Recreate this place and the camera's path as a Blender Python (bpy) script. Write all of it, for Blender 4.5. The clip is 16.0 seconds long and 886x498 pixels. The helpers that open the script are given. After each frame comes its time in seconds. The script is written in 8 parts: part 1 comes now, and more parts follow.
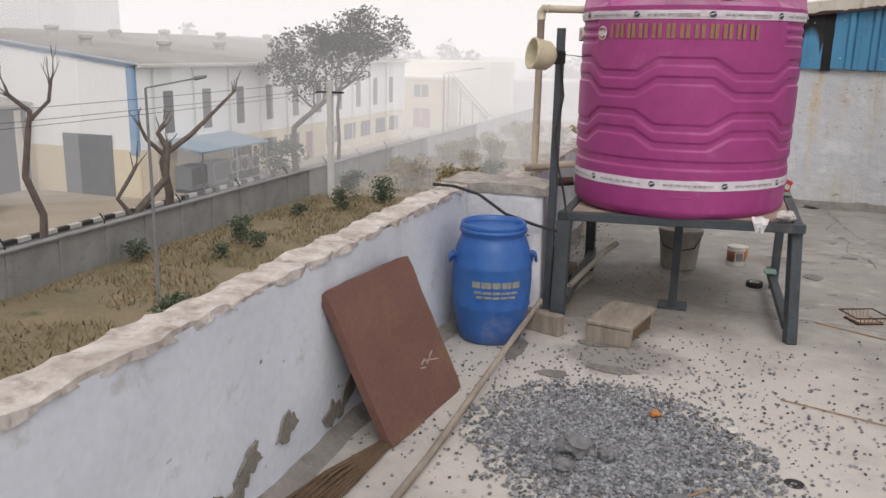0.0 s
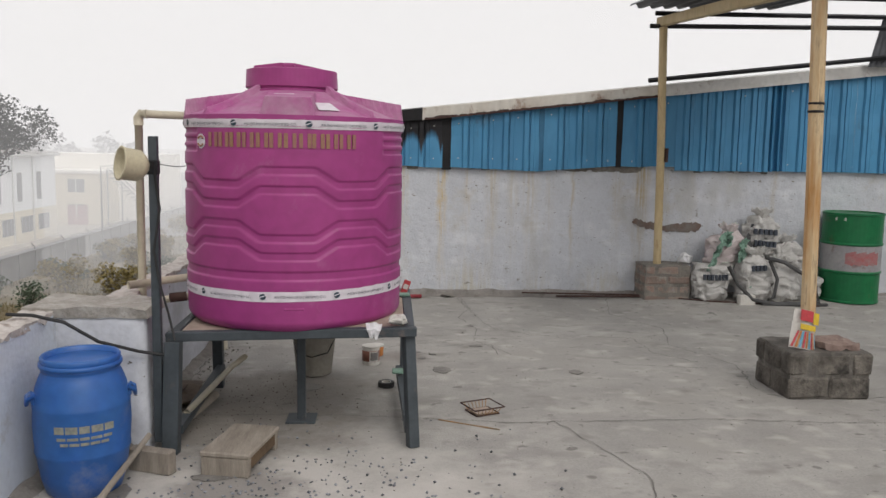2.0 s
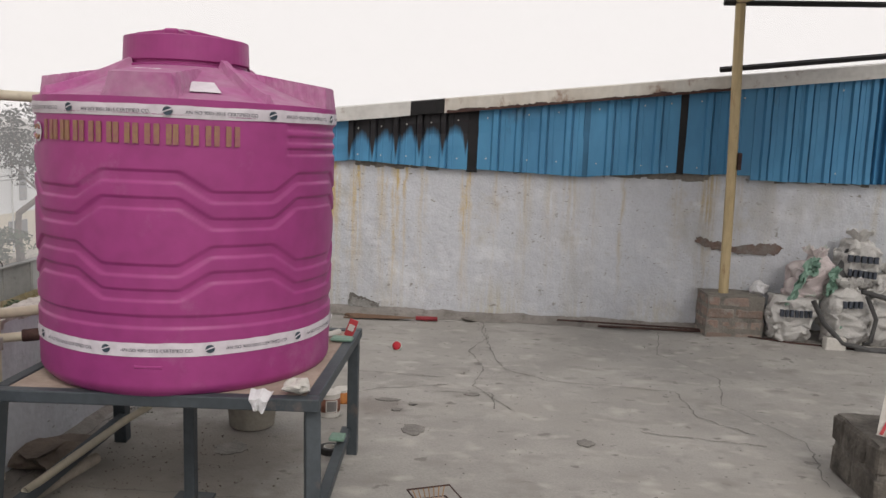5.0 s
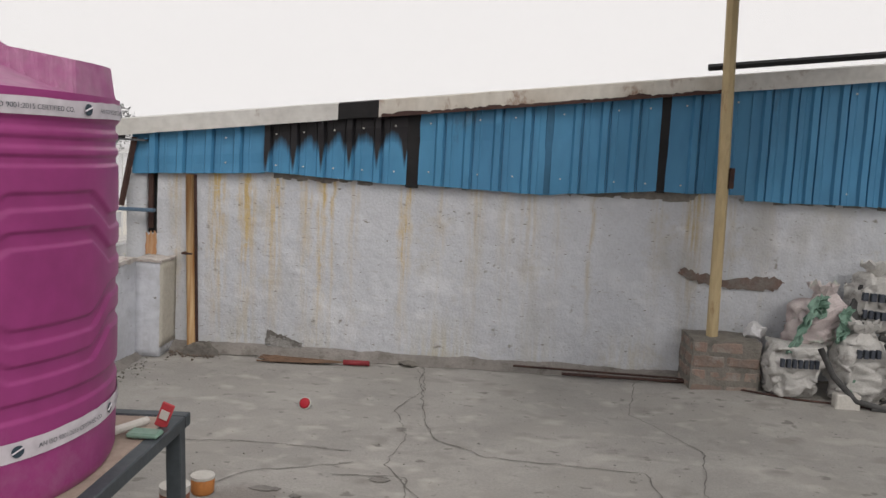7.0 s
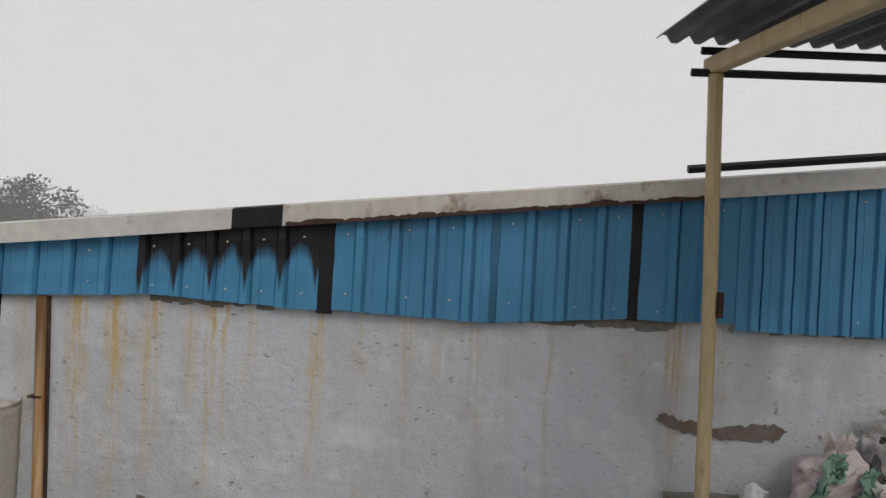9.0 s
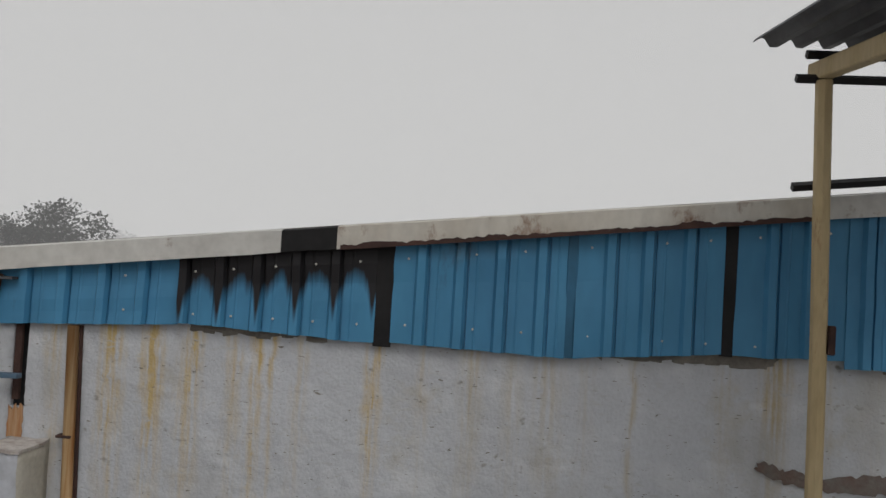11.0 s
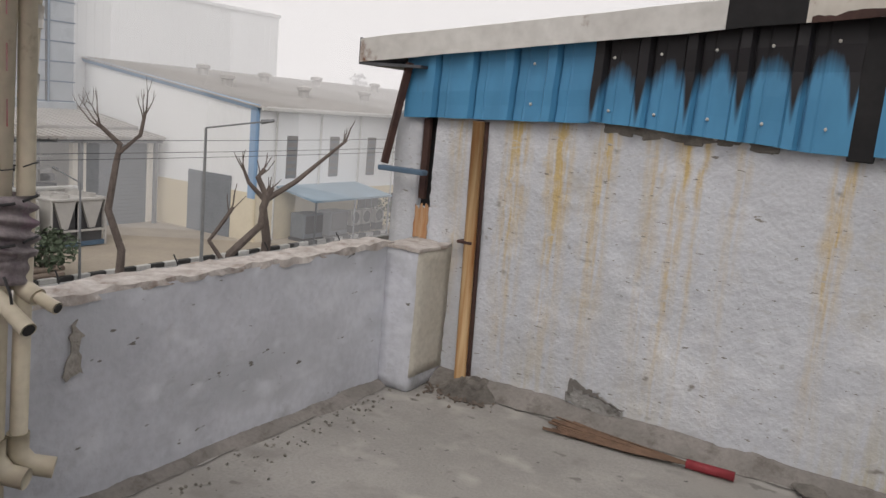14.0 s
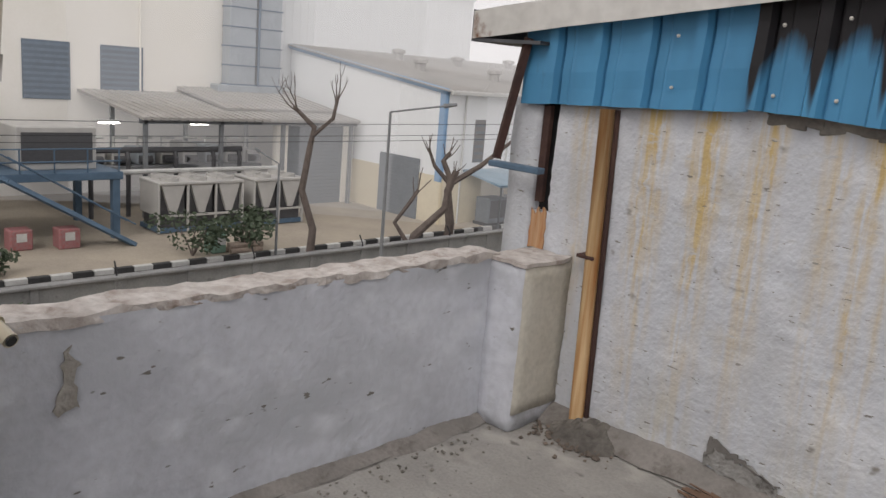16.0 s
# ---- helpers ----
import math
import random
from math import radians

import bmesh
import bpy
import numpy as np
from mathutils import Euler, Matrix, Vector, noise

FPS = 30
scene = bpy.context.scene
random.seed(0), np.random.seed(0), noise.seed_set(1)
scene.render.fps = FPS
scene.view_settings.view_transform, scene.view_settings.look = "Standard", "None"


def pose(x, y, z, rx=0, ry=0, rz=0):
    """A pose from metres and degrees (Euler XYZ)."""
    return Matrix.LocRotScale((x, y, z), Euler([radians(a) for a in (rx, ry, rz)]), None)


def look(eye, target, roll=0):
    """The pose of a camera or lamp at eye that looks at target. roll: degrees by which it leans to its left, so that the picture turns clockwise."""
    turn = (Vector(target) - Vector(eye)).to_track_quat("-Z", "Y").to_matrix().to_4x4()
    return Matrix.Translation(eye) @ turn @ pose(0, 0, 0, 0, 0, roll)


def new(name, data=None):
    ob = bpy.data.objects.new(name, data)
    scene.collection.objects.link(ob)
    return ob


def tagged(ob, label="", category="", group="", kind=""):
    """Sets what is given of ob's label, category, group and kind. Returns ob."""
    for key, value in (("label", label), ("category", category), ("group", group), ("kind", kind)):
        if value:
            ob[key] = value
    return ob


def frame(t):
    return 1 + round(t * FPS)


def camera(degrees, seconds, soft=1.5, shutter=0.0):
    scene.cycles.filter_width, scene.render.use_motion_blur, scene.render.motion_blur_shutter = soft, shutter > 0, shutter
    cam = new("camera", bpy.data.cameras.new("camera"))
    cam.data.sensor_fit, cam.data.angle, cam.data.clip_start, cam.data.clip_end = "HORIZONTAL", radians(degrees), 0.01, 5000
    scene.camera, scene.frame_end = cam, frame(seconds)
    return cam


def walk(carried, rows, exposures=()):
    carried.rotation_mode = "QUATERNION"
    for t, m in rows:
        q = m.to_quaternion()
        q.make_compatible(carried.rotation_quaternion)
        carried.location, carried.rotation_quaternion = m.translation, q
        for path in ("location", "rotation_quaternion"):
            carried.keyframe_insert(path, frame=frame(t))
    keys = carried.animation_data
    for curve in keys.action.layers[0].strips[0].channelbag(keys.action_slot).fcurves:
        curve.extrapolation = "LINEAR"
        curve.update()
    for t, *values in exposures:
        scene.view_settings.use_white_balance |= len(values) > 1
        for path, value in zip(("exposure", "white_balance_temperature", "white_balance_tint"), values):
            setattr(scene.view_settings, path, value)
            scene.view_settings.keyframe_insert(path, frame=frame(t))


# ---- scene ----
cam = camera(57.2, 16.0)
PATH = [
    (0, (0.065, 0.517, 1.42), (-0.552, 2.359, 0.944), 1.2),
    (0.5, (0.034, 0.527, 1.443), (-0.306, 2.449, 1.007), 1.6),
    (1, (0.091, 0.59, 1.444), (-0.067, 2.552, 1.085), 1.6),
    (1.5, (0.245, 0.703, 1.476), (0.237, 2.681, 1.18), 1.5),
    (2, (0.368, 0.817, 1.51), (0.502, 2.797, 1.265), 1.2),
    (2.5, (0.432, 1.006, 1.49), (0.678, 2.98, 1.281), 1.0),
    (3, (0.497, 1.233, 1.522), (0.722, 3.21, 1.316), 1.3),
    (5.5, (1.206, 2.263, 1.548), (1.08, 4.24, 1.28), 2.5),
    (6, (1.315, 2.545, 1.526), (1.208, 4.525, 1.268), 2.6),
    (6.5, (1.411, 2.889, 1.549), (1.309, 4.869, 1.281), 2.7),
    (7, (1.464, 3.222, 1.551), (1.372, 5.206, 1.32), 3.0),
    (7.5, (1.558, 3.565, 1.621), (1.509, 5.556, 1.435), 4.2),
    (8, (1.573, 3.865, 1.635), (1.551, 5.861, 1.51), 4.2),
    (8.5, (1.561, 4.11, 1.688), (1.551, 6.109, 1.622), 3.6),
    (9, (1.628, 4.412, 1.77), (1.619, 6.412, 1.744), 3.2),
    (11.5, (1.356, 4.994, 1.743), (1.228, 6.99, 1.775), 3.6),
    (12, (1.542, 5.189, 1.703), (1.221, 7.16, 1.595), 3.6),
    (12.5, (1.498, 5.357, 1.616), (1.05, 7.296, 1.415), 3.8),
    (13, (1.295, 5.532, 1.492), (0.742, 7.436, 1.226), 5.0),
    (13.5, (1.221, 5.571, 1.43), (0.457, 7.39, 1.104), 5.4),
    (14, (1.208, 5.683, 1.379), (0.199, 7.374, 1.027), 5.2),
    (14.5, (1.177, 5.896, 1.379), (0.012, 7.482, 1.023), 5.0),
    (15, (1.159, 6.017, 1.381), (-0.106, 7.522, 1.013), 4.8),
    (15.5, (1.113, 6.208, 1.386), (-0.193, 7.674, 1.002), 5.0),
    (16, (1.102, 6.411, 1.406), (-0.261, 7.81, 0.976), 4.8),
]
walk(cam, [(t, look(eye, target, roll)) for t, eye, target, roll in PATH],
     [(0.0, 0.38, 6650, 14), (1.0, 0.4, 6550, 12), (3.0, 0.1, 6500, 11), (5.5, 0.32, 6700, 13), (7.0, 0.22, 6600, 12), (8.0, -0.06, 6450, 9), (9.0, -0.1, 6450, 10), (11.5, -0.38, 6450, 9),
      (12.5, 0.02, 6500, 10), (14.0, 0.18, 6600, 13), (16.0, 0.2, 6550, 13)])

# ---- world, sun ----
SKY = bpy.data.worlds.new("hazy_sky")
scene.world = SKY
SKY.use_nodes = True
nt = SKY.node_tree
bg = nt.nodes["Background"]
sky = nt.nodes.new("ShaderNodeTexSky")
sky.sky_type = "NISHITA"
sky.sun_disc = False
sky.sun_elevation = radians(38)
sky.sun_rotation = radians(160)
sky.dust_density = 6.0
sky.air_density = 1.0
grey = nt.nodes.new("ShaderNodeHueSaturation")
grey.inputs["Saturation"].default_value = 0.12
cloud = nt.nodes.new("ShaderNodeMix")
cloud.data_type = "RGBA"
cloud.inputs[0].default_value = 0.86
cloud.inputs[7].default_value = (7.5, 7.4, 7.35, 1)
nt.links.new(sky.outputs[0], grey.inputs["Color"])
nt.links.new(grey.outputs[0], cloud.inputs[6])
nt.links.new(cloud.outputs[2], bg.inputs[0])
bg.inputs[1].default_value = 0.1

sun = new("sun", bpy.data.lights.new("sun", "SUN"))
sun.data.energy = 0.75
sun.data.angle = radians(25)
sun.data.color = (1.0, 0.96, 0.9)
sun.matrix_world = look((4, -9, 10), (0, 0, 0))

# ---- materials ----
MATS = {}


def mat(name, a, b=None, rough=0.8, metal=0.0, scale=6.0, fine=60.0, bump=0.15, stain=None, stain_amount=0.0, stain_scale=2.0, spec=0.3,
        stretch=(1, 1, 1), vary=0.0, trans=0.0, grit=0.3):
    """A two-scale procedural material: a to b by noise, fine grain relief, optional stains."""
    m = bpy.data.materials.new(name)
    m.use_nodes = True
    n, l = m.node_tree.nodes, m.node_tree.links
    p = n["Principled BSDF"]
    p.inputs["Roughness"].default_value = rough
    p.inputs["Metallic"].default_value = metal
    p.inputs["Specular IOR Level"].default_value = spec
    b = b or tuple(c * 0.82 for c in a)
    tc = n.new("ShaderNodeTexCoord")
    mp = n.new("ShaderNodeMapping")
    mp.inputs["Scale"].default_value = stretch
    l.new(tc.outputs["Object"], mp.inputs["Vector"])
    big = n.new("ShaderNodeTexNoise")
    big.inputs["Scale"].default_value = scale
    big.inputs["Detail"].default_value = 5
    big.inputs["Roughness"].default_value = 0.62
    l.new(mp.outputs[0], big.inputs["Vector"])
    small = n.new("ShaderNodeTexNoise")
    small.inputs["Scale"].default_value = fine
    small.inputs["Detail"].default_value = 4
    l.new(mp.outputs[0], small.inputs["Vector"])
    ramp = n.new("ShaderNodeValToRGB")
    ramp.color_ramp.elements[0].position, ramp.color_ramp.elements[1].position = 0.33, 0.68
    ramp.color_ramp.elements[0].color = (*b, 1)
    ramp.color_ramp.elements[1].color = (*a, 1)
    l.new(big.outputs[0], ramp.inputs[0])
    grain = n.new("ShaderNodeMix")
    grain.data_type, grain.blend_type = "RGBA", "MULTIPLY"
    grain.inputs[0].default_value = grit
    l.new(ramp.outputs[0], grain.inputs[6])
    gr = n.new("ShaderNodeValToRGB")
    gr.color_ramp.elements[0].position, gr.color_ramp.elements[1].position = 0.3, 0.62
    gr.color_ramp.elements[0].color = (0.55, 0.55, 0.55, 1)
    l.new(small.outputs[0], gr.inputs[0])
    l.new(gr.outputs[0], grain.inputs[7])
    col = grain.outputs[2]
    if vary:
        oi = n.new("ShaderNodeObjectInfo")
        mr = n.new("ShaderNodeMapRange")
        mr.inputs[3].default_value, mr.inputs[4].default_value = 1 - vary, 1 + vary
        l.new(oi.outputs["Random"], mr.inputs[0])
        hv = n.new("ShaderNodeHueSaturation")
        l.new(mr.outputs[0], hv.inputs["Value"])
        l.new(col, hv.inputs["Color"])
        col = hv.outputs[0]
    if stain:
        st = n.new("ShaderNodeTexNoise")
        st.inputs["Scale"].default_value = stain_scale
        st.inputs["Detail"].default_value = 7
        st.inputs["Roughness"].default_value = 0.7
        l.new(mp.outputs[0], st.inputs["Vector"])
        sr = n.new("ShaderNodeValToRGB")
        sr.color_ramp.elements[0].position = 0.62 - 0.25 * stain_amount
        sr.color_ramp.elements[1].position = 0.74 - 0.2 * stain_amount
        l.new(st.outputs[0], sr.inputs[0])
        sm = n.new("ShaderNodeMix")
        sm.data_type = "RGBA"
        l.new(sr.outputs[0], sm.inputs[0])
        l.new(col, sm.inputs[6])
        sm.inputs[7].default_value = (*stain, 1)
        col = sm.outputs[2]
    l.new(col, p.inputs["Base Color"])
    if bump:
        bp = n.new("ShaderNodeBump")
        bp.inputs["Strength"].default_value = bump
        bp.inputs["Distance"].default_value = 0.01
        l.new(small.outputs[0], bp.inputs["Height"])
        l.new(bp.outputs[0], p.inputs["Normal"])
    if trans:
        p.inputs["Transmission Weight"].default_value = trans
    MATS[name] = m
    return m


def streaked(m, stops, top, bottom, colour, strength=0.85, ramp_from=0.0, ramp_to=1.0):
    """Adds rust runs to a wall material: strong at given x (0..1 between ramp_from and ramp_to), fading down from top to bottom."""
    n, l = m.node_tree.nodes, m.node_tree.links
    p = n["Principled BSDF"]
    old = p.inputs["Base Color"].links[0].from_socket
    tc = n.new("ShaderNodeTexCoord")
    wob = n.new("ShaderNodeTexNoise")
    wob.inputs["Scale"].default_value = 7.0
    l.new(tc.outputs["Object"], wob.inputs["Vector"])
    sep = n.new("ShaderNodeSeparateXYZ")
    l.new(tc.outputs["Object"], sep.inputs[0])
    wsub = n.new("ShaderNodeMath")
    wsub.operation = "MULTIPLY_ADD"
    wsub.inputs[1].default_value, wsub.inputs[2].default_value = 0.09, -0.045
    l.new(wob.outputs[0], wsub.inputs[0])
    xx = n.new("ShaderNodeMath")
    l.new(sep.outputs[0], xx.inputs[0])
    l.new(wsub.outputs[0], xx.inputs[1])
    mx = n.new("ShaderNodeMapRange")
    mx.inputs[1].default_value, mx.inputs[2].default_value = ramp_from, ramp_to
    l.new(xx.outputs[0], mx.inputs[0])
    rp = n.new("ShaderNodeValToRGB")
    els = rp.color_ramp.elements
    els[0].position, els[0].color = 0.0, (0, 0, 0, 1)
    els[1].position, els[1].color = 1.0, (0, 0, 0, 1)
    for x, w, v in stops:
        u = (x - ramp_from) / (ramp_to - ramp_from)
        h = w / (ramp_to - ramp_from)
        for q, c in ((u - h, 0), (u, v), (u + h, 0)):
            e = els.new(q)
            e.color = (c, c, c, 1)
    l.new(mx.outputs[0], rp.inputs[0])
    mz = n.new("ShaderNodeMapRange")
    mz.inputs[1].default_value, mz.inputs[2].default_value = bottom, top
    l.new(sep.outputs[2], mz.inputs[0])
    br = n.new("ShaderNodeTexNoise")
    br.inputs["Scale"].default_value = 1.0
    br.inputs["Detail"].default_value = 6
    mp = n.new("ShaderNodeMapping")
    mp.inputs["Scale"].default_value = (42, 42, 2.6)
    l.new(tc.outputs["Object"], mp.inputs[0])
    l.new(mp.outputs[0], br.inputs["Vector"])
    brr = n.new("ShaderNodeMapRange")
    brr.inputs[1].default_value, brr.inputs[2].default_value = 0.36, 0.6
    l.new(br.outputs[0], brr.inputs[0])
    a = n.new("ShaderNodeMath")
    a.operation = "MULTIPLY"
    l.new(rp.outputs[0], a.inputs[0])
    l.new(mz.outputs[0], a.inputs[1])
    c = n.new("ShaderNodeMath")
    c.operation = "MULTIPLY"
    l.new(a.outputs[0], c.inputs[0])
    l.new(brr.outputs[0], c.inputs[1])
    d = n.new("ShaderNodeMath")
    d.operation = "MULTIPLY"
    d.use_clamp = True
    d.inputs[1].default_value = strength
    l.new(c.outputs[0], d.inputs[0])
    mix = n.new("ShaderNodeMix")
    mix.data_type = "RGBA"
    l.new(d.outputs[0], mix.inputs[0])
    l.new(old, mix.inputs[6])
    mix.inputs[7].default_value = (*colour, 1)
    l.new(mix.outputs[2], p.inputs["Base Color"])


def specks(m, scale, low, high, colour, stretch=(1, 1, 1), slant=0.0):
    """Small dark pits and flecks of their own shape over a material."""
    n, l = m.node_tree.nodes, m.node_tree.links
    p = n["Principled BSDF"]
    old = p.inputs["Base Color"].links[0].from_socket
    tc = n.new("ShaderNodeTexCoord")
    mp = n.new("ShaderNodeMapping")
    mp.inputs["Scale"].default_value = stretch
    mp.inputs["Rotation"].default_value = (0, slant, 0)
    l.new(tc.outputs["Object"], mp.inputs[0])
    ns = n.new("ShaderNodeTexNoise")
    ns.inputs["Scale"].default_value = scale
    ns.inputs["Detail"].default_value = 2.5
    l.new(mp.outputs[0], ns.inputs["Vector"])
    mr = n.new("ShaderNodeMapRange")
    mr.inputs[1].default_value, mr.inputs[2].default_value = low, high
    l.new(ns.outputs[0], mr.inputs[0])
    mx = n.new("ShaderNodeMix")
    mx.data_type = "RGBA"
    l.new(mr.outputs[0], mx.inputs[0])
    l.new(old, mx.inputs[6])
    mx.inputs[7].default_value = (*colour, 1)
    l.new(mx.outputs[2], p.inputs["Base Color"])


def patch(m, centre, radius, soft, colour, seed=0.0, broken=1.0, strength=1.0):
    """A patch of another colour, such as a spill, with a ragged outline of its own round a point of the floor."""
    n, l = m.node_tree.nodes, m.node_tree.links
    p = n["Principled BSDF"]
    old = p.inputs["Base Color"].links[0].from_socket
    tc = n.new("ShaderNodeTexCoord")
    dist = n.new("ShaderNodeVectorMath")
    dist.operation = "DISTANCE"
    dist.inputs[1].default_value = (centre[0], centre[1], 0)
    l.new(tc.outputs["Object"], dist.inputs[0])
    mp = n.new("ShaderNodeMapping")
    mp.inputs["Location"].default_value = (seed, seed * 1.7, 0)
    l.new(tc.outputs["Object"], mp.inputs[0])
    ns = n.new("ShaderNodeTexNoise")
    ns.inputs["Scale"].default_value = 3.2
    ns.inputs["Detail"].default_value = 7
    ns.inputs["Roughness"].default_value = 0.68
    l.new(mp.outputs[0], ns.inputs["Vector"])
    add = n.new("ShaderNodeMath")
    add.operation = "MULTIPLY_ADD"
    add.inputs[1].default_value = broken * radius * 2
    l.new(ns.outputs[0], add.inputs[0])
    l.new(dist.outputs["Value"], add.inputs[2])
    mr = n.new("ShaderNodeMapRange")
    mr.inputs[1].default_value, mr.inputs[2].default_value = radius * (1 + broken) + soft, radius * (1 + broken) - soft
    mr.inputs[3].default_value, mr.inputs[4].default_value = 0.0, strength
    l.new(add.outputs[0], mr.inputs[0])
    mx = n.new("ShaderNodeMix")
    mx.data_type = "RGBA"
    l.new(mr.outputs[0], mx.inputs[0])
    l.new(old, mx.inputs[6])
    mx.inputs[7].default_value = (*colour, 1)
    l.new(mx.outputs[2], p.inputs["Base Color"])


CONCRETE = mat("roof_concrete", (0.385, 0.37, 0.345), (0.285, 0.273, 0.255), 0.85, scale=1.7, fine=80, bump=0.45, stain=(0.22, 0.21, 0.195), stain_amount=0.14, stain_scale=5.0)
specks(CONCRETE, 1.3, 0.52, 0.7, (0.31, 0.295, 0.27))
specks(CONCRETE, 4.5, 0.56, 0.74, (0.42, 0.4, 0.37), (1, 1.3, 1))
specks(CONCRETE, 3.4, 0.58, 0.72, (0.25, 0.238, 0.218), (1, 1.4, 1))
specks(CONCRETE, 8.0, 0.66, 0.71, (0.2, 0.19, 0.175), (1, 1.4, 1))
specks(CONCRETE, 24, 0.71, 0.75, (0.13, 0.125, 0.115))
patch(CONCRETE, (-0.1, 3.6), 1.25, 0.5, (0.52, 0.495, 0.46), 3.0, 0.9, 0.85)
# two darker patches of floor colour under and beside the tank stand
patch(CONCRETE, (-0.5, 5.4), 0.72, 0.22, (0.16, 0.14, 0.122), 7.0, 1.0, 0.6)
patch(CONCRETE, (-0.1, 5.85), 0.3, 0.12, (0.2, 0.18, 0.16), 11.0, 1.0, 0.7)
patch(CONCRETE, (-0.3, 4.3), 0.24, 0.06, (0.21, 0.195, 0.18), 2.0, 1.2, 0.75)
patch(CONCRETE, (0.5, 6.6), 0.16, 0.06, (0.2, 0.18, 0.165), 5.0, 1.2, 0.75)
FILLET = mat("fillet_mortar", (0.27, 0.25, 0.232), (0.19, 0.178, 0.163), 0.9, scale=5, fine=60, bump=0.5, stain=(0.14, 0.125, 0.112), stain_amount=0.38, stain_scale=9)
LIMEWASH = mat("north_limewash", (0.55, 0.57, 0.605), (0.48, 0.497, 0.527), 0.85, scale=1.5, fine=55, bump=0.6, stain=(0.45, 0.44, 0.415), stain_amount=0.2, stain_scale=2.0, grit=0.16)
specks(LIMEWASH, 5.0, 0.54, 0.75, (0.6, 0.615, 0.64), (0.8, 1, 1.3))
streaked(LIMEWASH, [(-0.8, 0.07, 0.6), (-0.49, 0.09, 1.0), (-0.27, 0.09, 1.0), (-0.06, 0.09, 0.85), (0.17, 0.06, 0.6), (0.285, 0.05, 1.0), (0.37, 0.03, 0.7), (0.52, 0.06, 0.35), (0.905, 0.06, 0.9), (1.16, 0.05, 0.25)],
         1.45, 0.0, (0.51, 0.385, 0.185), 1.6, -1.2, 1.4)
streaked(LIMEWASH, [(1.42, 0.09, 0.6), (1.63, 0.08, 0.4), (1.82, 0.11, 0.45), (2.02, 0.06, 0.3), (2.26, 0.022, 1.0), (2.72, 0.06, 0.3), (2.98, 0.1, 1.0), (3.25, 0.05, 0.4), (3.5, 0.1, 0.3), (4.4, 0.05, 0.4)],
         1.45, 0.1, (0.42, 0.34, 0.2), 1.3, 1.1, 5.0)
streaked(LIMEWASH, [(-0.3, 0.2, 0.5), (0.25, 0.25, 0.4), (1.2, 0.3, 0.8), (1.9, 0.2, 0.4), (2.6, 0.3, 0.5)], -0.05, 0.42, (0.44, 0.39, 0.25), 1.2, -1.2, 5.0)
specks(LIMEWASH, 40, 0.705, 0.74, (0.24, 0.225, 0.2), (0.45, 1, 1.5), 0.5)
specks(LIMEWASH, 44, 0.7, 0.74, (0.2, 0.185, 0.165), (0.5, 1, 1.6), -0.35)
specks(LIMEWASH, 26, 0.62, 0.76, (0.46, 0.465, 0.47), (0.45, 1, 1.5), 0.3)
specks(LIMEWASH, 13, 0.7, 0.78, (0.25, 0.235, 0.215), (0.8, 1, 1.1))
specks(LIMEWASH, 2.6, 0.6, 0.8, (0.4, 0.4, 0.395), (1, 1, 0.5))
PARAPET = mat("parapet_limewash", (0.66, 0.71, 0.78), (0.56, 0.6, 0.67), 0.85, scale=1.8, fine=30, bump=0.4, stain=(0.42, 0.41, 0.4), stain_amount=0.1, stain_scale=3.5, grit=0.16)
PARAPET_WORN = mat("parapet_worn_limewash", (0.62, 0.64, 0.69), (0.45, 0.462, 0.5), 0.88, scale=1.5, fine=30, bump=0.5, stain=(0.4, 0.41, 0.43), stain_amount=0.2, stain_scale=2.4, grit=0.22)
specks(PARAPET_WORN, 2.6, 0.5, 0.75, (0.43, 0.445, 0.475), (1, 0.7, 1.6))
specks(PARAPET_WORN, 6.0, 0.56, 0.8, (0.66, 0.68, 0.72), (1, 0.8, 1.3))
specks(PARAPET_WORN, 20, 0.7, 0.74, (0.17, 0.16, 0.145), (1, 0.6, 1.8))
specks(PARAPET, 15, 0.71, 0.75, (0.2, 0.19, 0.17), (1, 1, 1.3))
specks(PARAPET, 3.0, 0.6, 0.78, (0.46, 0.47, 0.49), (1, 1, 0.4))
COPING = mat("coping_mortar", (0.62, 0.585, 0.555), (0.37, 0.325, 0.295), 0.95, scale=13, fine=34, bump=1.0, stain=(0.26, 0.21, 0.18), stain_amount=0.3, stain_scale=10)
BEIGE = mat("pilaster_side", (0.57, 0.545, 0.48), (0.47, 0.44, 0.37), 0.9, scale=3, fine=40, bump=0.4)
BLUE = mat("blue_sheet", (0.075, 0.27, 0.46), (0.055, 0.2, 0.36), 0.45, 0.0, scale=1.6, fine=9, bump=0.05, stain=(0.05, 0.09, 0.12), stain_amount=0.08, stain_scale=2.4, vary=0.1, stretch=(1, 1, 0.35))
BLUE_GAP_SHADE = mat("blue_sheet_gap_shade", (0.04, 0.15, 0.27), (0.03, 0.12, 0.2), 0.4, 0.0, scale=1.6, fine=9, bump=0.05, vary=0.1)
# flat black for the sooty flashing, the wall slot and the sheet gaps
SOOT_GAP_BLACK = mat("soot", (0.022, 0.021, 0.022), (0.012, 0.012, 0.013), 0.8, scale=5, fine=30)
FLASH = mat("flashing_paint", (0.64, 0.635, 0.61), (0.54, 0.53, 0.505), 0.55, 0.0, scale=3, fine=18, bump=0.08, stain=(0.16, 0.07, 0.035), stain_amount=0.05, stain_scale=4)
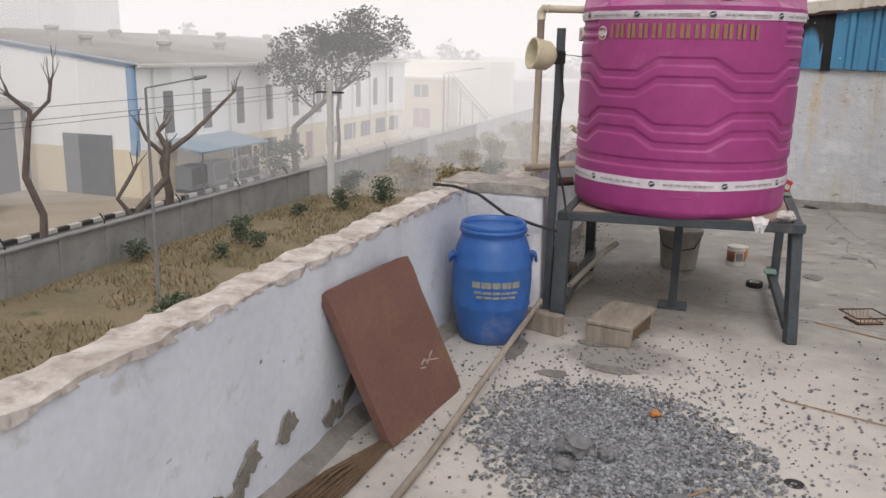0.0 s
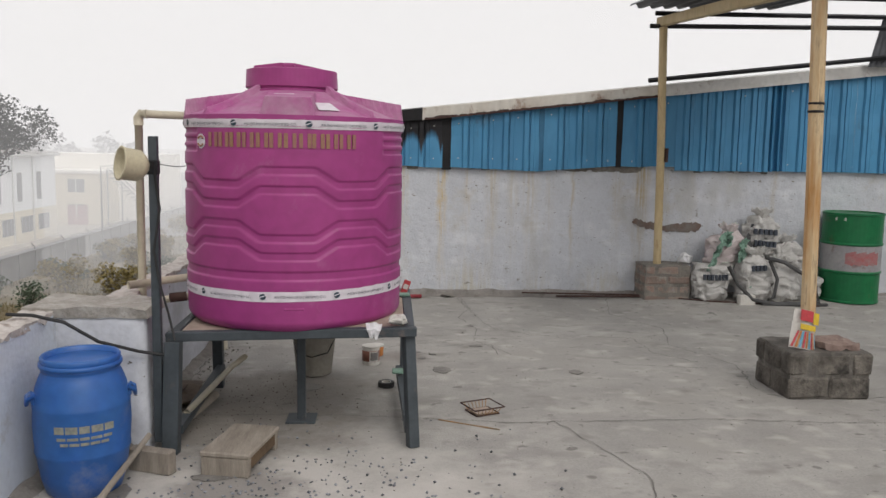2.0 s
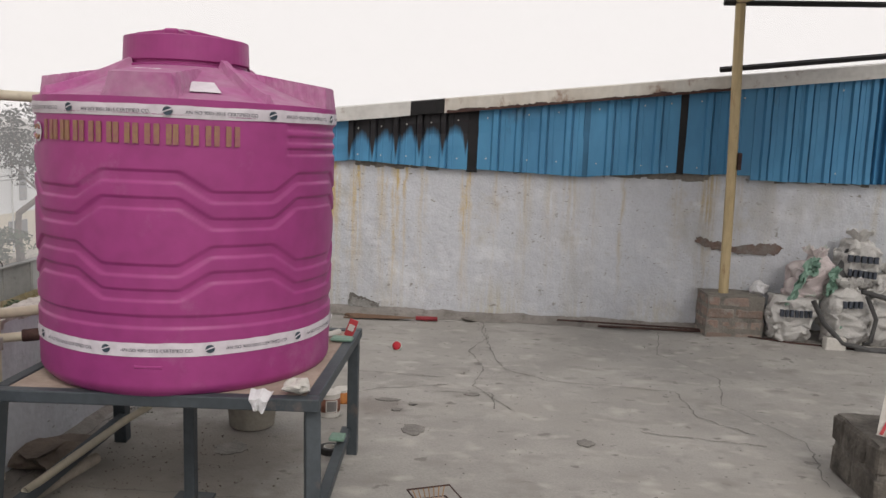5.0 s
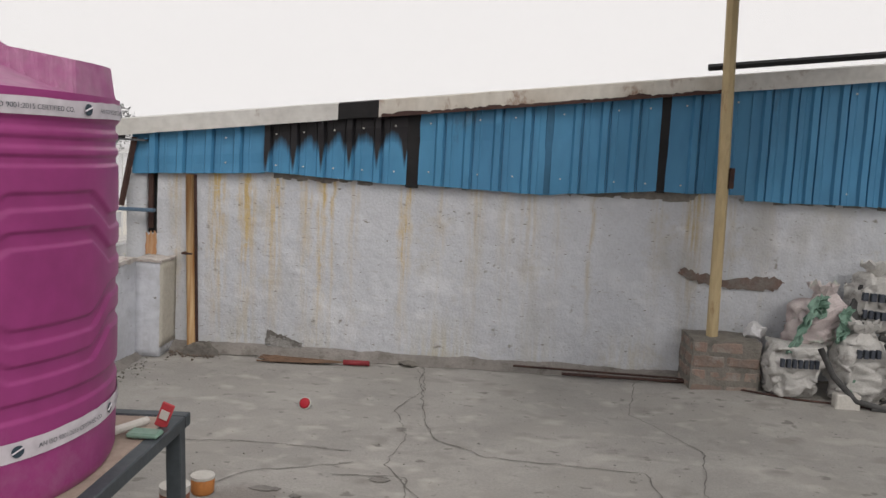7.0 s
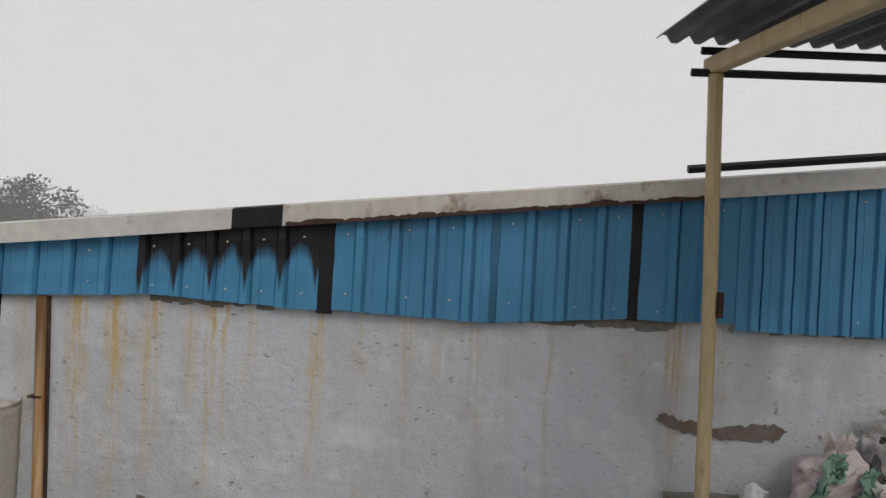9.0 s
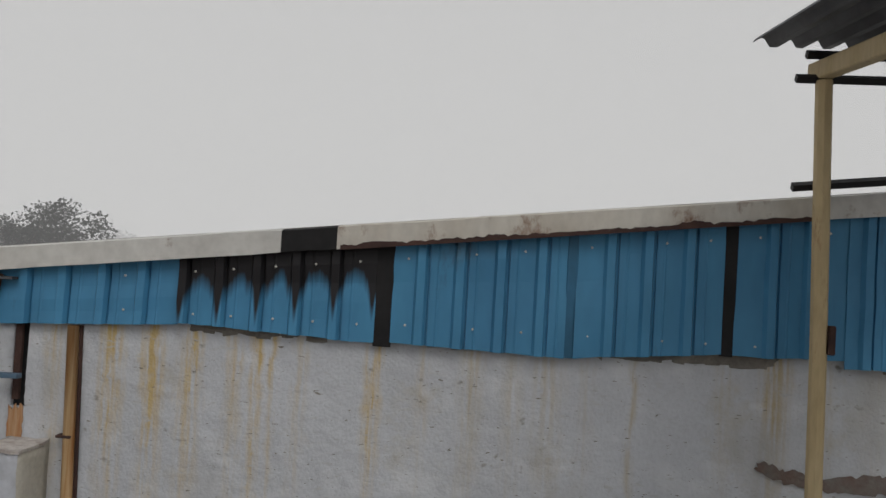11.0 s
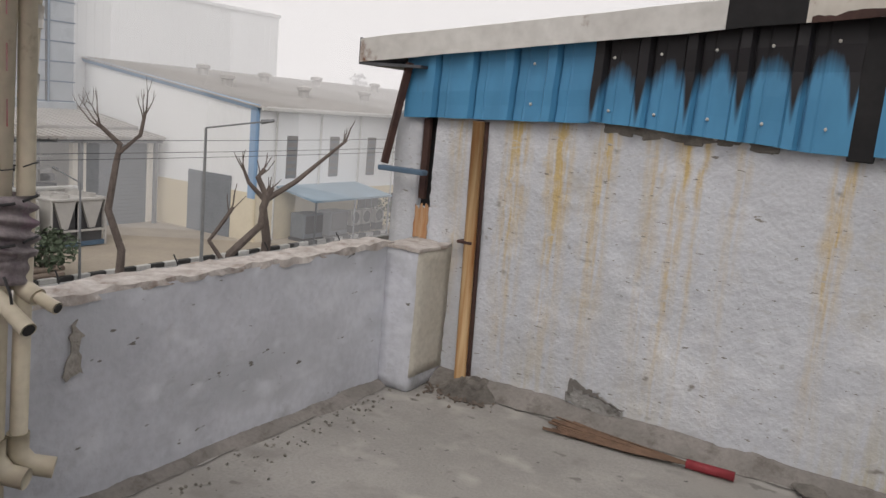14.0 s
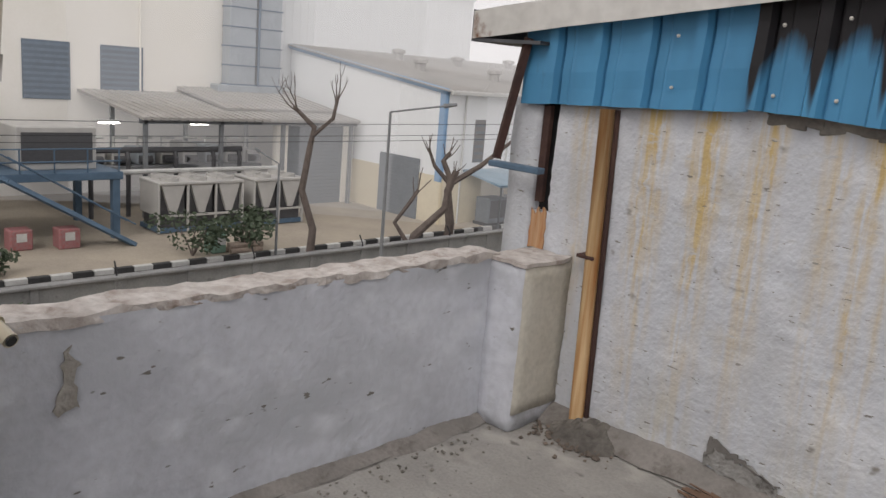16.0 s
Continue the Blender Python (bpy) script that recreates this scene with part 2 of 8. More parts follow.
FLASH_RUST = mat("flashing_rusty", (0.62, 0.6, 0.55), (0.5, 0.46, 0.4), 0.6, 0.0, scale=3, fine=18, bump=0.1, stain=(0.17, 0.075, 0.035), stain_amount=0.3, stain_scale=5, stretch=(1, 1, 0.6))
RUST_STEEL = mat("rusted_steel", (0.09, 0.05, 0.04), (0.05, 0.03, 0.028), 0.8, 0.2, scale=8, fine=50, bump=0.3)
RUST_RUN = mat("rust_run", (0.52, 0.36, 0.22), (0.33, 0.12, 0.035), 0.85, scale=34, fine=60, bump=0.2, stretch=(1, 1, 0.08))
PIPE_OCHRE = mat("ochre_pipe", (0.55, 0.42, 0.24), (0.33, 0.15, 0.05), 0.7, scale=26, fine=60, bump=0.2, stretch=(1, 1, 0.05))
POST = mat("post_paint", (0.58, 0.47, 0.29), (0.49, 0.38, 0.21), 0.7, scale=4, fine=35, bump=0.25, stain=(0.24, 0.11, 0.04), stain_amount=0.12, stain_scale=8, stretch=(1, 1, 0.25))
POST_WORN = mat("post_worn", (0.66, 0.54, 0.35), (0.43, 0.22, 0.075), 0.75, scale=14, fine=35, bump=0.3, stain=(0.14, 0.07, 0.035), stain_amount=0.2, stain_scale=14, stretch=(1, 1, 0.12))
DARK_STEEL = mat("dark_steel", (0.03, 0.03, 0.032), (0.02, 0.02, 0.022), 0.55, 0.2, scale=8, fine=40)
SHEET_GREY = mat("weathered_sheet", (0.12, 0.125, 0.135), (0.07, 0.072, 0.08), 0.55, 0.3, scale=3, fine=20, bump=0.1)
GREY_PAINT = mat("grey_frame_paint", (0.072, 0.085, 0.095), (0.05, 0.06, 0.068), 0.5, 0.1, scale=6, fine=40, bump=0.12, stain=(0.13, 0.11, 0.1), stain_amount=0.1, stain_scale=7)
PINK = mat("pink_plastic", (0.35, 0.05, 0.21), (0.3, 0.04, 0.18), 0.42, scale=2.2, fine=14, bump=0.03, stain=(0.36, 0.11, 0.24), stain_amount=0.1, stain_scale=2.5, spec=0.4)
DUSTY_PINK = mat("dusty_pink", (0.37, 0.07, 0.24), (0.41, 0.22, 0.32), 0.6, scale=5, fine=30, bump=0.05)
GOLD = mat("gold_letter", (0.3, 0.19, 0.09), (0.3, 0.12, 0.13), 0.5, scale=20, fine=60)
TAPE = mat("white_tape", (0.72, 0.68, 0.72), (0.6, 0.55, 0.6), 0.45, scale=8, fine=30, bump=0.08)
INK = mat("dark_print", (0.06, 0.07, 0.09), None, 0.6, scale=20, bump=0)
TEAL_INK = mat("teal_print", (0.05, 0.075, 0.1), None, 0.5, scale=20, bump=0)
BLUE_PLASTIC = mat("blue_plastic", (0.025, 0.11, 0.4), (0.03, 0.12, 0.34), 0.4, scale=4, fine=20, bump=0.05, stain=(0.13, 0.18, 0.33), stain_amount=0.3, stain_scale=3.5, spec=0.45)
BLUE_PRINT = mat("faded_print", (0.3, 0.3, 0.24), (0.2, 0.22, 0.22), 0.7, scale=30)
GREEN_DRUM = mat("green_drum_paint", (0.012, 0.16, 0.055), (0.01, 0.12, 0.045), 0.4, scale=3, fine=20, bump=0.06, stain=(0.1, 0.07, 0.04), stain_amount=0.04, stain_scale=5)
DRUM_BAND = mat("worn_white_band", (0.36, 0.35, 0.35), (0.26, 0.26, 0.27), 0.6, scale=6, fine=30, stain=(0.16, 0.05, 0.05), stain_amount=0.2, stain_scale=5)
RED_PRINT = mat("worn_red_print", (0.36, 0.1, 0.1), (0.3, 0.2, 0.2), 0.6, scale=14, fine=40)
SLATE = mat("red_sandstone", (0.185, 0.1, 0.078), (0.15, 0.078, 0.066), 0.85, scale=4, fine=50, bump=0.35, stain=(0.19, 0.13, 0.065), stain_amount=0.3, stain_scale=2.2)
BRICK_DARK = mat("sooty_brick", (0.19, 0.172, 0.148), (0.07, 0.063, 0.055), 0.95, scale=9, fine=50, bump=0.9, vary=0.2, stain=(0.03, 0.028, 0.026), stain_amount=0.4, stain_scale=5)
BRICK_RED = mat("worn_red_brick", (0.29, 0.2, 0.16), (0.24, 0.2, 0.175), 0.95, scale=8, fine=50, bump=0.8, vary=0.15, stain=(0.3, 0.28, 0.25), stain_amount=0.45, stain_scale=7)
SOOT_MORTAR = mat("sooty_mortar", (0.2, 0.185, 0.165), (0.08, 0.073, 0.066), 0.95, scale=9, fine=60, bump=0.8)
MORTAR = mat("old_mortar", (0.26, 0.24, 0.21), (0.15, 0.14, 0.125), 0.95, scale=9, fine=60, bump=0.8)
FLAKED = mat("flaked_limewash", (0.42, 0.4, 0.37), (0.27, 0.25, 0.22), 0.95, scale=12, fine=60, bump=0.8)
CREAM_PVC = mat("cream_pvc", (0.58, 0.53, 0.42), (0.5, 0.45, 0.34), 0.4, scale=3, fine=30, bump=0.05, stain=(0.3, 0.25, 0.18), stain_amount=0.1, stain_scale=6)
IVORY = mat("ivory_plastic", (0.6, 0.54, 0.38), (0.5, 0.45, 0.32), 0.5, scale=5)
BLACK_RUBBER = mat("black_rubber", (0.025, 0.025, 0.026), (0.04, 0.04, 0.04), 0.65, scale=8)
HOSE = mat("dusty_hose", (0.1, 0.1, 0.1), (0.06, 0.06, 0.06), 0.7, scale=9)
WOOD_GREY = mat("weathered_timber", (0.34, 0.3, 0.25), (0.22, 0.19, 0.16), 0.85, scale=4, fine=40, bump=0.3, stretch=(6, 1, 1))
WOOD_BROWN = mat("dry_bark_timber", (0.17, 0.115, 0.07), (0.11, 0.075, 0.048), 0.85, scale=6, fine=40, bump=0.4)
PLY = mat("dirty_plywood", (0.42, 0.34, 0.28), (0.3, 0.24, 0.2), 0.85, scale=6, fine=40, bump=0.2)
BAG = mat("woven_sack", (0.6, 0.59, 0.57), (0.42, 0.41, 0.39), 0.75, scale=6, fine=90, bump=0.35, stain=(0.24, 0.22, 0.2), stain_amount=0.3, stain_scale=6)
BAG_PINK = mat("pinkish_sack", (0.58, 0.53, 0.52), (0.5, 0.42, 0.42), 0.75, scale=7, fine=90, bump=0.3, stain=(0.3, 0.45, 0.34), stain_amount=0.3, stain_scale=5)
GREEN_FILM = mat("green_film", (0.23, 0.36, 0.29), (0.16, 0.27, 0.21), 0.5, scale=9)
CLOTH = mat("dirty_rag", (0.3, 0.27, 0.27), (0.14, 0.12, 0.13), 0.9, scale=12, fine=80, bump=0.5, stain=(0.2, 0.13, 0.17), stain_amount=0.15, stain_scale=9)
WHITE_FILM = mat("white_film", (0.7, 0.7, 0.7), (0.58, 0.58, 0.6), 0.4, scale=12, fine=40, bump=0.2)
DAMP = mat("damp_concrete", (0.25, 0.235, 0.215), (0.16, 0.15, 0.14), 0.7, scale=9, fine=60, bump=0.5)
BROOM_RED = mat("worn_red_plastic", (0.27, 0.035, 0.045), (0.2, 0.03, 0.035), 0.55, scale=14)
REED = mat("dusty_reed", (0.2, 0.125, 0.085), (0.13, 0.085, 0.06), 0.95, scale=14, fine=50, bump=0.4)
PAPER_TIN = mat("tin_label", (0.26, 0.1, 0.06), (0.17, 0.08, 0.06), 0.5, scale=9)
TIN_WHITE = mat("white_tin", (0.62, 0.6, 0.56), (0.5, 0.48, 0.44), 0.5, scale=9)
BUCKET = mat("cement_bucket", (0.45, 0.42, 0.36), (0.3, 0.28, 0.24), 0.8, scale=6, fine=40, bump=0.3)
GRAVEL = mat("grey_gravel", (0.26, 0.27, 0.29), (0.12, 0.125, 0.135), 0.9, scale=30, fine=80, bump=0.2)
RED_PLASTIC = mat("red_plastic", (0.45, 0.02, 0.035), None, 0.45, scale=9, bump=0.03)
ORANGE = mat("orange_plastic", (0.5, 0.2, 0.06), None, 0.6, scale=9)
YELLOW = mat("yellow_print", (0.65, 0.45, 0.04), None, 0.5, scale=9)
STRIPE_RED = mat("packet_red", (0.5, 0.06, 0.07), None, 0.45, scale=12)
STRIPE_BLUE = mat("packet_blue", (0.15, 0.4, 0.55), None, 0.45, scale=12)
MUD = mat("old_mud", (0.2, 0.16, 0.13), (0.12, 0.1, 0.085), 0.95, scale=9, fine=60, bump=0.7)
CAKE = mat("mortar_cake", (0.33, 0.25, 0.215), (0.2, 0.14, 0.12), 0.95, scale=12, fine=50, bump=0.8)
CRACK = mat("crack_dirt", (0.2, 0.19, 0.175), (0.15, 0.14, 0.13), 0.95, scale=9)
RED_MASONRY = mat("bared_masonry", (0.2, 0.185, 0.17), (0.17, 0.115, 0.095), 0.95, scale=9, fine=50, bump=0.9)
CHIPPED = mat("chipped_plaster", (0.38, 0.375, 0.36), (0.22, 0.213, 0.2), 0.95, scale=14, fine=60, bump=0.9, stain=(0.12, 0.11, 0.1), stain_amount=0.3, stain_scale=16)
SEAL = mat("rust_seal", (0.36, 0.2, 0.08), (0.26, 0.2, 0.14), 0.9, scale=9, fine=50, bump=0.5)

# outdoors
DRY_GROUND = mat("dry_ground", (0.25, 0.2, 0.13), (0.16, 0.14, 0.085), 0.95, scale=0.35, fine=6, bump=0.6, stain=(0.07, 0.09, 0.045), stain_amount=0.25, stain_scale=0.5)
ASPHALT = mat("asphalt", (0.11, 0.11, 0.11), (0.08, 0.08, 0.08), 0.9, scale=0.6, fine=30, bump=0.2)
YARD = mat("yard_paving", (0.4, 0.35, 0.28), (0.33, 0.29, 0.24), 0.9, scale=0.4, fine=12, bump=0.1)
BOUND = mat("boundary_concrete", (0.27, 0.27, 0.265), (0.2, 0.2, 0.2), 0.9, scale=0.8, fine=14, bump=0.2, stain=(0.13, 0.13, 0.13), stain_amount=0.15, stain_scale=1.5)
KERB_W = mat("kerb_white", (0.6, 0.6, 0.58), None, 0.8, scale=4)
KERB_B = mat("kerb_black", (0.06, 0.06, 0.06), None, 0.8, scale=4)
CLAD = mat("white_cladding", (0.8, 0.82, 0.83), (0.76, 0.78, 0.79), 0.6, scale=0.5, fine=8, bump=0.0, stretch=(1, 1, 0.3), grit=0.05)
# cream raised towards white, putting some distance haze into the base colour
CREAM = mat("cream_render", (0.86, 0.83, 0.77), (0.82, 0.79, 0.72), 0.8, scale=0.4, fine=8, bump=0.0, grit=0.05)
DADO = mat("yellow_dado", (0.68, 0.61, 0.45), (0.6, 0.53, 0.39), 0.8, scale=0.6, fine=10, bump=0.0, grit=0.1)
ROOF_SHEET = mat("far_roof_sheet", (0.42, 0.4, 0.38), (0.35, 0.34, 0.32), 0.6, scale=0.4, fine=6, bump=0.05)
TRIM_BLUE = mat("blue_trim", (0.25, 0.4, 0.6), None, 0.5, scale=1)
SHUTTER = mat("shutter_grey", (0.16, 0.18, 0.2), (0.13, 0.15, 0.17), 0.5, scale=1, fine=8)
GLASS_BLUE = mat("blue_louvre", (0.07, 0.12, 0.18), (0.05, 0.09, 0.14), 0.3, scale=1)
GLASS_DARK = mat("dark_glass", (0.06, 0.065, 0.07), (0.04, 0.045, 0.05), 0.15, scale=1, spec=0.5)
SLIT = mat("slit_louvre", (0.2, 0.19, 0.18), (0.16, 0.15, 0.15), 0.6, scale=2)
DUCT = mat("galvanised_duct", (0.42, 0.46, 0.5), (0.34, 0.38, 0.42), 0.4, 0.4, scale=0.8, fine=5)
STEEL_BLUE = mat("steel_blue", (0.1, 0.16, 0.23), (0.08, 0.13, 0.19), 0.55, scale=2)
CHILLER = mat("chiller_white", (0.5, 0.49, 0.465), (0.42, 0.41, 0.395), 0.5, scale=1)
COIL = mat("coil_grey", (0.1, 0.1, 0.105), (0.07, 0.07, 0.075), 0.6, scale=6, stretch=(1, 1, 8))
BARK = mat("pale_bark", (0.17, 0.14, 0.125), (0.11, 0.09, 0.08), 0.95, scale=3, fine=20, bump=0.6)
LEAF = mat("dusty_leaf", (0.05, 0.056, 0.048), (0.035, 0.04, 0.034), 0.8, scale=1.5, vary=0.1)
LEAF_GREEN = mat("green_leaf", (0.09, 0.115, 0.075), (0.065, 0.09, 0.055), 0.8, scale=1.5)
LEAF_YELLOW = mat("yellowing_leaf", (0.26, 0.2, 0.07), (0.16, 0.13, 0.05), 0.85, scale=2)
GRASS = mat("dry_grass", (0.25, 0.2, 0.11), (0.17, 0.14, 0.075), 0.95, scale=0.6)
LAMP_GREY = mat("lamp_pole_grey", (0.22, 0.23, 0.24), None, 0.6, scale=3)
BLUE_ROOF = mat("blue_lean_to_roof", (0.27, 0.37, 0.45), None, 0.5, scale=1)

# ---- mesh helpers ----
BASE = {}
rng = random.Random(7)


def thing(name, at, label, category, group="", kind=""):
    """An empty at the thing's base that carries its parts."""
    ob = new(name)
    ob.location = at
    ob.empty_display_size = 0.05
    BASE[ob.name] = Vector(at)
    return tagged(ob, label, category, group, kind)


def root_of(ob):
    while ob.parent:
        ob = ob.parent
    return ob


def mesh(name, bm, material, smooth=False):
    me = bpy.data.meshes.new(name)
    bm.normal_update()
    bm.to_mesh(me)
    bm.free()
    me.materials.append(material)
    if smooth:
        for f in me.polygons:
            f.use_smooth = True
    return me


def part(name, bm, material, parent, label="", smooth=False):
    """One mesh under a thing or a part; bm is in world coordinates."""
    r = root_of(parent)
    b = BASE.get(r.name)
    if b is not None:
        for v in bm.verts:
            v.co -= b
    ob = new(name, mesh(name, bm, material, smooth))
    ob.parent = parent
    return tagged(ob, label)


def solid(name, bm, material, label, category, kind="", smooth=False, group=""):
    ob = new(name, mesh(name, bm, material, smooth))
    return tagged(ob, label, category, group, kind)


def box(bm, x0, x1, y0, y1, z0, z1, bevel=0.0, m=None, seg=1):
    r = bmesh.ops.create_cube(bm, size=1)
    vs = r["verts"]
    for v in vs:
        v.co = Vector((x0 if v.co.x < 0 else x1, y0 if v.co.y < 0 else y1, z0 if v.co.z < 0 else z1))
    if bevel:
        es = list({e for v in vs for e in v.link_edges})
        r = bmesh.ops.bevel(bm, geom=es, offset=bevel, segments=seg, affect="EDGES", profile=0.6)
        vs = list({v for f in r["faces"] for v in f.verts} | {v for v in vs if v.is_valid})
    if m is not None:
        for v in vs:
            v.co = m @ v.co
    return bm


def B(*a, **k):
    return box(bmesh.new(), *a, **k)


def tube(bm, pts, rad, n=10, cap=True):
    """A round bar along points; rad is a number or one per point."""
    pts = [Vector(p) for p in pts]
    rads = rad if isinstance(rad, (list, tuple)) else [rad] * len(pts)
    rings = []
    ref = Vector((0.31, 0.17, 0.94))
    for i, p in enumerate(pts):
        d = (pts[min(i + 1, len(pts) - 1)] - pts[max(i - 1, 0)]).normalized()
        if abs(d.dot(ref)) > 0.95:
            ref = Vector((0.94, 0.2, 0.1))
        u = d.cross(ref).normalized()
        w = d.cross(u)
        rings.append([bm.verts.new(p + rads[i] * (math.cos(2 * math.pi * k / n) * u + math.sin(2 * math.pi * k / n) * w)) for k in range(n)])
    for a, b in zip(rings, rings[1:]):
        for k in range(n):
            bm.faces.new((a[k], a[(k + 1) % n], b[(k + 1) % n], b[k]))
    if cap:
        bm.faces.new(rings[0])
        bm.faces.new(rings[-1][::-1])
    return bm


def T(pts, rad, n=10):
    return tube(bmesh.new(), pts, rad, n)


def lathe(bm, c, prof, n=32, wobble=0.0):
    """Turns (radius, height) pairs about a vertical axis at c."""
    rings = []
    for r, z in prof:
        rings.append([bm.verts.new((c[0] + r * math.cos(2 * math.pi * k / n), c[1] + r * math.sin(2 * math.pi * k / n), c[2] + z)) for k in range(n)])
    for a, b in zip(rings, rings[1:]):
        for k in range(n):
            bm.faces.new((a[k], a[(k + 1) % n], b[(k + 1) % n], b[k]))
    if prof[0][0] > 0.001:
        bm.faces.new(rings[0][::-1])
    if prof[-1][0] > 0.001:
        bm.faces.new(rings[-1])
    return bm


def rough(bm, amount, scale, seed=0.0, along=None):
    """Pushes the vertices about by noise."""
    for v in bm.verts:
        q = v.co * scale + Vector((seed, seed * 0.7, 0))
        d = noise.noise_vector(q)
        v.co += (d * amount) if along is None else Vector(along) * (d.x * amount)
    return bm


def slab(bm, x0, x1, y0, y1, z0, z1, cell):
    """A block whose faces are cut into cells, for relief."""
    box(bm, x0, x1, y0, y1, z0, z1)
    for axis, lo, hi in ((0, x0, x1), (1, y0, y1), (2, z0, z1)):
        k = int((hi - lo) / cell)
        for i in range(1, k):
            c = lo + (hi - lo) * i / k
            co, no = [0, 0, 0], [0, 0, 0]
            co[axis], no[axis] = c, 1
            bmesh.ops.bisect_plane(bm, geom=bm.verts[:] + bm.edges[:] + bm.faces[:], plane_co=co, plane_no=no)
    return bm


def grid_wall(x0, x1, z0, z1, cell, place):
    """A relief sheet of cells; place(u, v) gives the point."""
    bm = bmesh.new()
    nu, nv = max(2, int((x1 - x0) / cell)), max(2, int((z1 - z0) / cell))
    vs = [[bm.verts.new(place(x0 + (x1 - x0) * i / nu, z0 + (z1 - z0) * j / nv)) for j in range(nv + 1)] for i in range(nu + 1)]
    for i in range(nu):
        for j in range(nv):
            bm.faces.new((vs[i][j], vs[i + 1][j], vs[i + 1][j + 1], vs[i][j + 1]))
    return bm


def blob(pts, y, depth, jitter, seed, normal="y"):
    """A ragged flat patch, depth thick, from a rounded outline of (x, z) pairs."""
    r = random.Random(seed)
    out = []
    for i, p in enumerate(pts):
        q = pts[(i + 1) % len(pts)]
        for k in range(5):
            f = k / 5
            out.append((p[0] + (q[0] - p[0]) * f + r.uniform(-1, 1) * jitter, p[1] + (q[1] - p[1]) * f + r.uniform(-1, 1) * jitter))
    bm = bmesh.new()

    def at(a, b, d):
        return (a, y - d, b) if normal == "y" else (y + d, a, b) if normal == "x" else (a, b, y + d)
    f = bm.faces.new([bm.verts.new(at(a, b, depth)) for a, b in out])
    e = bmesh.ops.extrude_face_region(bm, geom=[f])
    for v in e["geom"]:
        if isinstance(v, bmesh.types.BMVert):
            if normal == "y":
                v.co.y += depth
            elif normal == "x":
                v.co.x -= depth
            else:
                v.co.z -= depth
    bmesh.ops.triangulate(bm, faces=bm.faces[:])
    bmesh.ops.recalc_face_normals(bm, faces=bm.faces[:])
    return bm


def words(text, size):
    """Flat letters as a bmesh in x and y, centred."""
    cu = bpy.data.curves.new("words", "FONT")
    cu.body, cu.size, cu.align_x, cu.align_y = text, size, "CENTER", "CENTER"
    ob = bpy.data.objects.new("words", cu)
    me = ob.to_mesh()
    bm = bmesh.new()
    bm.from_mesh(me)
    ob.to_mesh_clear()
    bpy.data.objects.remove(ob)
    return bm


# ---- roof terrace: floor and walls ----
Y_N = 9.12          # face of the north wall
X_W = -1.2          # inner face of the near west parapet
X_F = -0.97         # inner face of the far west parapet
GROUND = -7.5


def floor_z(x, y):
    a, b = min(1.0, max(0.0, (x - 2.4) / 0.8)), min(1.0, max(0.0, (y - 7.7) / 1.0))
    return 0.05 * a * a * (3 - 2 * a) * b * b * (3 - 2 * b) + 0.012 * noise.noise(Vector((x * 0.5, y * 0.5, 0))) + 0.004 * noise.noise(Vector((x * 3, y * 3, 2)))


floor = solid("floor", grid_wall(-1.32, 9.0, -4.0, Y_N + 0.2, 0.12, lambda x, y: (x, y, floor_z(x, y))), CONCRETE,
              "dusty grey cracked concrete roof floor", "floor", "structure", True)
floor_slab = solid("floor_slab", B(-1.32, 9.0, -4.0, Y_N + 0.2, -0.3, -0.03), MORTAR, "concrete roof slab under the terrace floor", "floor", "structure")


def n_wall_y(x, z):
    return Y_N + 0.012 * noise.noise(Vector((x * 2.2, z * 2.2, 5))) + 0.006 * noise.noise(Vector((x * 11, z * 8, 1))) + 0.008 * max(0, noise.noise(Vector((x * 22, z * 28, 1))) - 0.1) * -2.2


wall_north = solid("wall_north", grid_wall(-0.94, 9.0, -0.02, 1.43, 0.022, lambda x, z: (x, n_wall_y(x, z), z)), LIMEWASH,
                   "white limewashed rough plaster wall with orange rust runs", "wall", "structure", True)
wall_north_core = solid("wall_north_core", B(-0.94, 9.0, Y_N + 0.03, Y_N + 0.22, -0.3, 1.42), MORTAR, "masonry core of the north wall", "wall", "structure")
bm = slab(bmesh.new(), -1.17, -1.02, Y_N - 0.01, Y_N + 0.2, 0.0, 1.32, 0.06)
wall_north_end = solid("wall_north_end", rough(bm, 0.008, 9), LIMEWASH, "white plastered end strip of the north wall", "wall", "structure", True)
slot = solid("wall_slot", B(-1.03, -0.93, Y_N + 0.03, Y_N + 0.2, 0.85, 1.4), SOOT_GAP_BLACK, "black slot in the wall", "wall", "structure")
bm = slab(bmesh.new(), -1.03, -0.93, Y_N - 0.008, Y_N + 0.2, 0.0, 0.86, 0.06)
under = solid("wall_below_slot", rough(bm, 0.006, 9), LIMEWASH, "plaster below the slot", "wall", "structure", True)
run = part("rust_run", blob([(-1.02, 0.7), (-1.02, 0.87), (-1.0, 0.84), (-0.985, 0.88), (-0.97, 0.84), (-0.955, 0.88), (-0.94, 0.86), (-0.94, 0.7)], Y_N - 0.01, 0.006, 0.004, 4), RUST_RUN, under, "bright orange rust run")


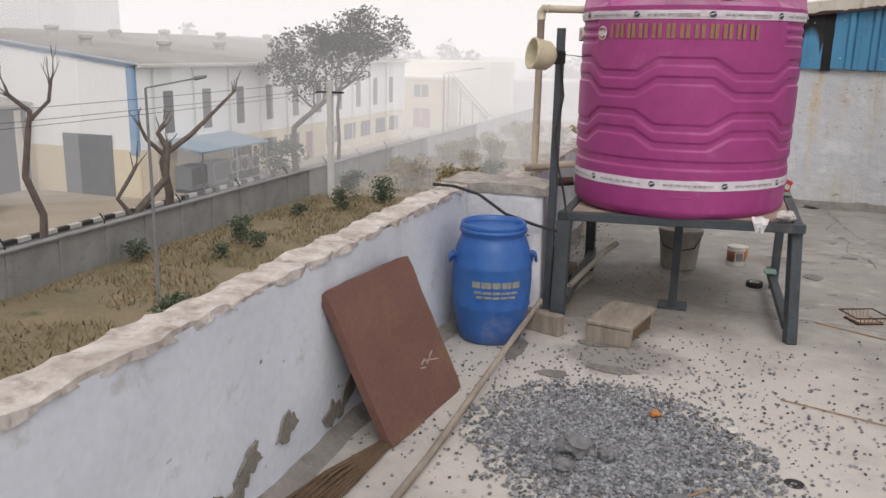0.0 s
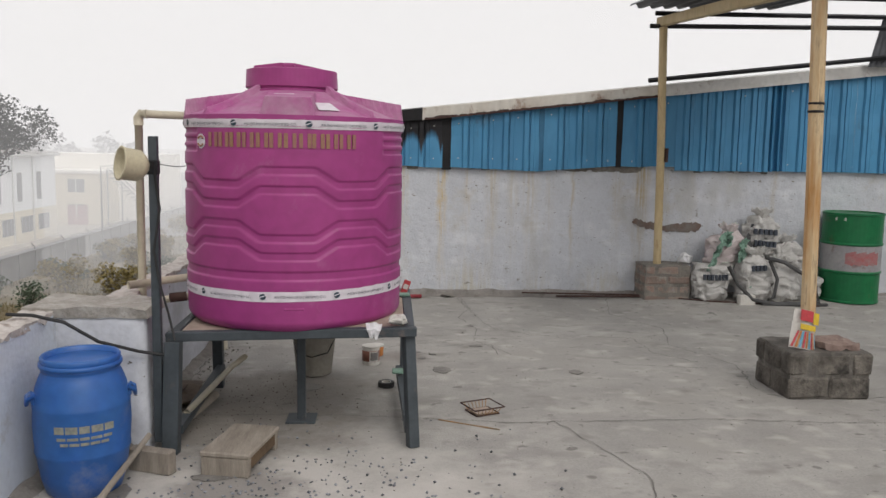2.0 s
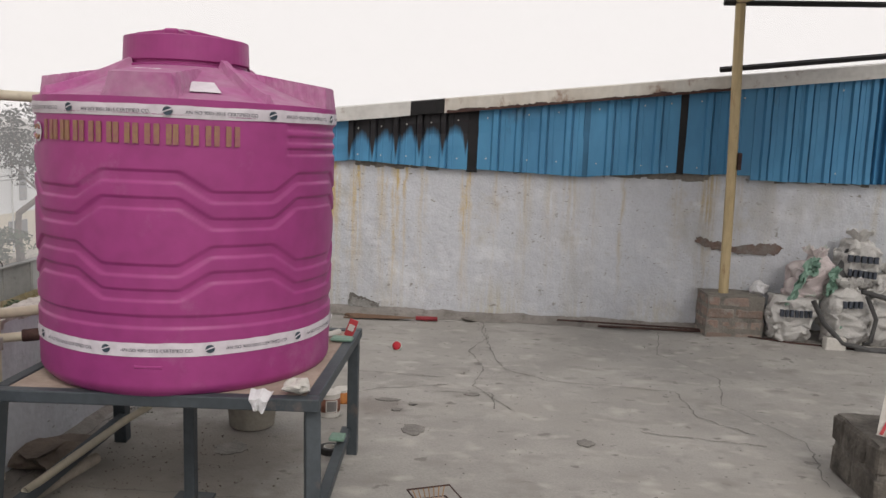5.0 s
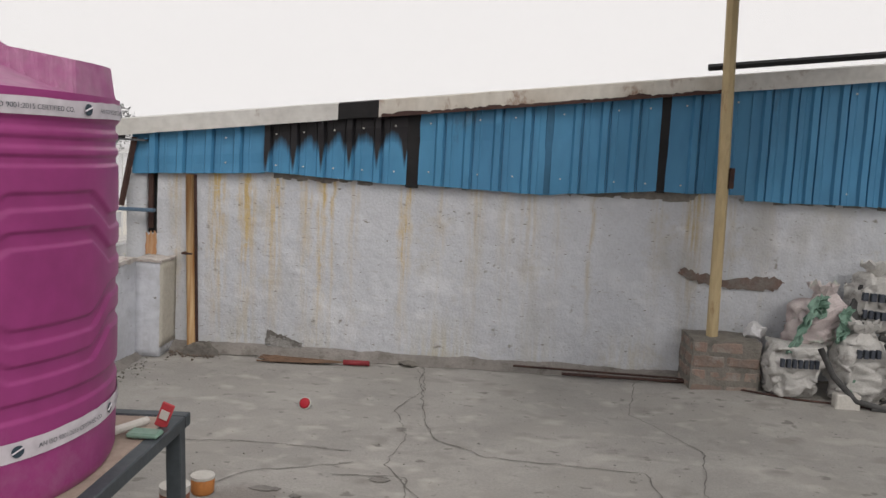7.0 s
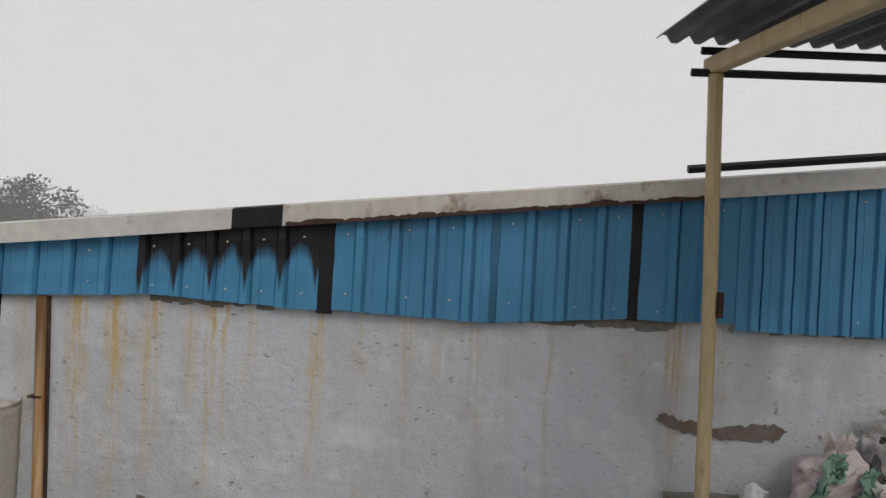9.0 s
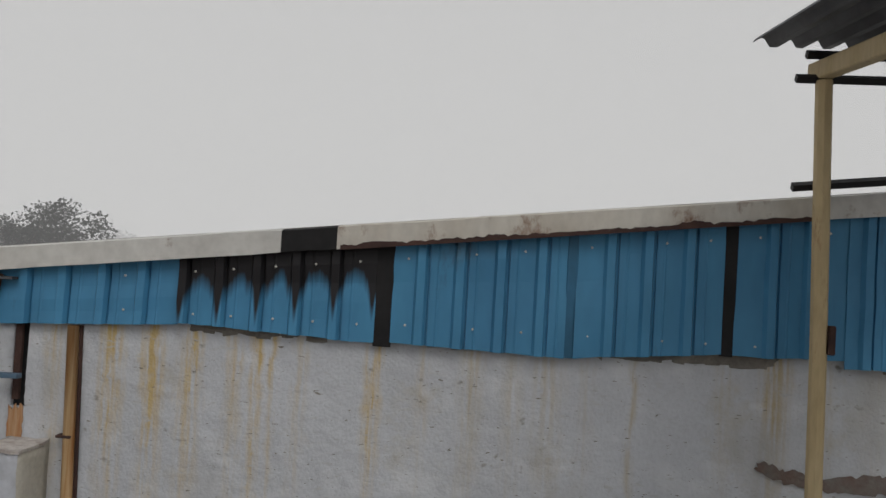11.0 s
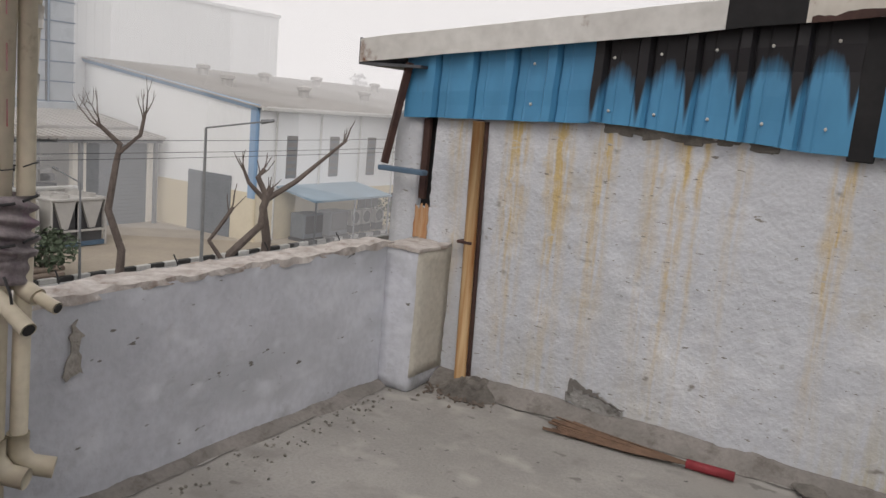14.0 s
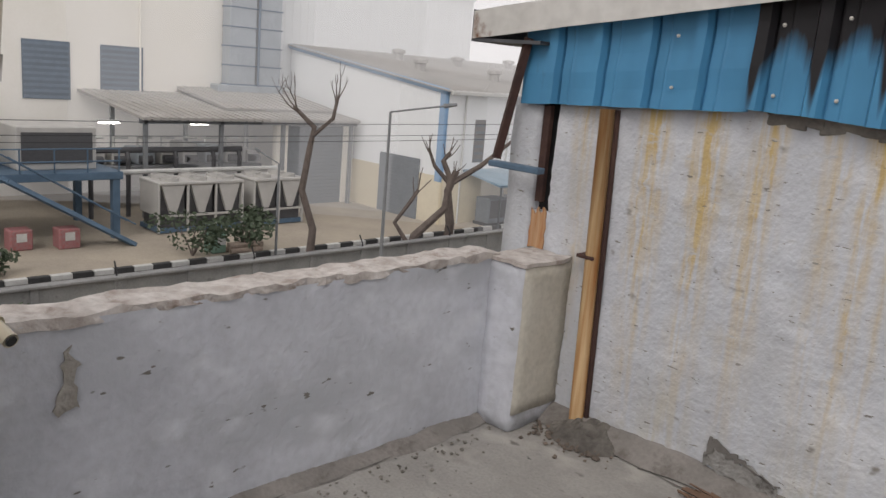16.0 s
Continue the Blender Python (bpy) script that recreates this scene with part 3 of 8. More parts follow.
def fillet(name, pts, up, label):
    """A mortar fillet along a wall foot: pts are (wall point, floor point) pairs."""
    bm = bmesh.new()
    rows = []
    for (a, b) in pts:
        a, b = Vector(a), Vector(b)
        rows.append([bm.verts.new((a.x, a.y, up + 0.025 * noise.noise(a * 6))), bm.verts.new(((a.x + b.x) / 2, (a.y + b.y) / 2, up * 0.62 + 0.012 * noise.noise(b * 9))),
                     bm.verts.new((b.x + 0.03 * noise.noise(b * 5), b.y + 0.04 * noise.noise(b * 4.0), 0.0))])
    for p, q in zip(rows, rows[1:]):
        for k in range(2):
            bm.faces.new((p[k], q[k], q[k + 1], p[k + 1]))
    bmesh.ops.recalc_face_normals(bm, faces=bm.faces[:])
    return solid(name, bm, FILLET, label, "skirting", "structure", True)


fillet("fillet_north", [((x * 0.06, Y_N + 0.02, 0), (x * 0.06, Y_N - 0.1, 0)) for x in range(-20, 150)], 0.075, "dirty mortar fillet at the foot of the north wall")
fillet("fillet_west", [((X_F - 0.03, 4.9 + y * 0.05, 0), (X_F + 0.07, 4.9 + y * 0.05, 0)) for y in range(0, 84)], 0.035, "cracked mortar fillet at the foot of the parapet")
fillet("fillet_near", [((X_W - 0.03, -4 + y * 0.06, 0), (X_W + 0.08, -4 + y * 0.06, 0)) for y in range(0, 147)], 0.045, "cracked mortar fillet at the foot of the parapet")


def parapet(name, x_in, thick, y0, y1, top, label, wash):
    wall = solid(name, grid_wall(y0, y1, -0.05, top, 0.04, lambda y, z: (x_in + 0.008 * noise.noise(Vector((y * 2.5, z * 2.5, 3))) + 0.003 * noise.noise(Vector((y * 12, z * 12, 3))), y, z)),
                 wash, label, "parapet", "structure", True)
    core = B(x_in - thick, x_in - 0.02, y0, y1, GROUND, top - 0.02)
    c = new("core", mesh("core", core, wash))
    c.parent = wall
    bm = slab(bmesh.new(), x_in - thick - 0.005, x_in + 0.002, y0, y1, top - 0.012, top + 0.015, 0.032)
    for v in bm.verts:
        q = v.co
        v.co += Vector((0.018 * noise.noise(q * 15), 0, 0.005 * noise.noise(q * 5) + 0.013 * noise.noise(q * 23)))
        if q.z < top:
            v.co.z += 0.02 * noise.noise(q * 11)
    c = new("coping", mesh("coping", bm, COPING))
    c.parent = wall
    tagged(c, "broken pale mortar coping")
    return wall


wall_west_near = parapet("wall_west_near", X_W, 0.13, -4.0, 4.72, 0.7, "bluish white limewashed parapet with flaking base", PARAPET)
wall_west_far = parapet("wall_west_far", X_F, 0.13, 4.98, 8.86, 0.695, "grey-white limewashed parapet with broken coping and dark smears", PARAPET_WORN)
wall_pier = solid("wall_pier", rough(slab(bmesh.new(), -1.33, -0.79, 4.70, 5.0, -0.05, 0.69, 0.05), 0.012, 6), PARAPET_WORN, "limewashed parapet pier with cracked plaster beside the tank", "pier", "structure", True)
bm = slab(bmesh.new(), -1.35, -0.77, 4.68, 5.02, 0.675, 0.725, 0.04)
for v in bm.verts:
    v.co += Vector((0.02 * noise.noise(v.co * 9), 0.02 * noise.noise(v.co * 8 + Vector((3, 0, 0))), 0.025 * noise.noise(v.co * 9)))
c = part("coping", bm, FLAKED, wall_pier, "crumbled brown mortar top")
bm = slab(bmesh.new(), -0.99, -0.8, 8.82, Y_N + 0.02, 0.0, 0.69, 0.05)
wall_pilaster = solid("wall_pilaster", rough(bm, 0.008, 8), PARAPET_WORN, "short plastered corner pilaster stained beige", "pier", "structure", True)
part("side_face", rough(slab(bmesh.new(), -0.83, -0.792, 8.83, Y_N, 0.07, 0.684, 0.05), 0.003, 9), BEIGE, wall_pilaster, "beige stained side", True)
bm = slab(bmesh.new(), -0.995, -0.786, 8.815, Y_N, 0.684, 0.7, 0.04)
part("cap", rough(bm, 0.01, 12), COPING, wall_pilaster, "worn mortar cap")
# flaked patches
for name, wall, m, pts, y, nrm, seed, lab in (
        ("bared_patch", wall_north, RED_MASONRY, [(2.9, 0.79), (2.93, 0.835), (3.02, 0.8), (3.1, 0.79), (3.2, 0.76), (3.35, 0.77), (3.5, 0.8), (3.62, 0.79), (3.65, 0.755), (3.58, 0.7), (3.45, 0.69), (3.3, 0.7), (3.15, 0.71), (3.0, 0.74)], Y_N - 0.004, "y", 3, "grey and red bared masonry"),
        ("crack_patch", wall_north, CHIPPED, [(-0.1, 0.07), (-0.08, 0.19), (-0.02, 0.14), (0.05, 0.13), (0.13, 0.12), (0.2, 0.06), (0.05, 0.05)], Y_N - 0.01, "y", 9, "broken grey plaster"),
        ("crack_line", wall_north, CRACK, [(-0.095, 0.1), (-0.085, 0.19), (-0.06, 0.18), (0.0, 0.15), (0.08, 0.135), (0.18, 0.095), (0.08, 0.124), (-0.01, 0.135), (-0.065, 0.16), (-0.085, 0.1)], Y_N - 0.014, "y", 19, "dark open crack"),
        ("flaked_patch", wall_west_far, FLAKED, [(7.14, 0.43), (7.19, 0.46), (7.2, 0.58), (7.17, 0.62), (7.15, 0.53)], X_F + 0.004, "x", 5, "brown flaked patch"),
        ("flaked_patch", wall_west_near, MORTAR, [(2.25, 0.1), (2.28, 0.17), (2.36, 0.13), (2.42, 0.2), (2.5, 0.24), (2.53, 0.17), (2.45, 0.14), (2.4, 0.07), (2.32, 0.05)], X_W + 0.004, "x", 6, "brown flaked patch"),
        ("flaked_patch", wall_west_near, MORTAR, [(2.62, 0.18), (2.7, 0.26), (2.76, 0.2), (2.7, 0.15)], X_W + 0.004, "x", 7, "brown flaked patch"),
        ("flaked_patch", wall_west_near, MORTAR, [(2.95, 0.1), (3.02, 0.16), (3.1, 0.12), (3.2, 0.22), (3.26, 0.27), (3.3, 0.2), (3.24, 0.14), (3.1, 0.07), (3.0, 0.06)], X_W + 0.004, "x", 8, "brown flaked patch"),
        ("flaked_patch", wall_west_near, MORTAR, [(1.7, 0.08), (1.8, 0.2), (1.95, 0.18), (2.05, 0.1), (1.9, 0.05)], X_W + 0.004, "x", 18, "brown flaked patch")):
    part(name, blob(pts, y, 0.006, 0.012, seed, nrm), m, wall, lab)
wall_south = solid("wall_south", B(-1.32, 9.0, -4.13, -4.0, -0.05, 0.7), PARAPET, "plain limewashed parapet closing the terrace", "parapet", "structure")
wall_east = solid("wall_east", B(9.0, 9.15, -4.13, Y_N + 0.2, -0.3, 2.4), LIMEWASH, "plain limewashed wall closing the terrace", "wall", "structure")
own_building = solid("own_building", B(-1.31, 9.0, -4.0, 9.3, GROUND, -0.3), PARAPET, "plain lower storeys under the terrace", "building", "structure")


# ---- blue cladding of the neighbouring shed above the wall ----
def top_z(x):
    return 1.545 + 0.1186 * (x + 1.38)


cladding = thing("blue_cladding", (0, Y_N, 1.3), "blue ribbed metal sheets with soot stains above the wall", "cladding", kind="structure")


def sheet(x0, x1, b0, b1, material, ribs, y=0.0, label=""):
    """One ribbed sheet between x0 and x1 with trapezoid ribs at the given x."""
    prof = [(x0, 0.0)]
    for r in ribs:
        for dx, d in ((-0.034, 0.0), (-0.02, 0.026), (0.02, 0.026), (0.032, 0.0), (0.034, -0.014), (0.043, -0.014), (0.045, 0.0)):
            prof.append((r + dx, d))
        prof.append((r + 0.08, 0.0))
        prof.append((r + 0.088, 0.004))
        prof.append((r + 0.096, 0.0))
    prof.append((x1, 0.0))
    prof = sorted(p for p in prof if x0 <= p[0] <= x1)
    bm = bmesh.new()
    cols = []
    for x, d in prof:
        f = (x - x0) / (x1 - x0)
        zb = b0 + (b1 - b0) * f + 0.008 * noise.noise(Vector((x * 6, 0, 3)))
        zt = top_z(x) + 0.02
        cols.append([bm.verts.new((x, Y_N - 0.035 - y - d - 0.012 * noise.noise(Vector((x * 1.3, k * 0.9, 8))) - (0.012 * (1 - k / 5) ** 2), zb + (zt - zb) * k / 5)) for k in range(6)])
    for a, b in zip(cols, cols[1:]):
        for k in range(5):
            bm.faces.new((a[k], b[k], b[k + 1], a[k + 1]))
    ob = part("sheet", bm, material, cladding, label)
    mod = ob.modifiers.new("thick", "SOLIDIFY")
    mod.thickness = 0.003
    return ob


def soot_sheet_material():
    """Blue sheet burnt black from the top, with drips running down."""
    m = mat("burnt_blue_sheet", (0.075, 0.27, 0.46), (0.055, 0.2, 0.36), 0.5, scale=1.6, fine=9, bump=0.05, stretch=(1, 1, 0.35))
    n, l = m.node_tree.nodes, m.node_tree.links
    p = n["Principled BSDF"]
    old = p.inputs["Base Color"].links[0].from_socket
    tc = n.new("ShaderNodeTexCoord")
    sp = n.new("ShaderNodeSeparateXYZ")
    l.new(tc.outputs["Object"], sp.inputs[0])
    mp = n.new("ShaderNodeMapping")
    mp.inputs["Scale"].default_value = (26, 1, 0.5)
    l.new(tc.outputs["Object"], mp.inputs[0])
    ns = n.new("ShaderNodeTexNoise")
    ns.inputs["Detail"].default_value = 3
    ns.inputs["Scale"].default_value = 1.0
    l.new(mp.outputs[0], ns.inputs["Vector"])
    drip = n.new("ShaderNodeMath")
    drip.operation = "MULTIPLY_ADD"
    drip.inputs[1].default_value, drip.inputs[2].default_value = 0.17, 0.0
    l.new(ns.outputs[0], drip.inputs[0])
    slope = n.new("ShaderNodeMath")
    slope.operation = "MULTIPLY_ADD"
    slope.inputs[1].default_value, slope.inputs[2].default_value = -0.1, -0.03
    l.new(sp.outputs[0], slope.inputs[0])
    add = n.new("ShaderNodeMath")
    l.new(sp.outputs[2], add.inputs[0])
    l.new(drip.outputs[0], add.inputs[1])
    add2 = n.new("ShaderNodeMath")
    l.new(add.outputs[0], add2.inputs[0])
    l.new(slope.outputs[0], add2.inputs[1])
    ph = n.new("ShaderNodeMath")
    ph.operation = "MULTIPLY_ADD"
    ph.inputs[1].default_value, ph.inputs[2].default_value = math.pi / 0.201, -math.pi * 0.08 / 0.201
    l.new(sp.outputs[0], ph.inputs[0])
    cs = n.new("ShaderNodeMath")
    cs.operation = "COSINE"
    l.new(ph.outputs[0], cs.inputs[0])
    sq = n.new("ShaderNodeMath")
    sq.operation = "POWER"
    l.new(cs.outputs[0], sq.inputs[0])
    sq.inputs[1].default_value = 2.0
    line = n.new("ShaderNodeMath")
    line.operation = "POWER"
    line.inputs[1].default_value = 40.0
    l.new(cs.outputs[0], line.inputs[0])
    low = n.new("ShaderNodeMath")
    low.operation = "MULTIPLY_ADD"
    low.inputs[1].default_value = 0.13
    l.new(line.outputs[0], low.inputs[0])
    l.new(add2.outputs[0], low.inputs[2])
    rb = n.new("ShaderNodeMath")
    rb.operation = "MULTIPLY_ADD"
    rb.inputs[1].default_value = 0.065
    l.new(sq.outputs[0], rb.inputs[0])
    l.new(low.outputs[0], rb.inputs[2])
    mr = n.new("ShaderNodeMapRange")
    mr.inputs[1].default_value, mr.inputs[2].default_value = 0.28, 0.37
    l.new(rb.outputs[0], mr.inputs[0])
    mx = n.new("ShaderNodeMix")
    mx.data_type = "RGBA"
    l.new(mr.outputs[0], mx.inputs[0])
    l.new(old, mx.inputs[6])
    mx.inputs[7].default_value = (0.016, 0.015, 0.017, 1)
    l.new(mx.outputs[2], p.inputs["Base Color"])
    return m


BURNT = soot_sheet_material()
sheet(-1.115, -0.13, 1.295, 1.35, BLUE, [-0.96, -0.755, -0.545, -0.335], 0.0)
sheet(-0.14, 0.90, 1.36, 1.315, BURNT, [-0.115, 0.08, 0.275, 0.48, 0.685], 0.004, "blue sheet blackened by soot from the top")
sheet(0.985, 1.885, 1.325, 1.3, BLUE, [1.13, 1.33, 1.54, 1.75], 0.006)
sheet(1.93, 2.68, 1.305, 1.37, BLUE, [2.1, 2.29, 2.5], 0.01)
sheet(2.74, 3.34, 1.365, 1.375, BLUE, [2.92, 3.11], 0.004)
sheet(3.3, 4.22, 1.335, 1.34, BLUE, [3.4, 3.58, 3.73, 3.92, 4.1], 0.012)
sheet(4.22, 5.2, 1.345, 1.35, BLUE, [4.26, 4.33, 4.4, 4.62, 4.85, 5.05], 0.004)
sheet(5.2, 6.2, 1.35, 1.34, BLUE, [5.3, 5.5, 5.7, 5.9, 6.1], 0.008)
sheet(6.2, 7.4, 1.35, 1.34, BLUE, [6.4, 6.65, 6.9, 7.15], 0.004)
sheet(7.4, 9.0, 1.35, 1.34, BLUE, [7.6, 7.85, 8.1, 8.35, 8.6], 0.008)
# gaps between sheets filled by solid strips, their shade put into the colour
for x0, x1, b in ((0.895, 0.99, 1.3), (1.88, 1.935, 1.3), (2.675, 2.745, 1.36)):
    part("seam_strip", B(x0, x1, Y_N - 0.045, Y_N - 0.03, b, top_z(x0) + 0.01, 0.004), BLUE_GAP_SHADE if x0 > 1.5 and x0 < 2 else SOOT_GAP_BLACK, cladding, "dark strip painting the shade of the gap between sheets")
for x in (1.06, 1.41, 1.66, 2.0, 2.38, 2.6, 2.85, 3.2, -0.05, 0.15, 0.37, 0.58, 0.81, -0.42, 4.0, 4.5):
    for z in (1.42 if x > 0.9 else 1.41, top_z(x) - 0.07):
        bm = bmesh.new()
        bmesh.ops.create_uvsphere(bm, u_segments=6, v_segments=4, radius=0.007)
        for v in bm.verts:
            v.co += Vector((x, Y_N - 0.055, z))
        part("screw", bm, TIN_WHITE, cladding)


def flashing(x0, x1, material, y=0.0, label=""):
    bm = bmesh.new()
    prof = [(0.0, 0.0), (0.0, 0.115), (0.05, 0.125), (0.5, 0.135)]
    rows = []
    k = max(2, int((x1 - x0) / 0.15))
    for i in range(k + 1):
        x = x0 + (x1 - x0) * i / k
        w = 0.006 * noise.noise(Vector((x * 2.1, 0, 0)))
        rows.append([bm.verts.new((x, Y_N - 0.1 - y + d + w, top_z(x) + h + 0.006 * noise.noise(Vector((x * 3, h * 9, 4))))) for d, h in prof])
    for a, b in zip(rows, rows[1:]):
        for j in range(3):
            bm.faces.new((a[j], b[j], b[j + 1], a[j + 1]))
    ob = part("flashing", bm, material, cladding, label)
    mod = ob.modifiers.new("thick", "SOLIDIFY")
    mod.thickness = 0.004


flashing(-1.37, -0.55, FLASH)
flashing(-0.55, 0.4, FLASH, 0.004)
flashing(0.4, 0.7, SOOT_GAP_BLACK, 0.001, "soot-black flashing piece")
flashing(0.69, 2.05, FLASH_RUST, 0.003, "rust-streaked flashing")
flashing(2.05, 3.1, FLASH_RUST, 0.0, "rust-streaked flashing")
flashing(3.1, 4.8, FLASH, 0.003)
flashing(4.8, 6.6, FLASH, 0.0)
flashing(6.6, 9.0, FLASH, 0.003)
bm = bmesh.new()
prev = None
for i in range(121):
    x = 0.71 + 2.38 * i / 120
    h = 0.018 + 0.03 * max(0.0, noise.noise(Vector((x * 5, 2, 0)))) + 0.014 * noise.noise(Vector((x * 31, 2, 0)))
    cur = (bm.verts.new((x, Y_N - 0.118, top_z(x) - 0.004)), bm.verts.new((x, Y_N - 0.118, top_z(x) + max(0.003, h))))
    if prev:
        bm.faces.new((prev[0], cur[0], cur[1], prev[1]))
    prev = cur
part("rusted_edge", bm, RUST_STEEL, cladding, "rusted lower edge of the flashing")
part("end_plate", B(-1.37, -1.0, Y_N - 0.098, Y_N + 0.5, top_z(-1.37) - 0.012, top_z(-1.37) + 0.002), SHEET_GREY, cladding, "grey underside of the eave end")
part("end_cap", B(-1.375, -1.366, Y_N - 0.1, Y_N + 0.4, top_z(-1.37) - 0.01, top_z(-1.37) + 0.12), SHEET_GREY, cladding)
part("end_strut", tube(bmesh.new(), [(-1.09, Y_N - 0.06, 1.56), (-1.17, Y_N - 0.1, 1.06)], 0.022, 4), RUST_STEEL, cladding, "rust-brown sloping steel strut")
part("channel", B(-1.19, -0.92, Y_N - 0.13, Y_N - 0.08, 1.025, 1.05, 0.004), STEEL_BLUE, cladding, "short grey-blue steel channel")
part("hanging_strip", B(-1.0, -0.965, Y_N - 0.03, Y_N + 0.0, 0.9, 1.3, 0.003), RUST_STEEL, cladding, "rusty strip in the slot")
# black sheet behind the cladding, so openings between sheets look dark
part("backing", B(-1.1, 9.0, Y_N + 0.05, Y_N + 0.2, 1.32, 1.56), SOOT_GAP_BLACK, cladding)
bm = bmesh.new()
for x in np.arange(-0.5, 4.3, 0.06):
    if noise.noise(Vector((x * 1.7, 3, 0))) > -0.05:
        z = 1.32 if x < 3 else 1.33
        box(bm, x, x + 0.075, Y_N - 0.008, Y_N + 0.03, z - 0.005 + rng.uniform(-0.015, 0.01), z + 0.06, 0.004)
part("mortar_packing", rough(bm, 0.015, 12), MORTAR, cladding, "rough mortar packed under the sheets")
bm = bmesh.new()
vs = [bm.verts.new((x, y, top_z(x) + 0.13)) for x, y in ((-1.37, Y_N), (9.0, Y_N), (9.0, 22.0), (-1.37, 22.0))]
bm.faces.new(vs)
neighbour_roof = solid("neighbour_roof", bm, ROOF_SHEET, "sloping sheet roof of the neighbouring shed", "roof", "structure")
neighbour_roof.modifiers.new("thick", "SOLIDIFY").thickness = 0.03
neighbour_wall = solid("neighbour_wall", B(-1.1, 9.0, Y_N + 0.24, 21.8, GROUND, 1.5), CREAM, "plain body of the neighbouring shed", "building", "structure")

drain_pipe = thing("drain_pipe", (-0.69, Y_N - 0.06, 0.05), "ochre rust-stained drain pipe fixed to the wall corner", "pipe")
part("pipe", T([(-0.66, Y_N - 0.03, 0.04), (-0.69, Y_N - 0.03, 1.31)], 0.03, 12), PIPE_OCHRE, drain_pipe, smooth=True)
# thin dark tube added as the pipe's shadow side, in the rust-brown colour
part("edge_bead", T([(-0.622, Y_N - 0.012, 0.04), (-0.655, Y_N - 0.012, 1.31)], 0.012, 6), RUST_STEEL, drain_pipe, "dark strip painting the pipe's shadow side")
part("clip", B(-0.735, -0.655, Y_N - 0.062, Y_N + 0.0, 0.72, 0.735, 0.003), RUST_STEEL, drain_pipe)

# ---- pink water tank on its steel stand ----
TC = Vector((-0.143, 5.337, 0.595))
TR = 0.576
FACE = radians(-87.6)


def groove(d, w):
    """1 inside a recessed band, with short steep edges."""
    return min(1.0, max(0.0, (w + 0.004 - abs(d)) / 0.008))


def zigzag(th, period, flat, ramp):
    """1 on the plateau, 0 on the low stretch."""
    u = abs((th - FACE + period / 2) % period - period / 2)
    return min(1.0, max(0.0, (flat + ramp - u) / ramp))


def tank_r(th, z):
    r = TR + 0.006 * math.sin((z - 0.1) * 3.0)
    if z < 0.05:
        r -= 0.035 * (1 - z / 0.05) ** 2
    k = zigzag(th, radians(72), radians(13.5), radians(11))
    for base, amp in ((0.7245, 0.068), (0.63, 0.07), (0.5325, -0.068), (0.441, -0.065)):
        r -= 0.0075 * groove(z - (base + amp * k), 0.0195)
    r -= 0.0075 * groove(z - 0.281, 0.0215)
    turn = math.degrees((th - radians(-81) + math.pi) % (2 * math.pi) - math.pi)
    if not -60 < turn < 47:
        for zz in (0.98, 0.935, 0.89):
            r -= 0.007 * groove(z - zz, 0.012)
    if z > 0.995:
        r += 0.006 * min(1, (z - 0.995) / 0.01)
    return r


water_tank = thing("water_tank", TC, "large magenta plastic water tank standing on a steel frame", "water tank")
bm = bmesh.new()
NT, NZ = 300, 268
H_SIDE = 1.06
rings = []
for j in range(NZ + 1):
    z = H_SIDE * j / NZ
    rings.append([bm.verts.new((TC.x + tank_r(2 * math.pi * i / NT, z) * math.cos(2 * math.pi * i / NT), TC.y + tank_r(2 * math.pi * i / NT, z) * math.sin(2 * math.pi * i / NT), TC.z + z)) for i in range(NT)])
for a, b in zip(rings, rings[1:]):
    for i in range(NT):
        bm.faces.new((a[i], a[(i + 1) % NT], b[(i + 1) % NT], b[i]))
bm.faces.new(rings[0][::-1])
body = part("body", bm, PINK, water_tank, "ribbed magenta side with zigzag grooves", True)

bm = bmesh.new()
rings = []
for j in range(29):
    f = j / 28
    rad = TR + 0.006 - f * (TR - 0.25)
    ring = []
    for i in range(NT):
        th = 2 * math.pi * i / NT
        u = abs((th - FACE + radians(45)) % radians(90) - radians(45))
        w = 0.125 / max(rad, 0.2)
        pad = min(1.0, max(0.0, (w - u) / radians(1.3)))
        u2 = abs((th - FACE) % radians(90) - radians(45))
        rib = min(1.0, max(0.0, (0.022 / rad - u2) / radians(1.5)))
        cone = H_SIDE + 0.135 * f ** 1.25
        plate = H_SIDE + 0.082 + 0.05 * f
        edge = min(1.0, f / 0.035)
        z = cone + (max(cone, plate) - cone) * pad * edge + 0.03 * rib * edge
        ring.append(bm.verts.new((TC.x + rad * math.cos(th), TC.y + rad * math.sin(th), TC.z + z)))
    rings.append(ring)
for a, b in zip(rings, rings[1:]):
    for i in range(NT):
        bm.faces.new((a[i], a[(i + 1) % NT], b[(i + 1) % NT], b[i]))
part("dome", bm, DUSTY_PINK, water_tank, "dusty pink sloping top with raised pads")
LC = Vector((TC.x - 0.02, TC.y, TC.z + H_SIDE + 0.005))
part("neck", lathe(bmesh.new(), LC, [(0.255, 0.06), (0.25, 0.135), (0.236, 0.14), (0.236, 0.15)], 64), PINK, water_tank, smooth=False)
lid = part("lid", lathe(bmesh.new(), LC, [(0.241, 0.15), (0.246, 0.155), (0.242, 0.245), (0.236, 0.248), (0.2, 0.248), (0.001, 0.25)], 64), PINK, water_tank, "round screw lid", False)
bm = bmesh.new()
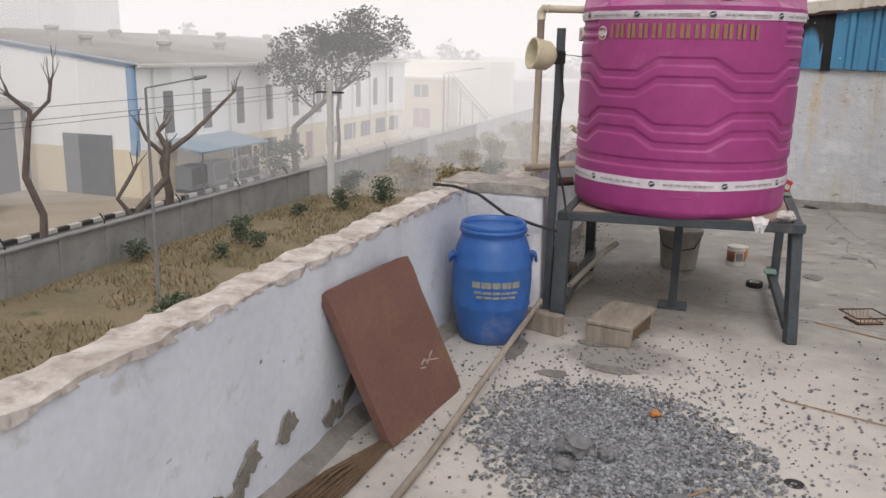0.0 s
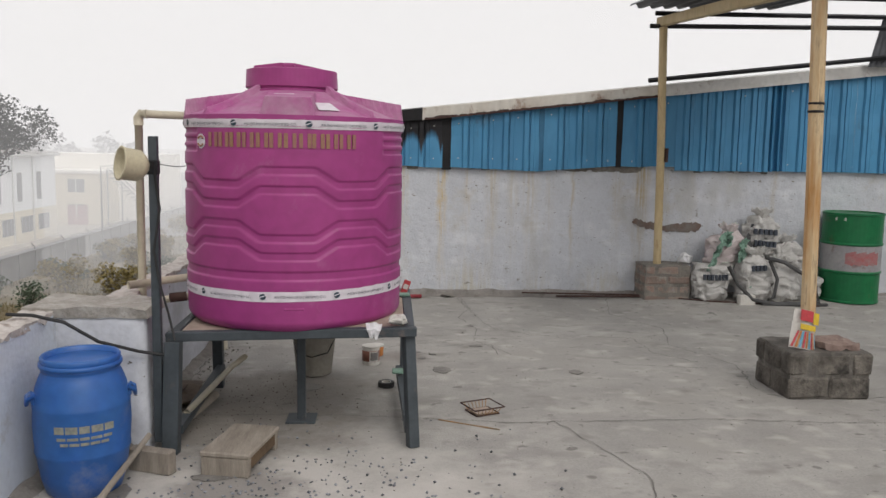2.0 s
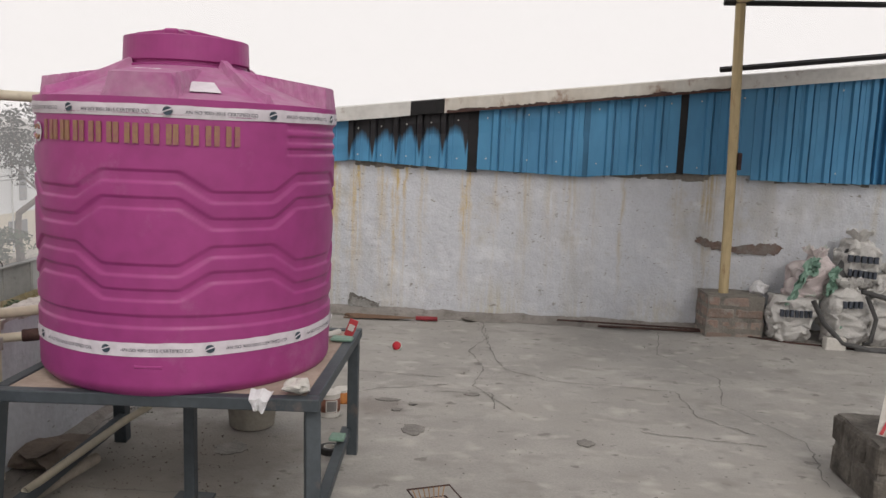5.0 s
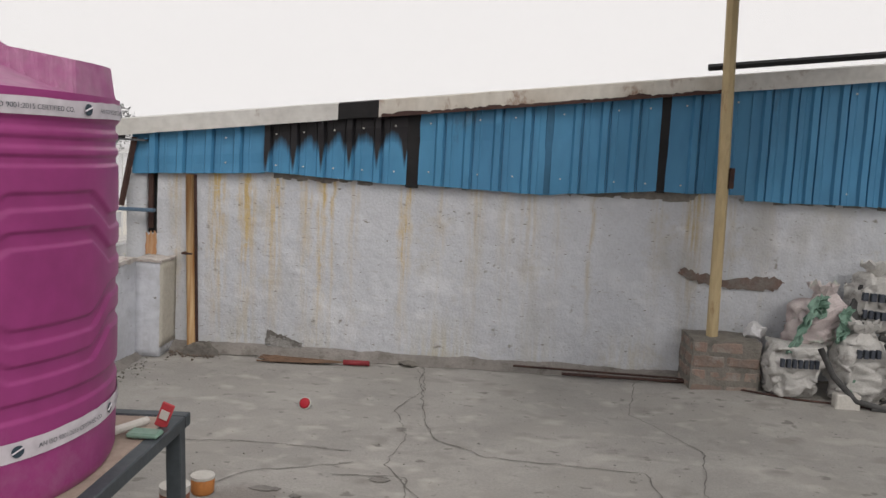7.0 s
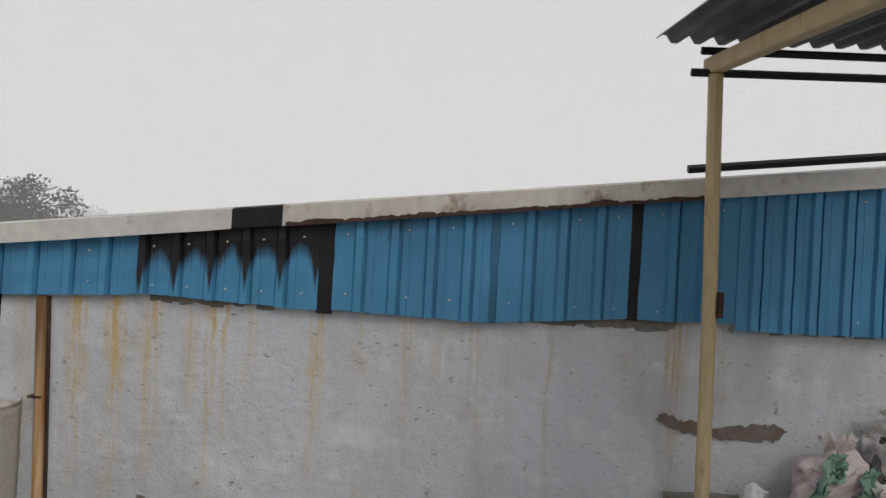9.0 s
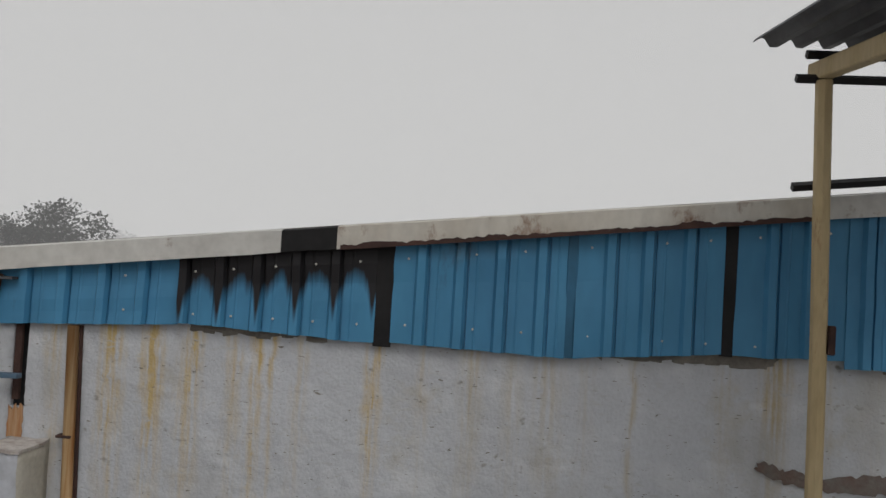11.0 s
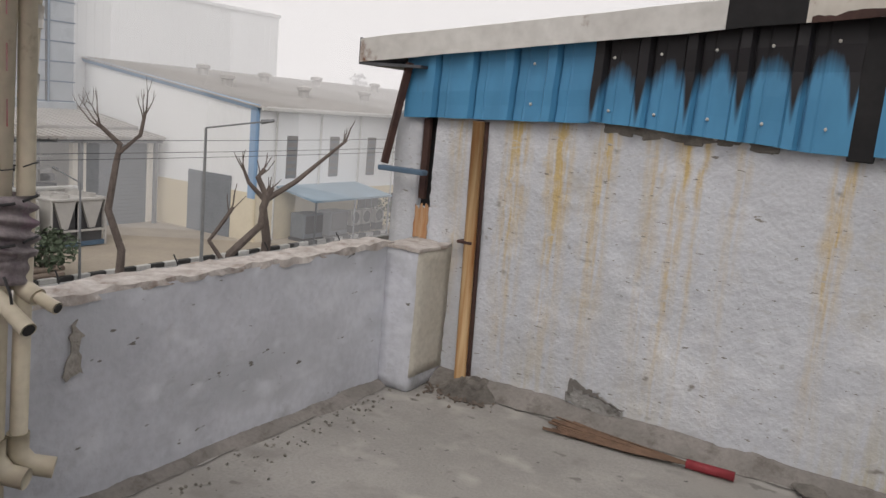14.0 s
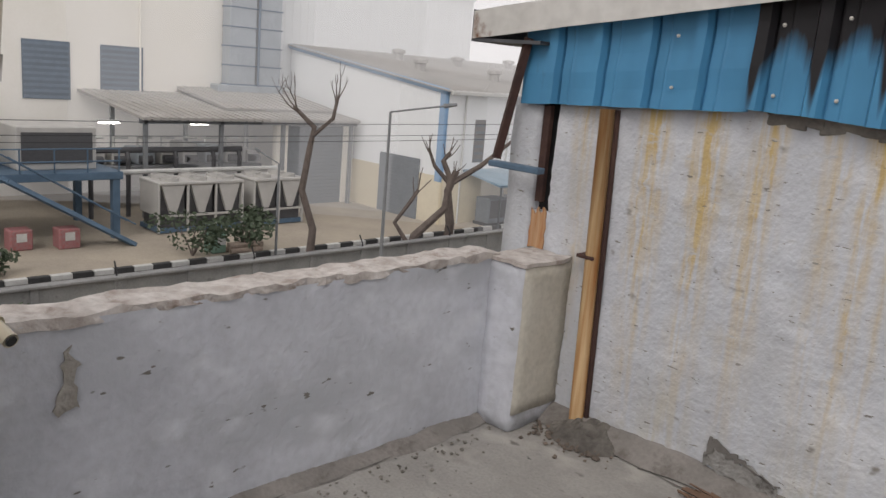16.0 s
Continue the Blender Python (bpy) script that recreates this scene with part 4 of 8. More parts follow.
for half, prof in ((0.03, ((-0.2, 0.24), (-0.2, 0.27), (-0.06, 0.29), (0.02, 0.288), (0.2, 0.254), (0.2, 0.24))),):
    f = bm.faces.new([bm.verts.new((LC.x + x, LC.y - half, LC.z + z)) for x, z in prof])
    for g in bmesh.ops.extrude_face_region(bm, geom=[f])["geom"]:
        if isinstance(g, bmesh.types.BMVert):
            g.co.y += 2 * half
box(bm, LC.x - 0.03, LC.x + 0.03, LC.y - 0.18, LC.y + 0.18, LC.z + 0.245, LC.z + 0.275, 0.008)
bmesh.ops.recalc_face_normals(bm, faces=bm.faces[:])
part("lid_rib", bm, PINK, lid)


def wrap(bm, z, rad, th):
    """Bends a flat x, y drawing round the tank at height z."""
    for v in bm.verts:
        a = th + v.co.x / TR
        r = rad + v.co.z
        v.co = Vector((TC.x + r * math.cos(a), TC.y + r * math.sin(a), TC.z + z + v.co.y))
    return bm


def band(z0, z1, seed):
    bm = bmesh.new()
    n = 160
    rows = []
    for i in range(n):
        th = 2 * math.pi * i / n
        s = 0.006 * math.sin(th + seed) + 0.0025 * noise.noise(Vector((th * 3, seed, 0)))
        za, zb = z0 + s, z1 + s + 0.003 * noise.noise(Vector((th * 9, seed, 4)))
        ra, rb = tank_r(th, za) + 0.003, tank_r(th, zb) + 0.003
        rows.append([bm.verts.new((TC.x + r * math.cos(th), TC.y + r * math.sin(th), TC.z + z)) for r, z in ((ra, za), (max(ra, rb), (za + zb) / 2), (rb, zb))])
    for i in range(n):
        a, b = rows[i], rows[(i + 1) % n]
        for k in range(2):
            bm.faces.new((a[k], b[k], b[k + 1], a[k + 1]))
    return bm


for z0, z1, seed in ((0.158, 0.208, 1.2), (1.0, 1.042, 0.2)):
    tape = part("tape", band(z0, z1, seed), TAPE, water_tank, "white printed packing tape", True)
    for k in range(10):
        th = FACE + radians(36 * k + (6 if z0 < 0.5 else -8))
        zc = (z0 + z1) / 2 + 0.006 * math.sin(th + seed)
        rad = max(tank_r(th, z0), tank_r(th, z1)) + 0.006
        part("lettering", wrap(words("AN ISO 9001:2015 CERTIFIED CO.", 0.017), zc - 0.002, rad, th), INK, tape)
        bm = bmesh.new()
        bmesh.ops.create_circle(bm, cap_ends=True, radius=0.015, segments=18)
        for v in bm.verts:
            v.co.x *= 1.1
        part("round_mark", wrap(bm, zc + 0.002, rad, th + radians(18)), TEAL_INK, tape)
        bm = bmesh.new()
        tube(bm, [(-0.015, -0.004, 0.0), (0.0, 0.002, 0.0), (0.015, 0.007, 0.0)], 0.0022, 4)
        part("mark_slash", wrap(bm, zc + 0.002, rad + 0.001, th + radians(18)), TAPE, tape)
# embossed gold name: a round badge and plain block shapes
turn_ = radians(-129.5)
for w in (0.02, 0.046, 0.044, 0.046, 0.048, 0.042, 0.046, 0.048, 0.04, 0.044, 0.046, 0.048):
    th = turn_ + w / 2 / TR
    turn_ += (w + 0.022) / TR
    bm = bmesh.new()
    for x in ((0.0,) if w < 0.03 else (-w / 2 + 0.009, w / 2 - 0.009)):
        box(bm, x - 0.009, x + 0.009, -0.035, 0.035, 0, 0.005)
    part("raised_mark", wrap(bm, 0.938, tank_r(th, 0.938) + 0.002, th), GOLD, water_tank, "raised dull gold block")
bm = bmesh.new()
bmesh.ops.create_circle(bm, cap_ends=True, radius=0.036, segments=24)
badge = part("badge", wrap(bm, 0.928, tank_r(radians(-136), 0.955) + 0.006, radians(-135.6)), TAPE, water_tank, "worn white round badge")
bm = bmesh.new()
for a0 in (0.5, 3.6):
    ps = [(0.024 * math.cos(a0 + k * 0.3), 0.024 * math.sin(a0 + k * 0.3), 0.0) for k in range(8)]
    tube(bm, ps, 0.005, 5)
part("badge_print", wrap(bm, 0.928, tank_r(radians(-136), 0.955) + 0.008, radians(-135.6)), GOLD, badge)
for dth, wd in ((-8, 0.13), (19, 0.11)):
    bm = bmesh.new()
    a = FACE + radians(dth + 4)
    e, q = Vector((math.cos(a), math.sin(a), 0)), Vector((-math.sin(a), math.cos(a), 0))
    for i, (u, r, z) in enumerate(((-0.5, 0.5, 0.0), (0.5, 0.5, 0.0), (0.36, 0.4, 0.0), (-0.36, 0.4, 0.0))):
        f = 1 - (r - 0.25) / (TR - 0.25)
        zz = H_SIDE + (0.078 + 0.06 * f if dth < 0 else 0.135 * f ** 1.25 + 0.008)
        bm.verts.new(Vector((TC.x, TC.y, TC.z + zz)) + e * r + q * (u * wd))
    bm.faces.new(bm.verts[:])
    ob = part("sticker", bm, TAPE, water_tank, "faded white paper sticker")
part("side_dent", wrap(B(-0.05, 0.05, -0.006, 0.006, -0.004, 0.004, 0.003), 0.118, tank_r(FACE, 0.118), FACE + radians(3)), PINK, water_tank)

stand = thing("tank_stand", (-0.1, 5.3, 0), "grey painted angle-steel stand carrying the water tank", "stand")
X0, X1, Y0, Y1 = -0.71, 0.505, 4.8, 5.88
TOP = 0.585


def lift(x, y):
    """The stand is a little out of level: how far its top rises towards the wall side."""
    return 0.032 * (x - X0) / (X1 - X0) + 0.014 * (y - Y0) / (Y1 - Y0)


def tilted(bm):
    for v in bm.verts:
        v.co.z += lift(v.co.x, v.co.y)
    return bm


def angle_bar(name, a, b, size, material, lab=""):
    """A square hollow bar between two points."""
    a, b = Vector(a), Vector(b)
    d = (b - a)
    m = Matrix.Translation(a) @ d.to_track_quat("Z", "Y").to_matrix().to_4x4()
    return part(name, box(bmesh.new(), -size / 2, size / 2, -size / 2, size / 2, 0, d.length, 0.003, m), material, stand, lab)


for x, y, w in ((X0 + 0.03, Y0 - 0.08, 0.075), (X1, Y0, 0.055), (X0 + 0.03, Y1 - 0.03, 0.06), (X1 - 0.03, Y1 - 0.02, 0.05)):
    tx = X0 + 0.03 if x < 0 else X1 - 0.03
    ty = y + (0.1 if y < 5 else -0.02)
    angle_bar("leg", (x, y, 0.0), (tx, ty - 0.02, TOP - 0.044 + lift(tx, ty)), w, GREY_PAINT)
angle_bar("leg", (-0.1, 5.22, 0.012), (-0.1, 5.2, TOP - 0.01), 0.045, GREY_PAINT)
part("foot_plate", B(-0.18, -0.02, 5.14, 5.3, 0.0, 0.014, 0.003), GREY_PAINT, stand)
part("front_rail", tilted(B(X0 - 0.01, X1 + 0.01, Y0, Y0 + 0.05, TOP - 0.046, TOP, 0.004)), GREY_PAINT, stand)
part("back_rail", tilted(B(X0, X1, Y1 - 0.05, Y1, TOP - 0.046, TOP, 0.004)), GREY_PAINT, stand)
part("side_rail", tilted(B(X0, X0 + 0.05, Y0 + 0.05, Y1 - 0.05, TOP - 0.046, TOP, 0.004)), GREY_PAINT, stand)
part("side_rail", tilted(B(X1 - 0.05, X1, Y0 + 0.05, Y1 - 0.05, TOP - 0.046, TOP, 0.004)), GREY_PAINT, stand)
angle_bar("tie_bar", (X0 + 0.05, Y0 - 0.02, 0.1), (X0 + 0.05, Y1 - 0.05, 0.13), 0.045, GREY_PAINT)
angle_bar("tie_bar", (X1 - 0.02, Y0 + 0.04, 0.08), (X1 - 0.06, Y1 - 0.03, 0.12), 0.045, GREY_PAINT)
part("deck", tilted(B(X0 + 0.052, X1 - 0.052, Y0 + 0.052, Y1 - 0.052, TOP - 0.03, TOP - 0.004, 0.003)), PLY, stand, "dusty timber deck under the tank")

# litter on the deck
def crumple(name, c, r, material, label, seed, flat=0.5, cat="litter"):
    bm = bmesh.new()
    bmesh.ops.create_icosphere(bm, subdivisions=3, radius=r)
    for v in bm.verts:
        n = noise.noise_vector(v.co * (2.4 / r) * 0.6 + Vector((seed, 0, 0)))
        v.co += n * r * 0.5
        v.co.z *= flat
    lo = min(v.co.z for v in bm.verts)
    for v in bm.verts:
        v.co += Vector(c) - Vector((0, 0, lo))
    return solid(name, bm, material, label, cat)


crumple("work_glove", (0.42, 4.87, TOP + lift(0.42, 4.87)), 0.05, TIN_WHITE, "crumpled off-white cloth glove on the stand corner", 3, 0.5, "glove")
bm = grid_wall(0.255, 0.345, 0.565, 0.632, 0.01, lambda x, z: (0.3 + (x - 0.3) * (0.4 + 8.0 * (z - 0.565)), Y0 - 0.012 + 0.012 * noise.noise(Vector((x * 40, z * 40, 0))) + (0.05 * max(0, z - 0.612) / 0.02), z + 0.03 * noise.noise(Vector((x * 22, 1, 0)))))
bag_film = solid("plastic_film", bm, WHITE_FILM, "torn translucent white plastic film hung over the rail", "litter")
bag_film.modifiers.new("thick", "SOLIDIFY").thickness = 0.001
DECK = TOP + lift(0.45, 5.68)
toy = thing("wrapper_packet", (0.45, 5.72, DECK), "red and white foil packet leaning on the stand edge", "packet")
part("front", B(0.44, 0.482, 5.72, 5.728, DECK, DECK + 0.085, 0.003, Matrix.Translation((0.46, 5.72, DECK)) @ Matrix.Rotation(0.35, 4, "Y") @ Matrix.Translation((-0.46, -5.72, -DECK))), STRIPE_RED, toy)
part("label", B(0.447, 0.475, 5.715, 5.719, DECK + 0.03, DECK + 0.06, 0.0, Matrix.Translation((0.46, 5.72, DECK)) @ Matrix.Rotation(0.35, 4, "Y") @ Matrix.Translation((-0.46, -5.72, -DECK))), TIN_WHITE, toy)
solid("green_scraper", B(0.4, 0.5, 5.6, 5.66, DECK + 0.001, DECK + 0.018, 0.006), GREEN_FILM, "small bright green plastic piece on the stand", "litter")
solid("brush_roll", T([(0.36, 5.6, DECK + 0.02), (0.42, 5.72, DECK + 0.02)], 0.014, 10), TIN_WHITE, "white plastic handle on the stand", "litter")
solid("green_pad", B(0.4, 0.47, 5.62, 5.7, 0.147, 0.165, 0.005), GREEN_FILM, "pale green scouring pad on the tie bar", "litter")

# ---- blue drum ----
DC = Vector((-0.95, 4.33, 0.0))
drum = thing("blue_drum", DC, "open-topped dusty blue plastic drum beside the parapet", "drum")
prof = [(0.135, 0.0), (0.155, 0.012), (0.174, 0.08), (0.19, 0.18), (0.195, 0.19), (0.195, 0.2), (0.193, 0.21), (0.199, 0.3), (0.197, 0.38), (0.198, 0.39), (0.198, 0.4), (0.194, 0.41), (0.184, 0.47), (0.166, 0.52), (0.158, 0.535), (0.158, 0.545), (0.161, 0.548), (0.161, 0.556), (0.156, 0.56), (0.156, 0.57),
        (0.161, 0.575), (0.162, 0.597), (0.156, 0.604), (0.149, 0.6), (0.148, 0.55), (0.17, 0.4), (0.165, 0.1), (0.13, 0.03), (0.0005, 0.03)]
part("shell", lathe(bmesh.new(), DC, prof, 56), BLUE_PLASTIC, drum, smooth=True)
part("rim_ring", lathe(bmesh.new(), DC, [(0.16, 0.556), (0.168, 0.559), (0.168, 0.574), (0.16, 0.578)], 56), BLUE_PLASTIC, drum, smooth=True)
for s in (0.25, -2.6):
    e = Vector((math.cos(s), math.sin(s), 0))
    q = Vector((-e.y, e.x, 0))
    h = part("handle", tube(bmesh.new(), [DC + e * 0.19 + Vector((0, 0, 0.45)) - q * 0.035, DC + e * 0.212 + Vector((0, 0, 0.44)) - q * 0.03, DC + e * 0.217 + Vector((0, 0, 0.41)), DC + e * 0.212 + Vector((0, 0, 0.44)) + q * 0.03, DC + e * 0.19 + Vector((0, 0, 0.45)) + q * 0.035], 0.009, 8), BLUE_PLASTIC, drum, smooth=True)
    part("lug", box(bmesh.new(), -0.012, 0.017, -0.026, 0.026, -0.026, 0.026, 0.008, Matrix.Translation(DC + e * 0.185 + Vector((0, 0, 0.43))) @ Matrix.Rotation(s, 4, "Z")), BLUE_PLASTIC, drum)
for k, (z, w, h) in enumerate(((0.325, 0.25, 0.03), (0.287, 0.23, 0.012), (0.264, 0.2, 0.012))):
    for sgn in range(5):
        bm = bmesh.new()
        ww = w / 5 * (0.94 if sgn % 2 else 0.8)
        box(bm, -ww / 2, ww / 2, -h / 2, h / 2, 0.0, 0.0015)
        for v in bm.verts:
            a = radians(-68) + (v.co.x + (sgn - 2) * w / 5) / 0.198
            r = 0.1995 + v.co.z
            v.co = Vector((DC.x + r * math.cos(a), DC.y + r * math.sin(a), z + v.co.y))
        part("print_bar", bm, BLUE_PRINT, drum, "faded illegible print")

# ---- slab leaning on the parapet ----
stone = thing("stone_slab", (-0.93, 3.3, 0), "dusty red-brown stone slab leaning on the parapet", "stone slab")
P0, P1, P2 = Vector((-0.95, 3.02, 0.0)), Vector((-0.88, 3.64, 0.0)), Vector((-1.185, 2.96, 0.585))
ux, uz = (P1 - P0), (P2 - P0)
un = ux.cross(uz).normalized()
bm = slab(bmesh.new(), 0, 1, 0, 0.035, 0, 1, 0.07)
for v in bm.verts:
    q = v.co.copy()
    cut = 0.022 * max(0, abs(q.x - 0.5) + abs(q.z - 0.5) - 0.96) / 0.04
    x, z = 0.5 + (q.x - 0.5) * (1 - cut), 0.5 + (q.z - 0.5) * (1 - cut)
    v.co = P0 + ux * x + uz * z + un * (q.y - 0.035) + noise.noise_vector(q * 6) * 0.004
part("slab", bm, SLATE, stone)
bm = bmesh.new()
for k in range(7):
    c = P0 + ux * (0.6 + 0.03 * k) + uz * (0.3 + 0.015 * (k % 3)) + un * 0.002
    tube(bm, [c, c + ux * 0.06 + uz * (0.02 if k % 2 else -0.015)], 0.004, 5)
part("chalk_scrape", bm, PLY, stone, "pale scraped mark")
for o in stone.children:
    for v in o.data.vertices:
        v.co.z += 0.006

# ---- ground litter near the tank ----
long_pole = solid("steel_pipe", T([(-0.82, 2.2, 0.019), (-0.8, 3.0, 0.022), (-0.755, 4.62, 0.13)], 0.014, 10), WOOD_GREY, "long dusty grey pipe lying along the parapet", "pipe", smooth=True)
bm = bmesh.new()
for k in range(34):
    f = rng.random() - 0.5
    tube(bm, [(-1.06 + 0.16 * f, 2.45 + 0.1 * rng.random(), 0.012 + 0.02 * rng.random()), (-1.03 + 0.13 * f, 2.75, 0.012 + 0.025 * rng.random()), (-0.985 + 0.05 * f, 3.0 + 0.05 * rng.random(), 0.012 + 0.015 * rng.random())], 0.004, 4)
solid("reed_bundle", bm, WOOD_BROWN, "bundle of dry brown reeds on the floor by the parapet foot", "reeds")


def crate_block():
    ob = thing("concrete_block", (-0.33, 4.6, 0), "dusty grey concrete block on the roof floor", "block")
    m = Matrix.Translation((-0.325, 4.62, 0)) @ Matrix.Rotation(radians(-12), 4, "Z")
    part("top", rough(box(bmesh.new(), -0.12, 0.12, -0.2, 0.2, 0.09, 0.115, 0.006, m), 0.003, 20), WOOD_GREY, ob)
    part("front", rough(box(bmesh.new(), -0.115, 0.115, -0.195, -0.16, 0.0, 0.09, 0.005, m), 0.003, 20), WOOD_GREY, ob)
    part("back", box(bmesh.new(), -0.115, 0.115, 0.16, 0.195, 0.0, 0.09, 0.005, m), WOOD_GREY, ob)
    part("side", box(bmesh.new(), 0.08, 0.112, -0.16, 0.16, 0.03, 0.09, 0.004, m), WOOD_BROWN, ob)


crate_block()
m = Matrix.Translation((-0.7, 4.5, 0)) @ Matrix.Rotation(radians(-20), 4, "Z")
solid("timber_offcut", rough(box(bmesh.new(), -0.12, 0.1, -0.03, 0.03, 0.0, 0.11, 0.006, m), 0.004, 18), WOOD_GREY, "rough timber offcut beside the stand leg", "wood scrap")
m = Matrix.Translation((-0.95, 4.62, 0)) @ Matrix.Rotation(radians(40), 4, "Z")
solid("brick_piece", rough(box(bmesh.new(), -0.12, 0.12, -0.05, 0.05, 0.0, 0.07, 0.008, m), 0.006, 18), MORTAR, "broken grey brick behind the drum", "brick")

bucket = thing("mortar_bucket", (-0.12, 6.18, 0), "mortar-crusted off-white plastic bucket on the floor", "bucket")
part("pail", lathe(bmesh.new(), (-0.12, 6.18, 0), [(0.11, 0.0), (0.118, 0.01), (0.142, 0.26), (0.15, 0.262), (0.15, 0.28), (0.14, 0.282), (0.115, 0.05), (0.001, 0.05)], 36), BUCKET, bucket, smooth=True)
part("bail", T([(-0.265, 6.18, 0.25), (-0.22, 6.04, 0.17), (-0.12, 6.0, 0.15), (-0.02, 6.04, 0.17), (0.025, 6.18, 0.25)], 0.004, 6), DARK_STEEL, bucket)
TIN = Vector((0.255, 6.4, 0))
tin = thing("paint_tin", TIN, "small white paint tin with brown label and grey panel", "tin")
part("can", lathe(bmesh.new(), TIN, [(0.058, 0.0), (0.06, 0.004), (0.06, 0.124), (0.063, 0.127), (0.063, 0.134), (0.001, 0.134)], 28), TIN_WHITE, tin, smooth=False)
part("label", lathe(bmesh.new(), TIN, [(0.0605, 0.03), (0.0612, 0.03), (0.0612, 0.104), (0.0605, 0.104)], 28), PAPER_TIN, tin, "brown paper label", True)
for name, half, za, zb, lay, m in (("panel_frame", 0.034, 0.032, 0.1, 0.0, TIN_WHITE), ("panel", 0.027, 0.038, 0.094, 0.001, SLIT)):
    bm = bmesh.new()
    for k in range(6):
        box(bm, -half + k * half / 3, -half + (k + 1) * half / 3, za, zb, 0.0, 0.001)
    for v in bm.verts:
        a = radians(-66) + v.co.x / 0.061
        v.co = TIN + Vector(((0.0615 + lay + v.co.z) * math.cos(a), (0.0615 + lay + v.co.z) * math.sin(a), v.co.y))
    part(name, bm, m, tin)
JAR = Vector((0.29, 6.64, 0))
jar = thing("orange_jar", JAR, "small orange plastic jar with white lid on the floor", "jar")
part("cup", lathe(bmesh.new(), JAR, [(0.045, 0.0), (0.05, 0.008), (0.052, 0.066), (0.045, 0.072), (0.001, 0.072)], 24), ORANGE, jar, smooth=True)
part("cap", lathe(bmesh.new(), JAR, [(0.053, 0.07), (0.053, 0.082), (0.001, 0.084)], 24), TIN_WHITE, jar)
ring = thing("tape_roll", (0.365, 5.85, 0), "black tape roll lying on the floor", "tape roll")
part("roll", lathe(bmesh.new(), (0.365, 5.85, 0), [(0.03, 0.004), (0.05, 0.002), (0.052, 0.03), (0.05, 0.034), (0.032, 0.034), (0.03, 0.03), (0.03, 0.004)], 28), BLACK_RUBBER, ring)
part("core", lathe(bmesh.new(), (0.365, 5.85, 0), [(0.026, 0.005), (0.0295, 0.005), (0.0295, 0.035), (0.026, 0.035), (0.026, 0.005)], 24), TIN_WHITE, ring)

# wire tray
tray = thing("wire_tray", (0.92, 5.33, 0), "small rusty wire tray lying on the floor", "tray")
M_T = Matrix.Translation((0.92, 5.33, 0)) @ Matrix.Rotation(radians(24), 4, "Z")
for z, s in ((0.01, 0.065), (0.05, 0.085)):
    pts = [M_T @ Vector((a * s * 1.15, b * s, z)) for a, b in ((-1, -1), (1, -1), (1, 1), (-1, 1), (-1, -1))]
    part("rim_wire", T(pts, 0.004, 6), RUST_STEEL, tray)
for k in range(-3, 4):
    part("cross_wire", T([M_T @ Vector((k * 0.025, -0.085, 0.05)), M_T @ Vector((k * 0.02, -0.065, 0.012)), M_T @ Vector((k * 0.02, 0.065, 0.012)), M_T @ Vector((k * 0.025, 0.085, 0.05))], 0.0025, 5), SEAL, tray)
part("grate", box(bmesh.new(), -0.06, 0.06, -0.05, 0.05, 0.012, 0.018, 0.002, M_T), PLY, tray)

def per_stone(m, low, high):
    """Each loose stone takes its own shade."""
    n, l = m.node_tree.nodes, m.node_tree.links
    p = n["Principled BSDF"]
    old = p.inputs["Base Color"].links[0].from_socket
    geo = n.new("ShaderNodeNewGeometry")
    mr = n.new("ShaderNodeMapRange")
    mr.inputs[3].default_value, mr.inputs[4].default_value = low, high
    l.new(geo.outputs["Random Per Island"], mr.inputs[0])
    hv = n.new("ShaderNodeHueSaturation")
    l.new(mr.outputs[0], hv.inputs["Value"])
    l.new(old, hv.inputs["Color"])
    l.new(hv.outputs[0], p.inputs["Base Color"])


per_stone(GRAVEL, 0.45, 1.75)


# gravel heap: scattered stones, counted as stuff
def pebbles(name, count, place, size, material, label, seed):
    r = random.Random(seed)
    me = bpy.data.meshes.new(name)
    V, F = [], []
    for _ in range(count):
        x, y, k = place(r)
        s = size * r.uniform(0.5, 1.5) * k
        z = floor_z(x, y) + s * 0.35 + r.random() * 0.004
        b = len(V)
        a = r.uniform(0, 6.28)
        ca, sa = math.cos(a), math.sin(a)
        for dx, dy, dz in ((1, 0, 0), (-0.9, 0.15, 0.1), (0.1, 0.8, -0.1), (0, -0.8, 0.1), (0.1, 0.1, 0.65), (0, 0, -0.6)):
            dx, dy, dz = dx * s * r.uniform(0.8, 1.2), dy * s * r.uniform(0.8, 1.2), dz * s * r.uniform(0.8, 1.2)
            V.append((x + dx * ca - dy * sa, y + dx * sa + dy * ca, z + dz))
        for f in ((0, 2, 4), (2, 1, 4), (1, 3, 4), (3, 0, 4), (2, 0, 5), (1, 2, 5), (3, 1, 5), (0, 3, 5)):
            F.append(tuple(b + i for i in f))
    me.from_pydata(V, [], F)
    me.materials.append(material)
    return tagged(new(name, me), label, "gravel", kind="stuff")


def heap(r):
    while True:
        u, v = r.gauss(0, 0.42), r.gauss(0, 0.42)
        if u * u + v * v < 1.0 + 0.25 * noise.noise(Vector((u * 3, v * 3, 0))):
            return -0.2 + 0.6 * u, 3.33 + 0.6 * v - 0.1 * u, 1.0


